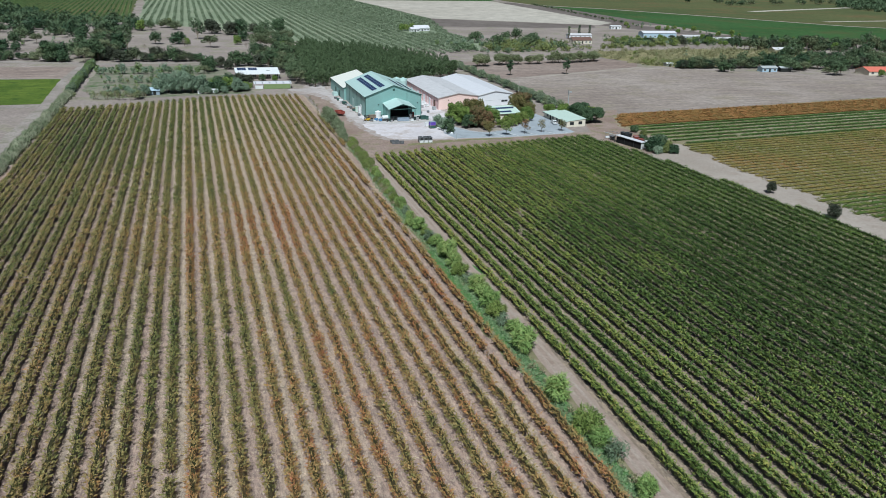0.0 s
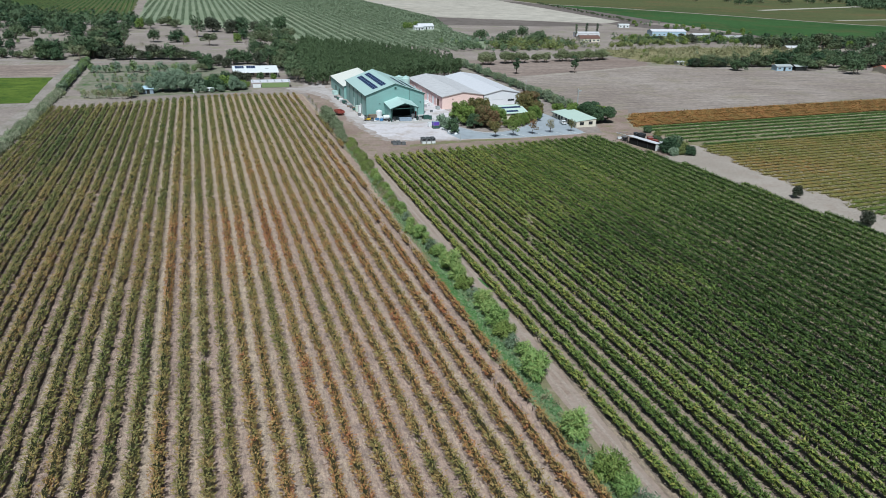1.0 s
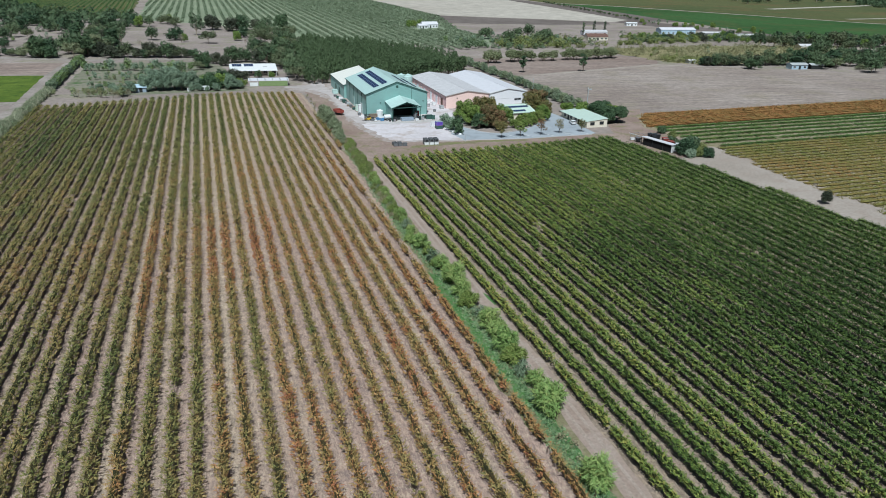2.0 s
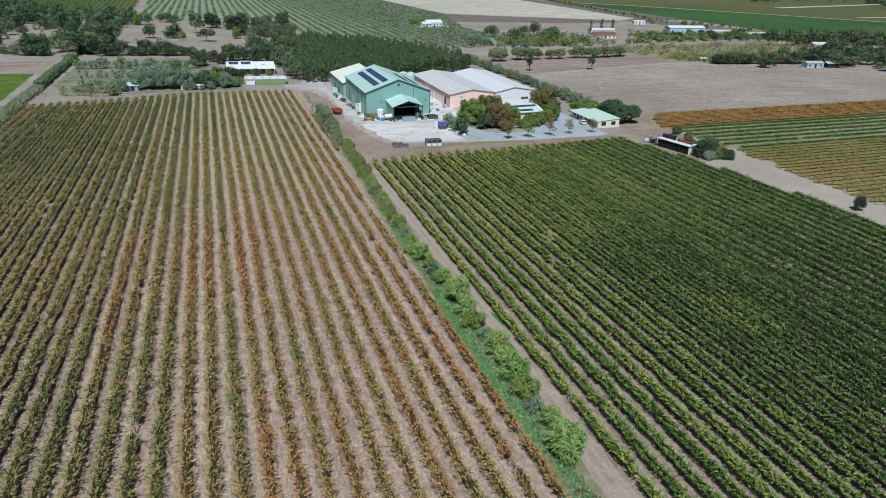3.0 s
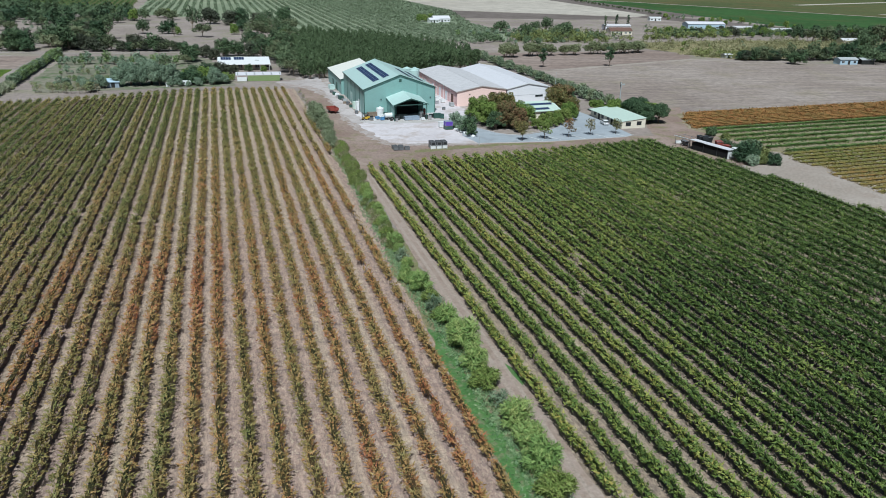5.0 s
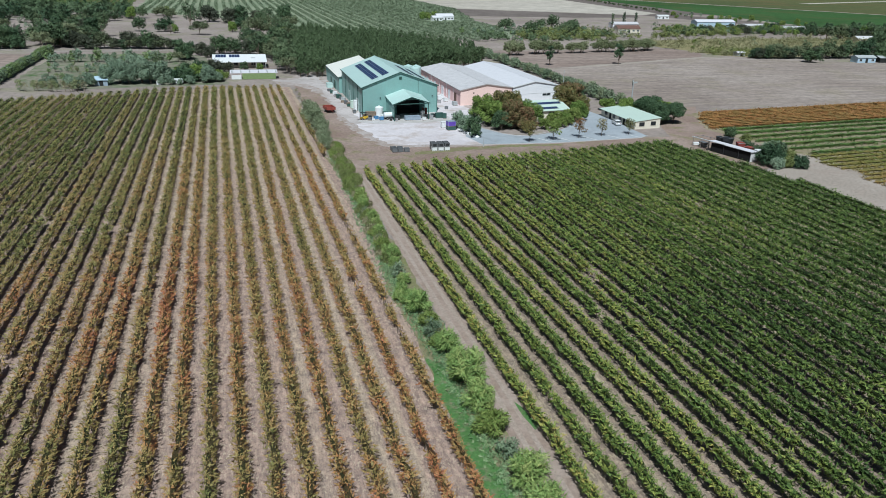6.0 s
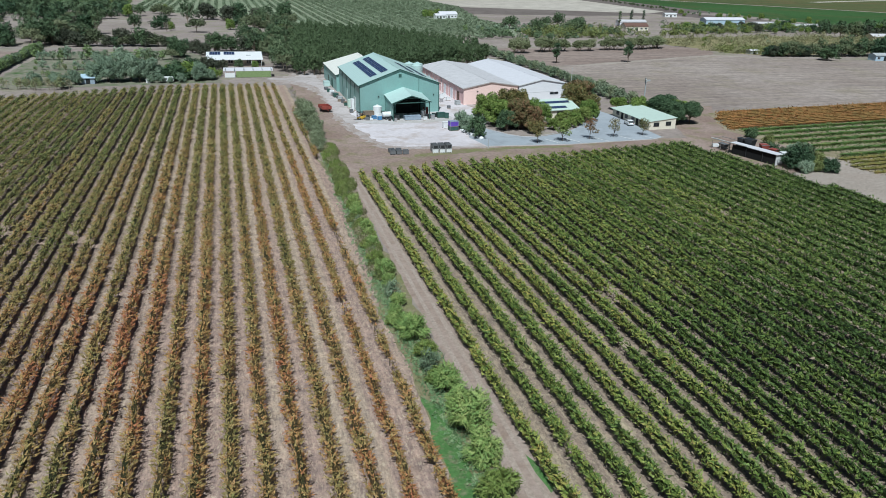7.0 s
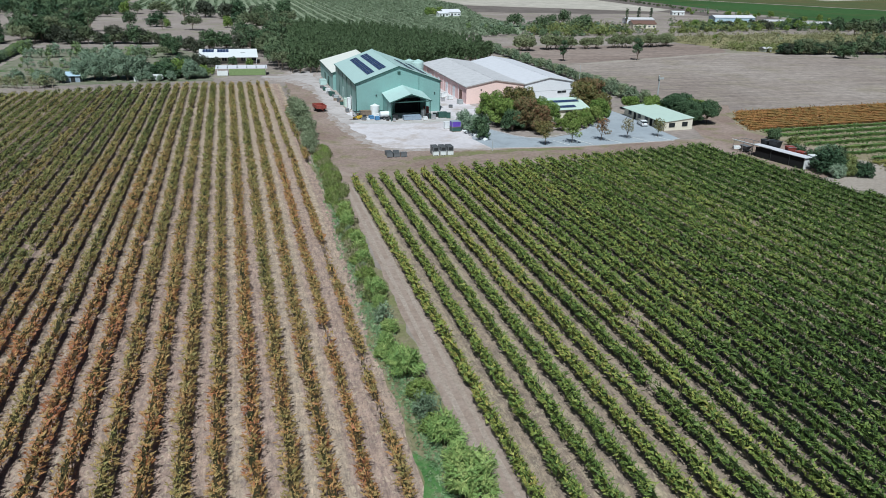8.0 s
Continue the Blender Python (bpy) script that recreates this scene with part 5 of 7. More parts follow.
for i in range(3):
    x = 22.3 + 1.72 * i
    for proto, z in ((low, 0.04), (top, 1.04)):
        m = pose(x, 113.6, z, 0, 0, (2, -3, 1)[i])
        if i == 0:
            proto.matrix_basis = m
        else:
            copy_thing(proto, m)
    m = pose(11.6 + 1.6 * i, 113.9 - 0.1 * i, 0.04, 0, 0, (-4, 3, -2)[i])
    if i == 0:
        single.matrix_basis = m
    else:
        copy_thing(single, m)
for x, y, r in ((11.7, 115.6, 8), (13.3, 115.6, -4), (22.3, 115.3, 2), (24.02, 115.3, -2), (25.74, 115.3, 2)):
    copy_thing(single, pose(x, y, 0.04, 0, 0, r))
    if x > 20:
        copy_thing(top, pose(x, y, 1.04, 0, 0, r))


def tank(name, label, x, y, r, h, mat, z=0.03, dome=0.25, legs=True):
    """An upright cylindrical tank with a coned top, a lid and legs."""
    ob = thing(name, label, "tank", at=(x, y, z))
    lift = 0.5 if legs else 0.0
    bm = bmesh.new()
    tube(bm, [(0, 0, lift), (0, 0, lift + h)], [r, r], 24)
    tube(bm, [(0, 0, lift + h), (0, 0, lift + h + dome * r)], [r, r * 0.25], 24)
    part("shell", bm, mat, ob)
    bm = bmesh.new()
    tube(bm, [(0, 0, lift + h + dome * r), (0, 0, lift + h + dome * r + 0.15)], [r * 0.25, r * 0.25], 12)
    part("lid", bm, mat, ob)
    if legs:
        for a in range(4):
            cx, cy = r * 0.8 * math.cos(a * 1.571 + 0.6), r * 0.8 * math.sin(a * 1.571 + 0.6)
            part("leg", boxes((cx - 0.06, cx + 0.06, cy - 0.06, cy + 0.06, 0, lift + 0.05)), mat, ob)
    return ob


tank("water_tank", "white plastic water tank before the green shed", 16.2, 163.4, 1.35, 2.9, M["white"], legs=False)
for i, (x, y) in enumerate(((34.6, 224.5), (39.4, 216.2), (35.8, 219.0), (40.8, 221.0), (38.6, 226.4))):
    tank("wine_tank", "tall pale wine tank behind the green shed", x, y, 2.0, 7.2 + 0.5 * (i % 2), M["green_roof"])
tank("small_tank", "small stainless tank under the porch", 29.4, 158.2, 0.8, 1.7, M["steel"])

# tanker trailer: lying cylinder on wheels
ob = thing("tank_trailer", "white tank trailer with blue hose before the shed", "trailer", at=(18.4, 157.6, 0.03))
bm = bmesh.new()
tube(bm, [(-1.75, 0, 1.45), (-1.6, 0, 1.45), (1.6, 0, 1.45), (1.75, 0, 1.45)], [0.5, 0.85, 0.85, 0.5], 18)
part("tank", bm, M["white"], ob)
part("chassis", boxes((-1.9, 1.9, -0.5, 0.5, 0.5, 0.66), (1.9, 3.0, -0.06, 0.06, 0.5, 0.62)), M["black"], ob)
for x in (-0.7, 0.7):
    for y in (-0.75, 0.75):
        wheel(ob, x, y, 0.42, 0.25)
bm = bmesh.new()
tube(bm, [(-1.8, -0.2, 1.2), (-2.4, -0.4, 0.9), (-2.6, -0.5, 0.2), (-3.4, -0.3, 0.08)], [0.09, 0.09, 0.09, 0.09], 8)
part("hose", bm, M["blue"], ob)
ob.rotation_euler.z = radians(8)

# forklift
ob = thing("forklift", "yellow and dark forklift parked by the shed corner", "forklift", at=(10.4, 158.4, 0.03))
bm = bmesh.new()
prism(bm, [(x, -0.6, z) for x, z in [(-1.3, 0.35), (1.0, 0.35), (1.0, 0.75), (0.2, 0.8), (-0.3, 1.1), (-1.3, 1.15)]], (0, 1.2, 0))
part("body", bm, M["yellow"], ob)
part("counterweight", boxes((-1.42, -1.3, -0.55, 0.55, 0.4, 1.0)), M["bin_grey"], ob)
for x in (-0.9, 0.75):
    for y in (-0.55, 0.5):
        part("cab_post", boxes((x, x + 0.08, y, y + 0.08, 0.8, 2.2)), M["black"], ob)
part("cab_roof", boxes((-1.0, 0.9, -0.6, 0.62, 2.2, 2.28)), M["black"], ob)
part("seat", boxes((-0.7, -0.15, -0.28, 0.28, 1.1, 1.25), (-0.75, -0.62, -0.28, 0.28, 1.25, 1.75)), M["black"], ob)
part("mast", boxes((1.05, 1.18, -0.45, -0.33, 0.1, 2.6), (1.05, 1.18, 0.33, 0.45, 0.1, 2.6), (1.05, 1.18, -0.33, 0.33, 2.5, 2.6), (1.05, 1.18, -0.33, 0.33, 1.2, 1.3)), M["black"], ob)
for y in (-0.4, 0.28):
    part("fork", boxes((1.18, 2.3, y, y + 0.12, 0.12, 0.18)), M["black"], ob)
for x, r in ((-0.9, 0.3), (0.7, 0.36)):
    for y in (-0.6, 0.6):
        wheel(ob, x, y, r, 0.22)
ob.rotation_euler.z = radians(200)

# red implement at the grass edge
ob = thing("farm_trailer", "rusty red farm trailer at the yard edge", "trailer", at=(1.0, 173.0, 0.03))
part("bed", boxes((-1.1, 1.1, -2.0, 2.0, 0.75, 0.9)), M["red"], ob)
for d in ((-1.1, -1.0, -2.0, 2.0), (1.0, 1.1, -2.0, 2.0), (-1.0, 1.0, -2.0, -1.9), (-1.0, 1.0, 1.9, 2.0)):
    part("side_board", boxes((*d, 0.9, 1.45)), M["red"], ob)
part("drawbar", boxes((-0.06, 0.06, -3.4, -2.0, 0.6, 0.72)), M["red"], ob)
for x in (-1.0, 1.0):
    wheel(ob, x, 0.3, 0.45, 0.28, "x")
part("frame", boxes((-0.9, -0.75, -1.8, 1.8, 0.55, 0.75), (0.75, 0.9, -1.8, 1.8, 0.55, 0.75)), M["rubber"], ob)
ob.rotation_euler.z = radians(12)
ob.scale = (1.35, 1.2, 1.35)


def crate(name, label, x, y, w, d, h, mat, turn=0.0, lid=None, group="", z=0.034):
    """A ribbed crate or pallet box with corner posts, base and lid."""
    ob = thing(name, label, "crate", group, at=(x, y, z))
    part("body", boxes((-w / 2 + 0.05, w / 2 - 0.05, -d / 2 + 0.05, d / 2 - 0.05, 0.12, h - 0.06)), mat, ob)
    part("pallet", boxes((-w / 2, w / 2, -d / 2, -d / 2 + 0.12, 0, 0.12), (-w / 2, w / 2, d / 2 - 0.12, d / 2, 0, 0.12), (-w / 2, w / 2, -0.06, 0.06, 0, 0.12)), M["timber"], ob)
    part("lid", boxes((-w / 2, w / 2, -d / 2, d / 2, h - 0.06, h)), lid or mat, ob)
    for a in (-w / 2, w / 2 - 0.08):
        for b in (-d / 2, d / 2 - 0.08):
            part("corner_post", boxes((a, a + 0.08, b, b + 0.08, 0.12, h - 0.06)), lid or mat, ob)
    ob.rotation_euler.z = radians(turn)
    return ob


crate("purple_bin", "purple plastic bin stacked on a grey-green one in the gravel yard", 34.0, 139.0, 2.5, 2.0, 1.5, M["purple"], 6, M["press_blue"], z=1.25)
crate("green_bin", "grey-green plastic bin under a purple one in the gravel yard", 34.0, 139.0, 2.5, 2.0, 1.22, M["dark_trim"], 6, M["bin_grey"])
crate("pallet_stack", "white wrapped pallet behind the purple bin", 32.8, 142.6, 2.0, 1.6, 1.8, M["white"], 4)
crate("pallet_stack", "white wrapped pallet behind the purple bin", 35.4, 143.0, 1.8, 1.6, 1.3, M["white"], -5)
crate("grape_press", "pale blue steel press in the porch mouth", 25.6, 155.6, 5.0, 2.0, 1.3, M["press_blue"], 3, M["press_blue"])
crate("steel_hopper", "dark green hopper beside the porch", 34.9, 157.4, 2.6, 1.8, 1.6, M["dark_trim"], 2)
crate("stone_pallet", "stack of beige pallets against the green wall", 13.4, 163.2, 3.2, 1.6, 1.6, M["timber"], 4)
crate("blue_crate", "blue crate before the shed", 14.4, 158.4, 1.3, 1.2, 1.0, M["blue"], 12)
crate("dark_crate", "dark crate under the porch edge", 21.0, 156.4, 1.4, 1.3, 1.5, M["black"], -8)
crate("dark_crate", "dark crate under the porch edge", 30.8, 156.9, 1.5, 1.3, 1.3, M["black"], 10)
crate("red_crate", "rusty red crate inside the porch", 31.0, 161.5, 1.3, 1.3, 2.6, M["red"], 3)
crate("white_cabinet", "white upright cabinet at the green side wall", 9.9, 174.5, 0.9, 2.2, 3.4, M["white"], 2)
crate("green_cabinet", "pale green upright box at the side wall", 9.4, 178.6, 1.0, 2.0, 2.6, M["mint_roof"], 2)
crate("scrap_heap_crate", "weathered crate beside the shed wall", 9.0, 184.0, 1.3, 1.6, 1.0, M["timber"], 20)
crate("scrap_heap_crate", "grey crate beside the shed wall", 8.0, 193.0, 1.5, 2.0, 1.1, M["grey_wall"], -12)
crate("scrap_heap_crate", "green crate beside the shed wall", 7.0, 199.0, 1.6, 2.4, 1.3, M["dark_trim"], 9)
crate("scrap_heap_crate", "pale crate beside the shed wall", 6.4, 206.0, 1.6, 2.0, 1.2, M["white"], -4)
crate("blue_green_skip", "blue-green steel skip by the back shed", 6.2, 224.0, 2.2, 4.0, 1.8, M["green_roof"], 2)
for i, (x, y) in enumerate(((42.6, 196.0), (43.0, 190.5), (44.4, 186.6), (43.4, 199.0))):
    crate("wall_crate", "white crate by the pink wall", x, y, 1.4, 1.3, 1.2 + 0.3 * (i % 2), M["white"], 8 * i, group="crates by the pink wall")
crate("grey_machine", "grey machine at the corner of the pink wall", 45.6, 178.2, 1.4, 1.8, 1.4, M["grey_wall"], 12)
# machines kept behind the lane shed
def at8(a, b):
    p = F8(a, b, 0.034)
    return p.x, p.y


def implement(label, a, b, w, d, h, mat, turn):
    """A towed farm machine: chassis, hopper with sloped sides, drawbar, two wheels."""
    x, y = at8(a, b)
    ob = thing("farm_machine", label, "machine", "machines by the lane shed", at=(x, y, 0.034))
    bm = bmesh.new()
    lo = [(-w * 0.3, -d * 0.3, 0.6), (w * 0.3, -d * 0.3, 0.6), (w * 0.3, d * 0.3, 0.6), (-w * 0.3, d * 0.3, 0.6)]
    hi = [(-w / 2, -d / 2, h), (w / 2, -d / 2, h), (w / 2, d / 2, h), (-w / 2, d / 2, h)]
    va, vb = [bm.verts.new(p) for p in lo], [bm.verts.new(p) for p in hi]
    bm.faces.new(va[::-1])
    bm.faces.new(vb)
    for q in range(4):
        bm.faces.new((va[q], va[(q + 1) % 4], vb[(q + 1) % 4], vb[q]))
    part("hopper", bm, mat, ob)
    part("chassis", boxes((-w * 0.35, w * 0.35, -d * 0.5, d * 0.5, 0.45, 0.6), (-0.06, 0.06, -d * 0.5 - 1.2, -d * 0.5, 0.45, 0.57)), M["black"], ob)
    for y0 in (-d / 2 - 0.06, d / 2):
        part("rim_rail", boxes((-w / 2, w / 2, y0, y0 + 0.06, h - 0.05, h + 0.1)), M["alu"], ob)
    for sx in (-w * 0.45, w * 0.45):
        wheel(ob, sx, 0.0, 0.4, 0.25, "x")
    ob.rotation_euler.z = radians(turn)


implement("black hopper machine behind the lane shed", 4.2, 6.4, 1.9, 2.4, 3.7, M["black"], 12)
implement("rusty red spreader behind the lane shed", 4.3, 10.6, 1.9, 2.2, 3.2, M["red"], -16)
implement("black tank sprayer behind the lane shed", 4.1, 3.8, 1.6, 1.8, 3.4, M["black"], 4)
implement("red orchard machine behind the lane shed", 4.4, 13.6, 1.7, 2.0, 2.7, M["red"], 20)
implement("pale grey spreader beside the lane shed", 4.4, 16.8, 1.8, 2.2, 2.5, M["white"], -8)
implement("dark machine under the bare frame", 1.6, 0.2, 1.6, 2.4, 1.5, M["bin_grey"], 6)
crate("white_tub", "white tub beside the machinery shed", 97.6, 108.0, 1.6, 1.4, 0.7, M["white"], -20)

# clutter before and beside the green shed
for i, (x, y, w, d, h, m) in enumerate(((12.2, 157.0, 1.2, 1.0, 0.9, "bin_grey"), (13.2, 156.2, 0.9, 0.9, 0.6, "white"), (15.8, 156.6, 1.1, 1.1, 1.1, "blue"), (16.6, 159.4, 1.2, 1.2, 1.3, "white"), (17.6, 161.4, 1.0, 1.0, 1.8, "dark_trim"), (18.6, 155.2, 0.8, 0.8, 0.7, "black"), (20.2, 154.0, 0.7, 0.7, 1.0, "alu"), (11.4, 161.6, 1.2, 1.2, 1.2, "timber"), (12.8, 160.4, 1.0, 1.2, 0.8, "black"), (29.2, 154.4, 1.2, 0.9, 1.0, "white"), (31.8, 155.4, 1.2, 1.0, 1.4, "alu"), (33.0, 158.6, 1.1, 1.1, 1.2, "black"), (36.4, 156.2, 1.2, 1.1, 1.6, "dark_trim"), (8.9, 169.5, 1.0, 1.4, 1.1, "bin_grey"), (9.3, 171.8, 0.8, 1.0, 0.8, "white"), (8.6, 181.6, 1.2, 1.2, 0.9, "dark_trim"), (8.2, 187.0, 1.0, 1.4, 1.2, "bin_grey"), (7.4, 190.0, 1.2, 1.2, 0.7, "timber"), (7.6, 196.2, 1.2, 1.6, 0.9, "bin_grey"), (6.4, 202.4, 1.4, 1.4, 1.0, "alu"), (5.6, 210.0, 1.2, 1.8, 1.1, "dark_trim"), (5.2, 215.0, 1.2, 1.4, 0.9, "bin_grey"), (41.4, 184.0, 1.2, 1.2, 1.0, "alu"), (44.6, 193.0, 1.1, 1.1, 1.4, "white"), (41.0, 172.0, 1.2, 1.2, 0.9, "bin_grey"))):
    crate("storage_box", "small %s storage box on a pallet near the green shed" % {"bin_grey": "dark grey", "white": "white", "blue": "blue", "dark_trim": "dark green", "black": "black", "alu": "silver", "timber": "wooden"}[m], x, y, w, d, h, M[m], 17 * i % 40 - 20, group="storage boxes")

# white wrapped bundles and stones along the garden edge
for i in range(9):
    x, y = 36.2 + 0.32 * i, 139.0 - 1.5 * i + 0.3 * (i % 2)
    r0 = 0.35 + 0.15 * ((i * 7) % 3)
    bm = bmesh.new()
    bmesh.ops.create_icosphere(bm, subdivisions=2, radius=r0)
    for v in bm.verts:
        v.co *= 1 + 0.25 * noise.noise(v.co * 2.3 + Vector((i, 0, 0)))
        v.co.z *= 0.7
    st = part("edging_stone", bm, M["white"])
    st.location = (x, y, r0 * 0.45)
    tagged(st, "pale rounded stone edging the garden bed", "stone", "edging stones")

# kerbs of the car park and the garden bed, painted bays
def kerb(pts, label, w=0.3, h=0.14, name="kerb"):
    bm = bmesh.new()
    for a, b in zip(pts, pts[1:]):
        d = Vector((b[0] - a[0], b[1] - a[1], 0)).normalized()
        n = Vector((-d.y, d.x, 0)) * w / 2
        A, B = Vector((*a, 0.02)), Vector((*b, 0.02))
        prism(bm, [A - n, B - n, B + n, A + n], (0, 0, h))
    return tagged(part(name, bm, M["concrete"]), label, "kerb", kind="structure")


kerb([(42.8, 142), (47.8, 131.2), (50.5, 128.2), (54, 126.9), (63.5, 131.2), (71.4, 138.6), (75.8, 150), (80.4, 168)], "pale concrete kerb round the garden bed")
kerb([(38.2, 118.4), (60, 116.8), (86, 118.8), (89.6, 120.8)], "pale concrete kerb along the car park")
kerb([(38.8, 128.6), (36.6, 131.6), (36.0, 138.0)], "pale kerb at the yard corner")
for x in (58.0, 64.0, 72.0, 80.0, 86.5):
    sheet("bay_line", "white painted parking bay line", [(x, 118.4), (x + 0.25, 118.4), (x - 2.0, 124.2), (x - 2.25, 124.2)], 0.042, M["line"], 0.02, 3, "road marking", 50)

# caravan and water tank behind the bushes
tank("water_tank", "white water tank between the bushes and the vines", -59.4, 240.4, 1.1, 1.5, M["white"], z=0.0, legs=False)
ob = thing("caravan", "small white caravan parked between the bushes and the vines", "caravan", at=(-52.4, 241.4, 0.0))
ob.scale = (0.85, 0.85, 0.85)
bm = bmesh.new()
prism(bm, [(x, -1.1, z) for x, z in [(-2.3, 0.5), (2.1, 0.5), (2.4, 1.1), (2.2, 2.1), (1.7, 2.5), (-1.9, 2.5), (-2.4, 2.0)]], (0, 2.2, 0))
body = part("body", bm, M["white"], ob)
for x in (-1.5, 0.4):
    part("window", boxes((x, x + 1.0, -1.13, -1.09, 1.3, 1.9)), M["glass"], body)
part("door", boxes((-0.4, 0.25, -1.13, -1.09, 0.55, 2.2)), M["pale_wall"], body)
part("drawbar", boxes((2.3, 3.6, -0.05, 0.05, 0.45, 0.55)), M["black"], ob)
for y in (-1.0, 1.0):
    wheel(ob, 0.0, y, 0.35, 0.2)

# posts and the windmill pole in the paddock
def mast(x, y, h, label, head=False):
    ob = thing("mast", label, "mast", at=(x, y, 0))
    bm = bmesh.new()
    tube(bm, [(0, 0, 0), (0, 0, h)], [0.26, 0.18] if head else [0.12, 0.08], 8)
    part("pole", bm, M["grey_wall"], ob)
    if head:
        for k2 in range(10):
            a = k2 * math.pi / 5
            bm = bmesh.new()
            tube(bm, [(-0.2, 0, h), (-0.2 + 0.35 * math.cos(a), 0.9 * math.cos(a), h + 0.9 * math.sin(a))], [0.06, 0.2], 4)
            part("blade", bm, M["grey_wall"], ob)
        part("tail", boxes((0.2, 1.5, -0.03, 0.03, h - 0.3, h + 0.3)), M["grey_wall"], ob)
    return ob


mast(106.4, 163.5, 9.0, "slim grey wind pump mast at the paddock corner", True)
mast(37.4, 116.4, 2.4, "thin dark post at the yard edge")
mast(101.0, 212.0, 7.0, "slim grey pole in the tree line")
mast(-66.0, 300.0, 6.5, "slim grey pole behind the bushes")

# ---- trees and shrubs ----
def inside(poly, x, y):
    hit = False
    for (ax, ay), (bx, by) in zip(poly, poly[1:] + poly[:1]):
        if (ay > y) != (by > y) and x < (bx - ax) * (y - ay) / (by - ay) + ax:
            hit = not hit
    return hit


def line(a, b, n, jit, s0, s1):
    """n places from a to b, jittered, with scales between s0 and s1."""
    return [(a[0] + (b[0] - a[0]) * (i + 0.5) / n + rng.uniform(-jit, jit), a[1] + (b[1] - a[1]) * (i + 0.5) / n + rng.uniform(-jit, jit), rng.uniform(s0, s1)) for i in range(n)]


def scatter(poly, n, s0, s1, apart=0.0):
    xs, ys = [p[0] for p in poly], [p[1] for p in poly]
    out = []
    for _ in range(n * 30):
        x, y = rng.uniform(min(xs), max(xs)), rng.uniform(min(ys), max(ys))
        if inside(poly, x, y) and all((x - q[0]) ** 2 + (y - q[1]) ** 2 > apart ** 2 for q in out):
            out.append((x, y, rng.uniform(s0, s1)))
        if len(out) == n:
            break
    return out


def blade_clump(name, label, category, group, h, r, mat, n, size):
    """A clump of tall arching blades."""
    ob = thing(name, label, category, group)
    a, d = rng.uniform(0, 2 * math.pi, n), r * np.sqrt(rng.random(n))
    c = np.stack((d * np.cos(a), d * np.sin(a), h * rng.uniform(0.12, 0.95, n) * (1 - 0.4 * (d / r) ** 2)), axis=1)
    way = np.stack((0.35 * np.cos(a), 0.35 * np.sin(a), np.full(n, 1.0)), axis=1)
    face = np.stack((np.cos(a), np.sin(a), np.full(n, 0.8)), axis=1)
    part("foliage", leaf_mesh(name + "_blades", c, np.full(n, size), M[mat], 0.4, way, 0.16, True, face=face), None, ob)
    part("base", leaf_mesh(name + "_base", c[::4] * (0.9, 0.9, 0.35), np.full(len(c[::4]), size * 0.8), M["leaf_reed"], 0.4, way[::4], 0.2, True), None, ob)
    return ob


def reed_clump(label, h, r, mat):
    return blade_clump("reed_clump", label, "reeds", "reed hedge", h, r, mat, 620, 1.0)


def weed_clump(label, h, r, mat):
    return blade_clump("weed_clump", label, "weeds", "verge weeds", h, r, mat, 420, 0.55)


# shrub strip between the vineyard and the track
lab = "bright green leafy shrub beside the dirt track"
willow = [make_tree("shrub", lab, "shrub", 2.7, 1.75, 0.3, 13, 0.6, 17, "leaf_willow", group="track shrubs", stems=4, trunk_r=0.05, slim=0.16, blade=True) for _ in range(3)]
willow.append(make_tree("shrub", "yellow-green bushy shrub beside the dirt track", "shrub", 2.3, 1.8, 0.2, 12, 0.6, 15, "leaf_lime", group="track shrubs", stems=4, trunk_r=0.05, slim=0.16, blade=True))
willow.append(make_tree("shrub", "grey-green loose shrub beside the dirt track", "shrub", 2.0, 1.3, 0.2, 9, 0.5, 14, "leaf_silver", group="track shrubs", stems=4, trunk_r=0.05, slim=0.16, blade=True))
def shrub_line(y):
    return float(np.interp(y, (-80, -60, -35, -10, 0, 10, 25, 35, 60, 90, 118), (1.6, 0.3, 0.6, 0.3, 0.0, -0.7, -1.7, -2.1, -2.3, -2.4, -2.6)))


strip = [(shrub_line(y) + rng.uniform(-0.5, 0.5), y + rng.uniform(-0.7, 0.7), rng.uniform(0.55, 0.95)) for y in np.arange(37.0, 84, 3.2)]
strip += [(-1.9, 30.4, 0.8), (-2.4, 23.0, 0.9), (-0.2, 4.6, 1.0), (-0.9, 10.2, 0.9), (-2.1, 33.6, 1.3), (-2.9, 26.6, 0.75), (-3.7, 25.0, 0.6), (-1.8, 20.6, 1.25), (-1.1, 16.2, 0.95), (-1.2, 12.6, 1.45), (-0.6, 8.4, 1.2), (0.1, 1.0, 1.75), (-0.1, -4.6, 1.3), (-0.1, -9.0, 1.35), (0.2, -13.4, 1.3), (0.7, -17.6, 1.4), (1.0, -21.6, 1.3), (1.0, -25.6, 1.45), (0.8, -29.6, 1.4), (0.6, -33.4, 1.3), (1.2, -36.8, 1.0), (0.6, -43.0, 1.75), (0.0, -58.6, 1.6), (0.8, -67.8, 1.55), (1.8, -74.4, 1.7), (1.2, -71.2, 1.2), (1.9, -82, 1.1), (2.2, -88, 1.0), (2.6, -96, 1.3), (2.6, -104, 1.2), (3.0, -112, 1.4), (2.9, -124, 1.2), (3.4, -136, 1.3), (3.8, -150, 1.4), (4.2, -168, 1.2), (4.8, -190, 1.3)]
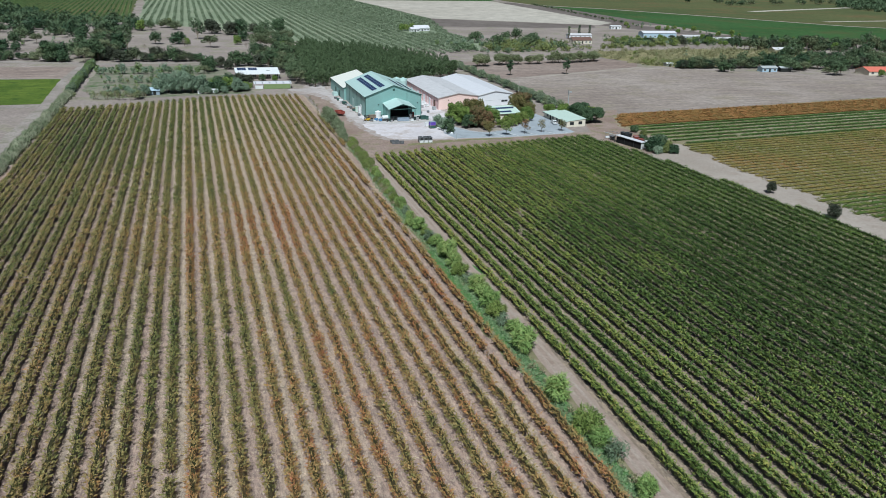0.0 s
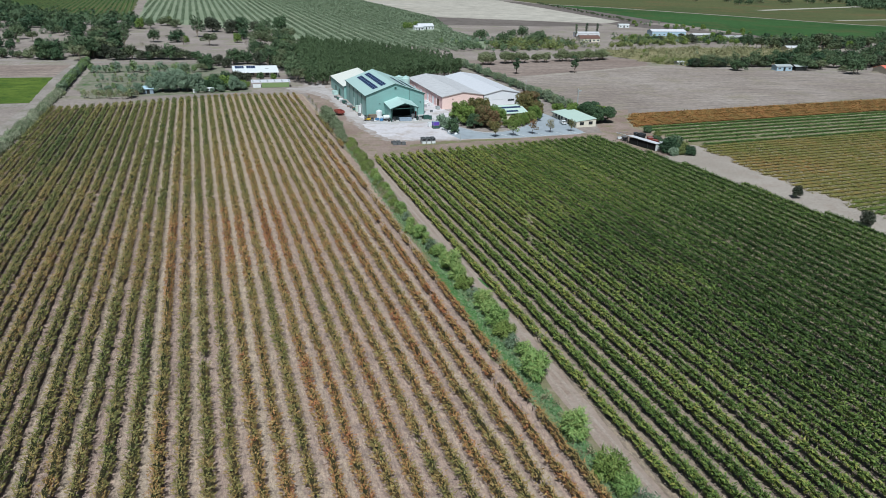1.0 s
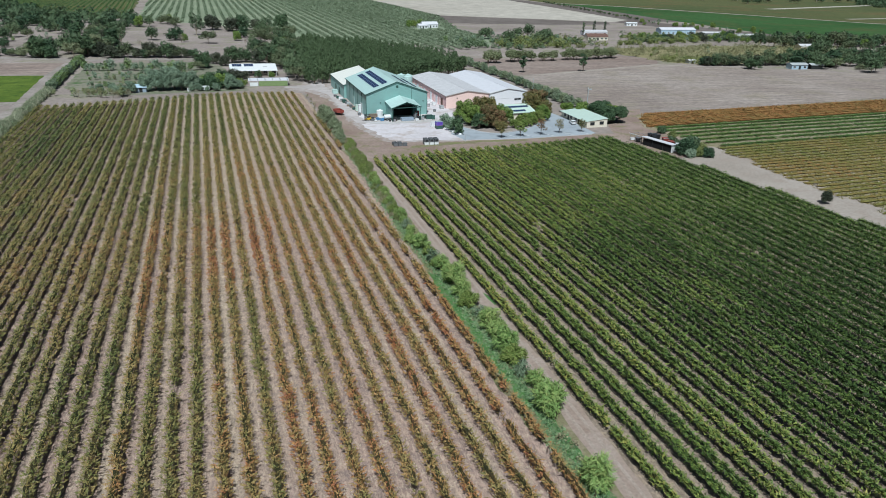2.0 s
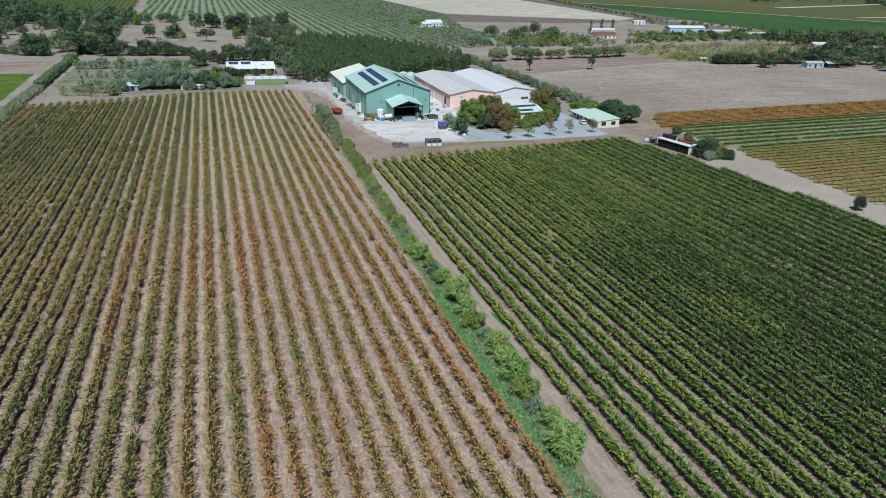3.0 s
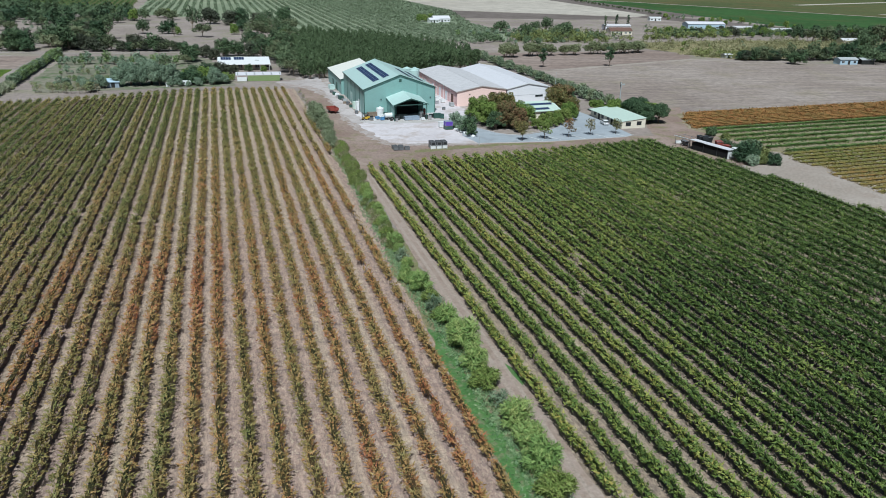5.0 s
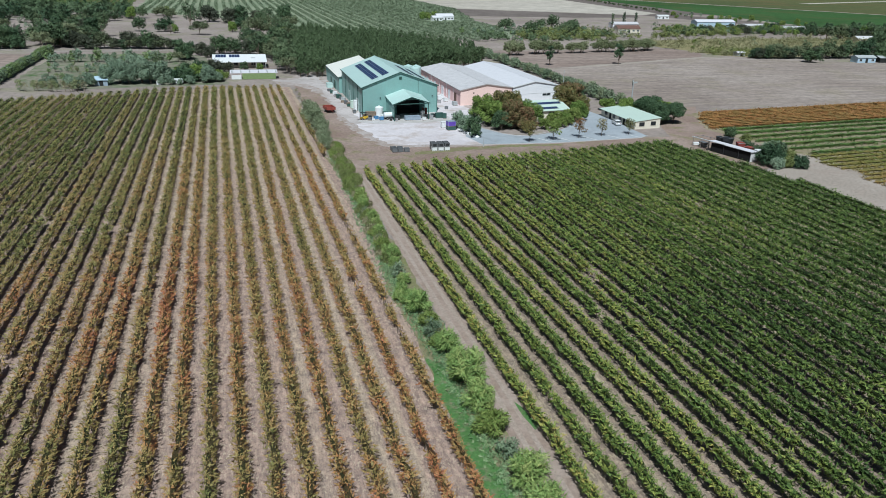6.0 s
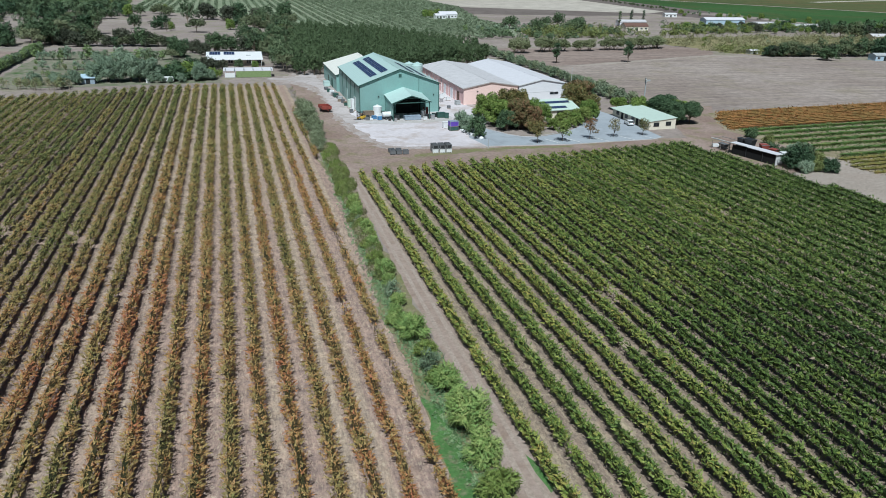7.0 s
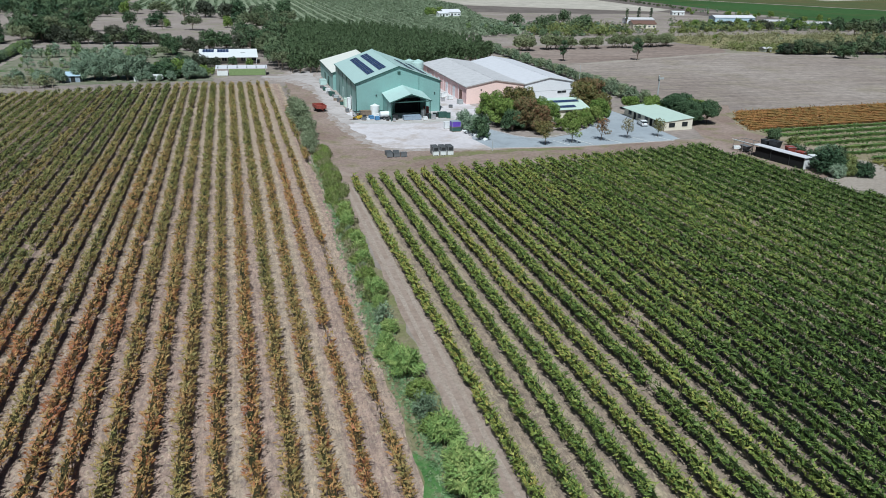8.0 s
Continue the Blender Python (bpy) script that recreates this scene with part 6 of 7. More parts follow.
weed = [weed_clump("tall yellowing weeds beside the dirt track", 1.9, 1.3, "leaf_wattle"), weed_clump("tall yellow-green weeds beside the dirt track", 1.8, 1.2, "leaf_lime"), weed_clump("tall straw-coloured weeds beside the dirt track", 1.6, 1.2, "leaf_reed")]
plant(weed, [(shrub_line(v) + rng.uniform(-1.3, 1.1), v + rng.uniform(-0.8, 0.8), rng.uniform(0.75, 1.3)) for v in np.concatenate((np.arange(40.0, 84, 1.8), np.arange(84.0, 124, 0.85)))])
plant(willow, strip)
bank = [make_tree("bank_tree", "large grey-green leafy tree at the vineyard corner", "tree", 5.2, 3.0, 0.5, 11, 0.7, 9, "leaf_hedge", stems=3, trunk_r=0.09, slim=0.17, blade=True), make_tree("bank_tree", "large green leafy tree at the vineyard corner", "tree", 5.4, 3.1, 0.5, 11, 0.7, 9, "leaf_hedge", stems=3, trunk_r=0.09, slim=0.17, blade=True)]
plant(bank, [(-4.8, 139, 1.1), (-6.2, 156.5, 1.3), (-4.6, 133, 0.9), (-5.8, 150, 1.15), (-5.0, 127, 0.8), (-6.0, 162, 0.95), (-5.2, 121.0, 0.75)])
dry = [make_tree("dry_bush", "low dry grey bush in the verge", "shrub", 1.2, 0.9, 0.1, 6, 0.22, 14, "leaf_reed", stems=4, trunk_r=0.03) for _ in range(2)]
plant(dry, [(-7.5 + 0.5 * (i % 3), 168 + 5.2 * i, 0.8 + 0.3 * (i % 2)) for i in range(11)] + [(0.9, -51, 0.9), (1.0, -62, 0.8), (-2.2, 30, 0.8), (-6.2, 140, 1.0), (-3.5, 101, 0.9), (0.7, -86, 1.0), (-0.2, -49.5, 1.2), (0.2, -54.0, 0.9), (0.4, -63.0, 1.2), (1.8, -79.5, 1.3), (-2.2, 28.2, 1.1)])

# car park trees
park = [make_tree("park_tree", l, "tree", 5.8, 2.4, 1.5, 11, 0.44, d, m, group="car park trees", trunk_r=0.08) for l, m, d in (("young car park tree with olive autumn leaves", "leaf_autumn", 6), ("young car park tree with yellow-green leaves", "leaf_lime", 6), ("young car park tree with rusty autumn leaves", "leaf_rust", 5.5), ("young car park tree, nearly bare, with grey twigs", "leaf_reed", 3.6), ("young car park tree with thin brown leaves", "leaf_autumn", 3.8))]
plant(park, [(52.0, 119.6, 1.0), (59.5, 120.7, 1.0), (68.0, 121.9, 1.0), (75.9, 123.2, 0.95), (85.0, 123.9, 0.9)])

# garden round the tasting room
gd = {m: [make_tree("garden_tree", l, "tree", 7.8, 4.6, 0.4, 30, 0.52, 10.5, m, group="garden trees", slim=0.36, blade=True, lump=(0.18, 0.32))] for m, l in (("leaf_green", "rounded green garden tree by the tasting room"), ("leaf_rust", "rust brown autumn tree by the tasting room"), ("leaf_lime", "light yellow-green garden tree by the tasting room"), ("leaf_dark", "large dark green garden tree by the tasting room"), ("leaf_autumn", "olive brown garden tree by the tasting room"))}
plant(gd["leaf_green"], [(46.8, 149, 1.1), (48.5, 142.0, 1.05), (61.0, 141, 0.9), (59.5, 147, 0.95), (79.0, 146.0, 0.75), (51.0, 152, 0.9), (80.5, 151, 0.7), (66.5, 135.5, 0.4), (72, 141.0, 0.5)])
plant(gd["leaf_rust"], [(53.0, 137.2, 1.1), (56.5, 136.0, 0.95), (54.5, 142.0, 1.1), (83.0, 162.5, 1.3)])
plant(gd["leaf_lime"], [(72.5, 139.5, 0.42), (75.0, 146.5, 0.5), (69.0, 137.0, 0.4), (66.5, 140.0, 0.55), (70.5, 143.5, 0.5), (76.0, 143.5, 0.65), (62.5, 135.0, 0.45)])
plant(gd["leaf_dark"], [(84.5, 163.0, 1.0), (86.0, 170.0, 1.1), (88.5, 177.0, 0.8), (49.0, 136.5, 0.75), (81.5, 163, 1.0)])
plant(gd["leaf_autumn"], [(79.5, 159.5, 1.3), (83.0, 154.5, 0.85), (54.5, 151.5, 1.2), (58.5, 154.5, 1.1), (55, 131.0, 0.5)])
shrub = [make_tree("garden_shrub", "grey-green rounded shrub beside the drive", "shrub", 4.2, 2.6, 0.3, 12, 0.6, 10, "leaf_bluegreen", stems=3, trunk_r=0.06, slim=0.25, blade=True), make_tree("garden_shrub", "dark green rounded shrub beside the drive", "shrub", 4.2, 2.5, 0.3, 12, 0.6, 10, "leaf_dark", stems=3, trunk_r=0.06, slim=0.25, blade=True)]
plant(shrub, [(37.8, 136.0, 1.15), (38.8, 131.8, 1.25), (36.6, 140.4, 1.15), (38.6, 128.2, 0.95), (45.0, 153.0, 0.7)])
ball = [make_tree("round_bush", "round dark grey-green bush at the edge of the lane", "shrub", 4.0, 2.2, 0.2, 16, 0.4, 22, "leaf_umber", stems=3, trunk_r=0.06, slim=0.3, blade=True), make_tree("round_bush", "round greyish brown bush at the edge of the lane", "shrub", 4.2, 2.5, 0.2, 16, 0.4, 22, "leaf_umber", stems=3, trunk_r=0.06, slim=0.3, blade=True)]
plant(ball, [(110.5, 28.8, 0.9), (111.3, 4.6, 1.0)])
big = [make_tree("shade_tree", "broad flat-topped dark green shade tree behind the hut", "tree", 6.4, 5.4, 2.0, 34, 0.55, 10.0, "leaf_dark", slim=0.34, blade=True, flat=0.62, lump=(0.2, 0.34)), make_tree("shade_tree", "broad green shade tree behind the hut", "tree", 5.8, 4.8, 1.4, 30, 0.55, 10.0, "leaf_green", slim=0.34, blade=True, flat=0.62, lump=(0.2, 0.34))]
plant(big, [(104.6, 141.5, 1.0), (99.2, 153.0, 0.85), (106.0, 150.0, 1.0), (95.5, 161.0, 0.75), (107.2, 136.4, 0.95), (102.5, 159.5, 0.75), (103.6, 147.5, 1.0), (108.0, 144.0, 1.05), (102.6, 136.0, 0.7)])
lane = [make_tree("lane_bush", "spreading dark green bush beside the lane", "shrub", 3.6, 3.2, 0.2, 14, 0.7, 7.0, "leaf_dark", stems=4, trunk_r=0.07, slim=0.28, blade=True), make_tree("lane_bush", "spreading grey-green bush beside the lane", "shrub", 3.2, 3.0, 0.2, 14, 0.7, 7.0, "leaf_gum", stems=4, trunk_r=0.07, slim=0.28, blade=True)]
lane += [make_tree("lane_bush", "loose light green bush beside the lane", "shrub", 3.0, 2.6, 0.2, 12, 0.6, 8.0, "leaf_wattle", stems=4, trunk_r=0.06, slim=0.3, blade=True), make_tree("lane_bush", "blue-green spreading bush beside the lane", "shrub", 3.4, 3.0, 0.2, 14, 0.62, 8.0, "leaf_bluegreen", stems=4, trunk_r=0.06, slim=0.3, blade=True)]
plant(lane, [(104.2, 84.6, 1.25), (108.6, 88.5, 1.35), (106.8, 81.2, 0.8), (111.8, 93.5, 1.1), (109.6, 80.2, 0.8), (107.6, 99, 0.8), (113.5, 108, 0.75), (103.4, 80.8, 0.75), (114, 116, 0.7), (106.5, 92.0, 1.0), (111.5, 86.5, 0.9)])

# rows of olive-like trees behind the warehouses
hedge = [make_tree("hedge_tree", "grey-green hedge tree along the paddock fence", "tree", 4.6, 2.7, 0.5, 12, 0.72, 4.4, m, group="paddock hedge", stems=2, trunk_r=0.1, slim=0.38, blade=True) for m in ("leaf_hedge", "leaf_silver", "leaf_olive")]
plant(hedge, line((104.5, 166), (100.5, 330), 40, 1.0, 0.75, 1.1))

# plantation behind the sheds
WOOD = [(-3, 252), (46, 256), (84, 281), (92, 298), (78, 350), (44, 404), (10, 436), (1, 380), (-5, 300)]
pine = [make_tree("plantation_tree", "tall dark green plantation tree in a dense stand", "tree", 10.5, 2.4, 0.8, 16, 0.85, 3.2, "leaf_pine", group="plantation edge", slim=0.36, blade=True) for _ in range(3)]
plant(pine, line((-2, 253), (46, 258), 13, 1.0, 0.7, 0.95) + line((46, 259), (84, 282), 12, 1.0, 0.75, 1.0) + line((84, 282), (92, 299), 6, 1.0, 0.65, 0.9) + line((-3, 254), (2, 400), 26, 1.5, 0.7, 0.9))
pts = []
for gx in np.arange(-6, 112, 3.9):
    for gy in np.arange(252, 440, 3.9):
        x, y = gx + rng.uniform(-1.2, 1.2), gy + rng.uniform(-1.2, 1.2)
        if inside(WOOD, x, y):
            h = rng.uniform(7.0, 11.0)
            n = 112
            t = rng.random(n) ** 0.7
            r = 2.4 * np.sqrt(1.02 - t) * rng.uniform(0.6, 1.0, n)
            a = rng.uniform(0, 2 * math.pi, n)
            pts.append(np.stack((x + r * np.cos(a), y + r * np.sin(a), 1.5 + (h - 1.5) * t, np.cos(a), np.sin(a), 0.25 + 1.2 * t), axis=1))
pts = np.concatenate(pts)
tagged(part("plantation", leaf_mesh("plantation", pts[:, :3], np.full(len(pts), 1.15), M["leaf_pine"], 0.3, np.tile((0.0, 0.0, 1.0), (len(pts), 1)), 0.34, True, face=pts[:, 3:], loose=0.18), None), "dense stand of dark green plantation trees", "wood", kind="stuff")

# olive orchard in rows
ORCHARD = [(-128, 700), (-60, 640), (-4, 570), (14, 500), (12, 446), (60, 402), (100, 388), (126, 402), (158, 458), (170, 505), (167, 560), (200, 760), (186, 1160), (176, 1500), (-190, 1500), (-160, 1100)]
pts, sz = [], []
for gx in np.arange(-260, 300, 8.2):
    for gy in np.arange(385, 1500, 3.4):
        x, y = gx - 0.0424 * (gy - 500) + rng.uniform(-0.5, 0.5), gy + rng.uniform(-0.5, 0.5)
        if not inside(ORCHARD, x, y) or (126 < x < 162 and 566 < y < 612) or rng.random() < 0.02:
            continue
        n = 18 if gy < 600 else 12 if gy < 850 else 8
        d = rng.normal(size=(n, 3))
        d /= np.linalg.norm(d, axis=1)[:, None]
        R = rng.uniform(1.5, 1.95)
        pts.append(np.concatenate((np.array((x, y, 1.25)) + d * np.array((R * 0.8, R * 1.2, 1.0)) * rng.uniform(0.6, 1, n)[:, None], d + (0, 0, 0.4)), axis=1))
        sz.append(np.full(n, 1.35 if gy < 600 else 1.6 if gy < 850 else 2.1))
tagged(part("olive_orchard", leaf_mesh("olive_orchard", np.concatenate(pts)[:, :3], np.concatenate(sz), M["leaf_olive"], 0.8, None, 0.55, True, face=np.concatenate(pts)[:, 3:], loose=0.3), None), "long rows of silvery olive trees", "orchard", kind="stuff")

# rows of the far vineyard to the north-west
rows_v = []
for gx in np.arange(-560, -130, 6.4):
    ys = np.arange(722, 1180, 6.0)
    xs = gx - 0.09 * (ys - 720) + rng.uniform(-0.3, 0.3, len(ys))
    west, east = np.interp(ys, (720, 1180), (-212, -420)), np.interp(ys, (720, 1100, 1180), (-145, -175, -182))
    for a in range(len(ys) - 1):
        if west[a] < xs[a] < east[a]:
            p0, p1 = np.array((xs[a], ys[a], 0.0)), np.array((xs[a + 1], ys[a + 1], 0.0))
            h0, h1 = rng.uniform(1.2, 1.8, 2)
            for sx in (-1.5, 1.5):
                rows_v += [p0 + (sx, 0, 0.03), p1 + (sx, 0, 0.03), p1 + (0, 0, h1), p0 + (0, 0, h0)]
tagged(part("far_vine_rows", raw_mesh("far_vine_rows", np.array(rows_v), np.full(len(rows_v) // 4, 4), M["core_bright"]), None), "rows of a green vineyard far off", "vineyard", kind="stuff")

# mixed trees on the plain
gum = [make_tree("gum_tree", l, "tree", h, r, clear, lumps, 1.2, dens, m, "bark_pale", lean=lean, flat=flat, slim=0.36, blade=True, lump=lump, uneven=0.45) for l, h, r, clear, lumps, dens, m, lean, flat, lump in (
    ("spreading grey-green gum tree on dry ground", 9.5, 6.2, 2.0, 16, 1.15, "leaf_gum", 0.6, 0.75, (0.22, 0.46)),
    ("flat-topped olive gum tree on a bare trunk", 8.4, 6.6, 3.4, 14, 1.0, "leaf_gum_olive", -0.8, 0.55, (0.22, 0.42)),
    ("tall uneven gum tree with a thin crown", 11.0, 4.8, 2.6, 13, 0.95, "leaf_gum", 0.9, 0.9, (0.22, 0.42)),
    ("broad low grey-green gum tree on dry ground", 7.4, 6.8, 1.2, 17, 1.1, "leaf_gum_olive", 0.3, 0.7, (0.2, 0.44)))]
darkt = [make_tree("dark_tree", l, "tree", h, r, 0.6, 17, 1.2, dens, m, flat=flat, slim=0.36, blade=True, lump=(0.22, 0.46), uneven=0.4) for l, h, r, dens, m, flat in (
    ("dense dark green tree on dry ground", 7.6, 5.2, 1.45, "leaf_dark", 0.8),
    ("dense brownish dark tree on dry ground", 6.8, 5.4, 1.4, "leaf_umber", 0.7),
    ("tall dark green tree with an uneven crown", 8.8, 4.6, 1.4, "leaf_dark", 0.9))]
bare = [make_tree("bare_tree", "half bare tree with thin reddish twigs", "tree", 6.4, 3.6, 1.2, 12, 0.6, 1.5, "leaf_twig", "bark_pale", slim=0.16, blade=True, uneven=0.4)]
plant(bare, [(-75.5, 462.0, 1.1), (-30.0, 452.0, 0.7), (-104.0, 455.0, 0.6)])
small = [make_tree("fruit_tree", "small green fruit tree in a garden row", "tree", 4.0, 2.0, 0.7, 8, 0.85, 1.9, "leaf_soft", stems=2, trunk_r=0.07), make_tree("fruit_tree", "small grey-green fruit tree in a garden row", "tree", 4.2, 2.0, 0.7, 8, 0.85, 1.9, "leaf_bluegreen", stems=2, trunk_r=0.07), make_tree("fruit_tree", "small silvery fruit tree in a garden row", "tree", 3.8, 1.9, 0.7, 7, 0.85, 1.8, "leaf_silver", stems=2, trunk_r=0.07)]
lime = [make_tree("lime_tree", "light green rounded tree on dry ground", "tree", 6.0, 3.4, 0.6, 14, 0.95, 3.0, "leaf_green", slim=0.32, blade=True), make_tree("lime_tree", "yellow-green rounded tree on dry ground", "tree", 4.6, 2.8, 0.4, 12, 0.9, 3.2, "leaf_lime", slim=0.32, blade=True)]
silver = [make_tree("silver_tree", "large silvery green bushy tree beside the vines", "tree", 6.4, 4.0, 0.6, 13, 0.62, 8.0, "leaf_bluegreen", stems=3, trunk_r=0.12, slim=0.32, blade=True, lump=(0.3, 0.42))]
thin = [make_tree("sapling", "spindly pale green sapling behind the vines", "tree", 4.6, 1.8, 0.8, 9, 0.5, 4.6, "leaf_sapling", stems=4, trunk_r=0.04), make_tree("sapling", "spindly dry sapling behind the vines", "tree", 3.8, 1.6, 0.8, 7, 0.45, 2.6, "leaf_reed", "bark_pale", stems=5, trunk_r=0.04)]
poplar = [make_tree("poplar", "tall narrow green poplar", "tree", 13.0, 1.9, 1.0, 14, 0.8, 3.2, "leaf_dark")]
umbrella = [make_tree("umbrella_tree", "flat-crowned tree on pale bare stems at the paddock edge", "tree", 6.6, 5.0, 2.0, 15, 0.7, 3.6, "leaf_paddock", "bark_pale", "paddock edge trees", flat=0.5, stems=4, trunk_r=0.16, slim=0.4, blade=True, lump=(0.24, 0.42), uneven=0.5) for _ in range(3)]
tall = [make_tree("lone_gum", "slender upright gum tree in the paddock", "tree", 10.5, 2.7, 2.0, 13, 0.8, 4.0, "leaf_dark", trunk_r=0.22, uneven=0.7, blade=True, slim=0.36) for _ in range(2)]
plant(tall, [(122.3, 280.2, 1.1), (160.3, 279.8, 1.05)])
plant(umbrella, line((113, 323), (123, 325), 4, 1.2, 0.9, 1.15) + line((130, 328), (148, 331), 6, 1.8, 0.8, 1.15) + line((154, 330), (166, 333), 4, 1.8, 0.7, 1.05) + line((172, 334), (190, 336), 6, 1.8, 0.8, 1.2) + line((194, 336), (214, 342), 7, 1.6, 0.85, 1.2))

plant(small, line((-119, 318), (-60, 310), 16, 1.5, 1.1, 1.6) + line((-112, 300), (-63, 294), 9, 1.2, 0.5, 0.8) + line((-109, 282), (-62, 275), 10, 1.5, 0.7, 1.1) + line((-105, 258), (-80, 254), 6, 1.5, 0.5, 0.9) + line((-60, 262), (-40, 266), 5, 2, 0.8, 1.2))
plant(thin, line((-107, 230), (-84, 226), 14, 1.2, 0.8, 1.25) + line((-104, 237), (-86, 236), 6, 1.5, 0.7, 1.0) + [(-116, 236, 0.7), (-112, 246, 0.6)])
plant(silver, [(-79, 243, 1.2), (-75, 245.5, 1.5), (-71, 242.5, 1.3), (-67, 246, 1.7), (-63, 243, 1.4), (-59.5, 245.5, 1.3), (-55.2, 239.3, 0.6), (-57, 248, 0.9), (-47.6, 239.6, 0.6), (-51.6, 239.0, 0.35), (-58.6, 239.4, 0.45), (-87, 231, 0.75), (-41.5, 243, 0.95), (-37.5, 244, 0.75)])
plant(lime, [(-52.5, 249, 1.0), (-34, 255, 0.6), (-120, 610, 1.6), (-100, 690, 1.3), (140, 606, 1.2), (132, 600, 1.4), (126, 592, 1.2)])
plant(darkt, [(-55.7, 321, 1.1), (-49, 340, 1.0), (-40.0, 343, 1.15), (-32, 346, 1.1), (-24, 341, 1.15), (-17, 334, 1.1), (-55, 352, 0.7), (-44, 330, 0.9), (-154, 381, 1.15), (-146, 378, 0.9)] + line((-215, 404), (-163, 394), 14, 1.0, 0.45, 0.6) + [(-127, 388, 1.4), (-120, 384, 1.3), (-170, 447, 0.9), (-158, 520, 1.0)])
plant(gum, [(-198, 484, 1.0), (-132.5, 373, 1.1), (-5.5, 470, 1.0), (-12, 362, 0.95), (-8, 287, 1.15), (-7.0, 265, 0.9), (-9, 304, 1.2), (-12, 322, 1.2), (-8, 276, 1.0), (-11, 312, 1.1), (-20, 330, 1.15), (-8, 340, 1.0), (-6, 385, 1.1), (-2, 420, 1.0), (-140, 400, 1.2), (-125, 395, 1.3), (-118, 402, 1.1), (-186, 500, 0.9), (-176, 545, 0.8), (-90, 620, 1.0), (2, 455, 1.0), (-58, 313, 0.6), (-66, 300, 0.6)])
FOREST = [(-420, 640), (-235, 590), (-200, 562), (-150, 540), (-130, 575), (-122, 640), (-150, 690), (-215, 720), (-300, 900), (-480, 1150)]
def clear_of(places, x0, x1, y0, y1):
    """The places outside a rectangle of the plan."""
    return [p for p in places if not (x0 < p[0] < x1 and y0 < p[1] < y1)]


def more(protos, places):
    """Further copies of trees that already stand."""
    for i, (x, y, s) in enumerate(places):
        src = protos[i % len(protos)]
        keep = src.matrix_basis.copy()
        src.matrix_basis = Matrix.Identity(4)
        copy_thing(src, pose(x, y, 0, 0, 0, rng.uniform(0, 360)) @ Matrix.Diagonal((s * rng.uniform(0.82, 1.3), s, s * rng.uniform(0.8, 1.15), 1)))
        src.matrix_basis = keep


more([darkt[0], lime[0], silver[0]], [(-49, 244.5, 0.85), (-45, 249, 1.15), (-40.5, 245.5, 1.0), (-52.5, 245.5, 0.8), (-36.5, 248, 0.8)])
more(darkt + lime[:1], [(-44, 258, 0.85), (-39, 263, 0.9), (-50, 256, 0.8), (-46, 266, 0.8), (-58, 252, 0.7), (-34, 276, 0.6), (-27, 279, 0.45), (-20, 278, 0.5)])
more(gum + darkt, scatter([(-152, 388), (-122, 386), (-117, 440), (-122, 520), (-135, 560), (-162, 560), (-166, 500), (-152, 440)], 15, 0.8, 1.2, 6.0))
more(darkt, [(-81.5, 485.8, 1.32), (-56.3, 577.8, 1.68), (-120.2, 447.2, 1.62), (-128.3, 471.5, 1.68), (-126.0, 458.0, 1.56)])
more(lime[:1], [(-74.2, 476.6, 0.95), (-36.0, 478.7, 1.3)])
more(gum, [(-98.5, 486.8, 1.00), (-56.6, 458.6, 1.06), (-67.7, 528.2, 1.62), (-98.5, 643.6, 1.38), (-112.0, 616.4, 1.00), (-19.7, 443.9, 1.38), (-9.3, 564.7, 1.38), (-56.1, 325.7, 0.94), (-129.5, 384.3, 1.75), (-124.8, 392.9, 1.56), (-114.8, 446.8, 1.50), (-157.4, 384.1, 1.38), (-137.3, 400.3, 1.50)])
more(darkt, [(-30.9, 506.4, 1.08), (-38.9, 565.5, 1.68), (-31.4, 565.3, 1.56), (3.9, 588.8, 1.56), (-18.0, 580.0, 1.44), (-153.1, 380.8, 1.44), (-148.8, 383.3, 1.32)])
more([darkt[1], darkt[0], darkt[1], gum[3]], line((-114.5, 377.0), (-62.0, 374.0), 14, 1.8, 0.6, 1.2))
more(darkt + gum + small, scatter([(-260, 405), (-170, 400), (-165, 530), (-290, 560)], 20, 0.7, 1.15, 9.0))
more(darkt + gum, line((-300, 396), (-150, 392), 30, 2.5, 0.4, 0.75))
more(gum + darkt, scatter([(-16, 455), (4, 440), (8, 500), (-10, 560), (-22, 560), (-18, 500)], 12, 0.8, 1.2, 6.0))
more(gum + lime[:1] + darkt, scatter([(-20, 345), (-4, 340), (2, 440), (-14, 450), (-30, 400)], 16, 0.8, 1.2, 5.0))
more(silver + small[1:], line((-104, 246), (-84, 243), 7, 1.2, 0.35, 0.6))
more(small, line((-120, 332), (-62, 326), 16, 1.2, 0.5, 0.95))
more(small[1:] + small[:2], line((-118, 319), (-60, 311), 14, 1.6, 0.5, 1.0))
more(small + thin, line((-114, 300), (-62, 295), 15, 1.5, 0.3, 0.65))
more(small + thin + small, line((-110, 283), (-62, 276), 16, 1.6, 0.35, 0.75))
more(small[1:] + thin, line((-107, 262), (-80, 257), 12, 1.8, 0.4, 0.8))
more(thin + silver, line((-108, 241), (-84, 237), 12, 2.0, 0.5, 0.8))

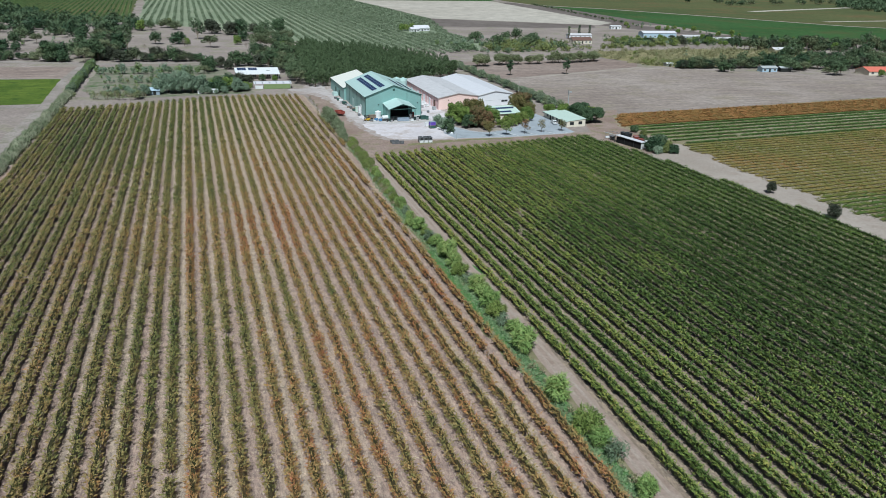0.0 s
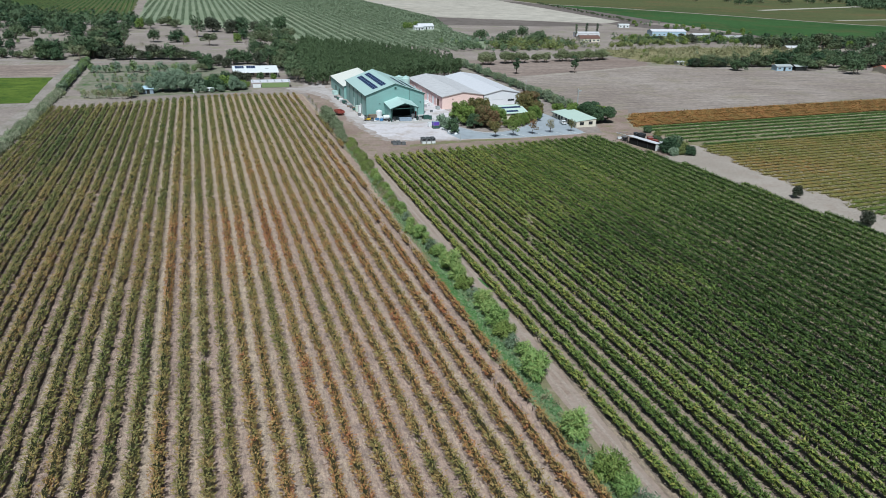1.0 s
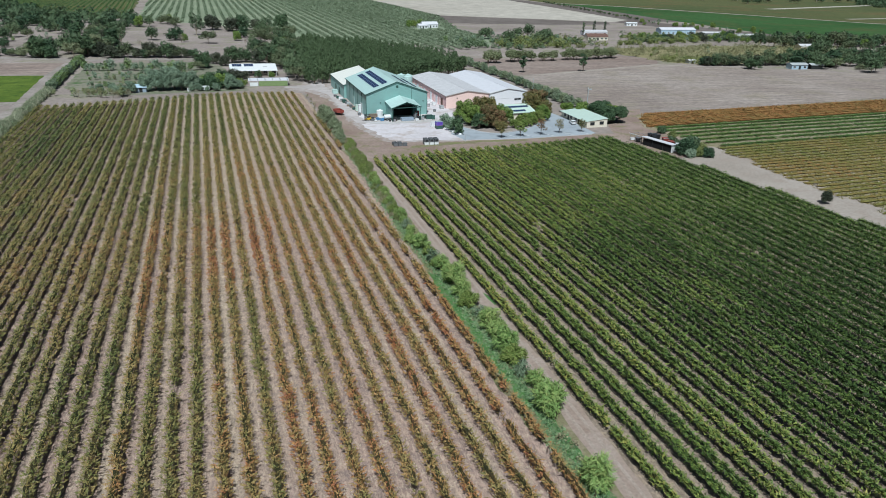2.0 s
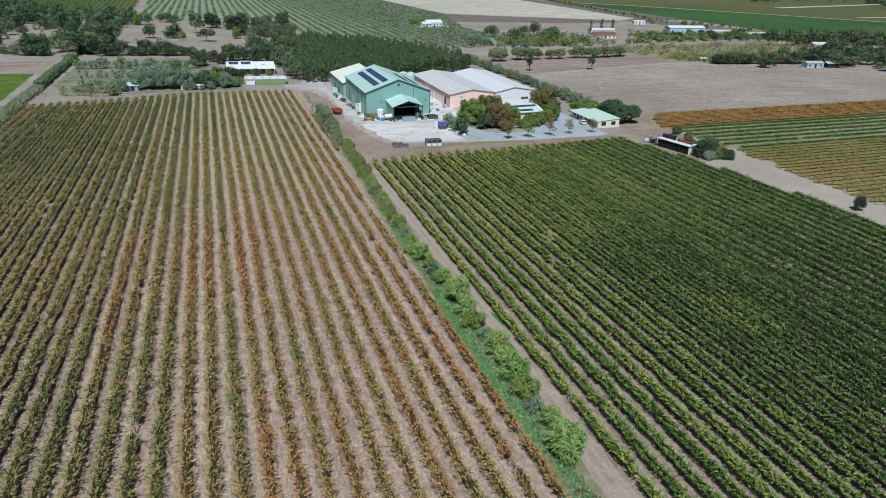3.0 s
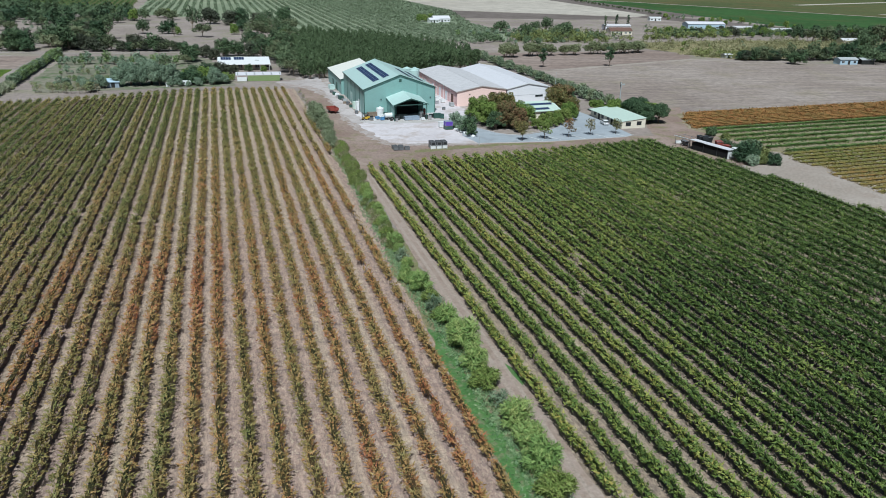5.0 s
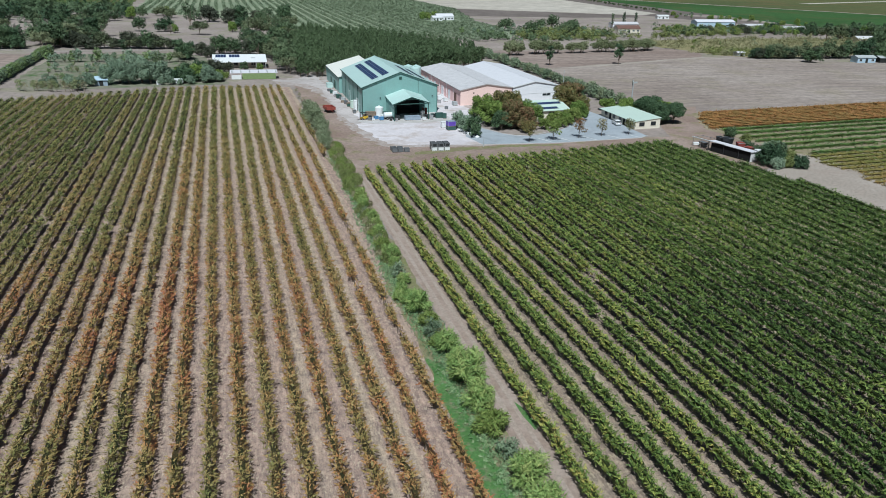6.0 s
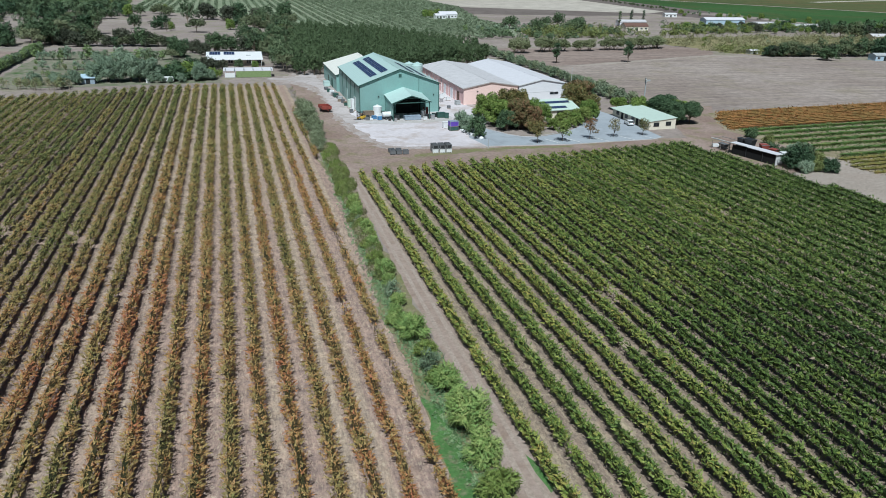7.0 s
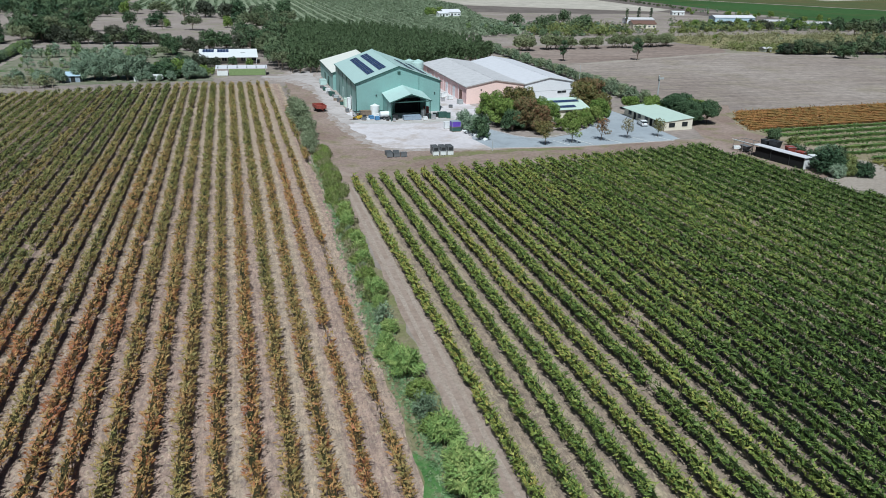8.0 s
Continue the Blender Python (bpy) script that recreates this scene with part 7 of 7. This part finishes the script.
def far_wood(name, label, mat, places, h, r, n, leaf, category="wood"):
    """Distant trees that nobody could count, crown by crown, in one mesh."""
    c = []
    for x, y, s in places:
        lumps = rng.normal(size=(6, 3)) * (0.45, 0.45, 0.3) * r * s + (x, y, h * 0.55 * s)
        d = rng.normal(size=(n, 3))
        d /= np.linalg.norm(d, axis=1)[:, None]
        c.append(np.concatenate((lumps[rng.integers(0, 6, n)] + d * r * s * 0.5, d + (0, 0, 0.4)), axis=1))
    c = np.concatenate(c)
    c[:, 2] = np.maximum(c[:, 2], 0.2)
    tagged(part(name, leaf_mesh(name, c[:, :3], np.full(len(c), leaf), M[mat], 0.8, None, 0.5, True, face=c[:, 3:], loose=0.3), None), label, category, kind="stuff")


far_wood("gum_wood", "far grey-green gum wood on the plain", "leaf_gum", scatter(FOREST, 170, 1.0, 1.6, 4.0), 9.0, 5.5, 170, 2.6)
far_wood("dark_wood", "far dark green wood on the plain", "leaf_dark", scatter(FOREST, 110, 1.0, 1.5, 4.0), 8.0, 5.0, 170, 2.4)


# hedge along the western track: silvery shrubs, then tall pale reeds beside the vines
olive_hedge = [make_tree("hedge_shrub", l, "shrub", 4.4, 2.3, 0.2, 12, 0.6, 8.0, m, group="western hedge", stems=3, trunk_r=0.07, slim=0.32, blade=True) for l, m in (("soft green shrub in a close hedge", "leaf_soft"), ("grey-green shrub in a close hedge", "leaf_silver"))]
plant(olive_hedge, line((-125.8, 360), (-120.6, 248), 46, 0.5, 0.85, 1.1))
reeds = [reed_clump("tall pale grey-green reeds beside the vineyard", 3.4, 1.9, "leaf_pampas"), reed_clump("tall dry straw-coloured reeds beside the vineyard", 3.1, 1.8, "leaf_pampas"), reed_clump("tall green reeds beside the vineyard", 3.3, 1.9, "leaf_hedge")]
plant(reeds, line((-120.4, 250), (-119.0, 205), 26, 0.7, 0.85, 1.15) + line((-118.6, 205), (-115.5, 84), 74, 0.9, 0.8, 1.15))

# trees beyond the paddock
more(darkt + gum, line((252, 296), (300, 291), 20, 1.2, 0.75, 1.0) + line((300, 291), (356, 288), 22, 1.8, 0.7, 1.1) + line((346, 300), (440, 300), 24, 4.0, 0.7, 1.1) + [(322, 270, 0.95), (334, 272, 0.8), (349.7, 266, 0.9), (344, 262, 0.6)])
more(darkt, [(273.4, 275.5, 1.0)])
more(darkt + lime[:1] + gum[:1], line((396, 396), (470, 392), 14, 4.0, 0.95, 1.6) + line((470, 392), (600, 380), 16, 6.0, 0.9, 1.3) + line((312, 284), (346, 280), 9, 2.0, 1.0, 1.35) + line((352, 276), (420, 286), 14, 4.0, 0.8, 1.25))
more(gum, [(341, 250, 1.0), (347, 253, 0.8), (352, 262, 0.9), (384, 262, 1.0), (395, 268, 1.1), (410, 280, 1.2), (402, 300, 1.1)])
more(lime, [(305, 300, 1.0), (337, 282, 1.3), (368, 240, 0.7), (330, 293, 1.2)])
more(darkt + gum, line((345, 330), (520, 318), 24, 6.0, 0.8, 1.1) + line((370, 398), (540, 384), 22, 4.0, 1.0, 1.4) + line((420, 360), (560, 350), 14, 8.0, 0.8, 1.2))
WOODLAND = [(120, 455), (168, 430), (235, 440), (300, 448), (330, 432), (345, 455), (300, 480), (255, 470), (236, 478), (160, 520), (175, 490)]
more(small + small[1:] + gum[:1] + small, clear_of(scatter(WOODLAND, 80, 0.8, 1.2, 2.6), 240, 290, 425, 520))
more(lime + darkt + small, scatter([(290, 455), (350, 430), (430, 425), (440, 445), (360, 480), (310, 490)], 50, 0.5, 0.95, 3.0))
more(small, scatter([(125, 375), (230, 372), (235, 398), (170, 412), (140, 408)], 9, 0.45, 0.8, 6.0))
plant(poplar, [(268, 505, 0.95), (284, 516, 1.05), (294, 514, 1.0)])
more(small + lime, scatter([(384, 640), (440, 500), (500, 420), (520, 420), (470, 500), (440, 690)], 40, 0.6, 1.1, 3.0))
more(gum, line((430, 690), (486, 1120), 46, 2.0, 0.3, 0.45))
more(small, line((560, 430), (700, 392), 26, 1.0, 0.5, 0.7))
more(gum, scatter([(900, 1120), (1500, 1260), (1500, 1400), (880, 1250)], 40, 0.8, 1.4, 6.0))

more(small + lime[1:] + small, scatter([(232, 330), (262, 306), (330, 310), (420, 330), (410, 395), (330, 402), (240, 392)], 20, 0.4, 0.8, 4.0))
more(small + lime, clear_of(scatter([(238, 452), (330, 446), (420, 440), (400, 480), (300, 500), (250, 470)], 60, 0.7, 1.15, 3.0), 236, 300, 420, 520))
far_wood("scrub", "low yellow-green scrub beyond the paddock trees", "leaf_wattle", clear_of(scatter([(150, 405), (218, 402), (250, 416), (334, 430), (372, 470), (292, 480), (250, 462), (208, 478), (165, 452)], 210, 0.7, 1.5, 2.5), 236, 290, 428, 520), 3.6, 2.6, 70, 1.3, "scrub")
far_wood("scrub", "low dull green scrub beyond the paddock trees", "leaf_gum", clear_of(scatter([(118, 392), (170, 392), (250, 420), (334, 434), (420, 432), (420, 460), (300, 490), (210, 486), (130, 440)], 130, 0.7, 1.5, 3.0), 236, 290, 428, 520), 3.6, 2.6, 70, 1.3, "scrub")
far_wood("far_scrub", "dull green woods at the end of the plain", "leaf_gum", scatter([(1080, 940), (1300, 1000), (1500, 1240), (1420, 1400), (1120, 1080)], 150, 1.0, 1.8, 8.0), 8.0, 6.0, 50, 4.5, "wood")
far_wood("marsh_scrub", "billowing tan and green marsh scrub behind the paddock", "leaf_marsh", scatter([(236, 314), (256, 300), (300, 304), (420, 324), (420, 395), (330, 405), (238, 395), (228, 360)], 190, 0.7, 1.4, 2.5), 2.8, 2.8, 60, 1.1, "scrub")
far_wood("willow_scrub", "yellow-green willow scrub at the edge of the paddock", "leaf_wattle", scatter([(236, 314), (262, 296), (282, 304), (262, 326), (240, 332)], 34, 0.8, 1.4, 2.2), 3.6, 2.6, 70, 1.0, "scrub")
# dry reeds
pts = np.array([(x, y, rng.uniform(0.3, 1.7)) for x, y, s in scatter([(240, 312), (256, 298), (300, 302), (420, 322), (420, 395), (330, 405), (238, 395), (230, 360)], 420, 1, 1)])
pts = np.concatenate([pts + rng.normal(size=pts.shape) * (2.6, 2.0, 0.5) for _ in range(20)])
pts[:, 2] = np.clip(pts[:, 2], 0.2, 2.4)
tagged(part("reeds", leaf_mesh("reeds", pts, np.full(len(pts), 0.95), M["leaf_marsh"], 0.2, np.tile((0.2, 0.0, 1.0), (len(pts), 1)), 0.3, True), None), "tall dry tan reeds and grass", "reeds", kind="stuff")

# grass tufts on the verge
n = 16000
y = rng.uniform(-110, 118, n)
x = np.array([shrub_line(v) for v in y]) - 0.9 + np.clip(rng.normal(0, 0.8, n), -1.9, 1.6)
g = np.stack((x, y, rng.uniform(0.05, 0.3, n)), axis=1)
tagged(part("verge_grass", leaf_mesh("verge_grass", g, np.full(n, 0.45), M["leaf_weed"]), None), "green and dry grass tufts on the verge", "grass", kind="stuff")
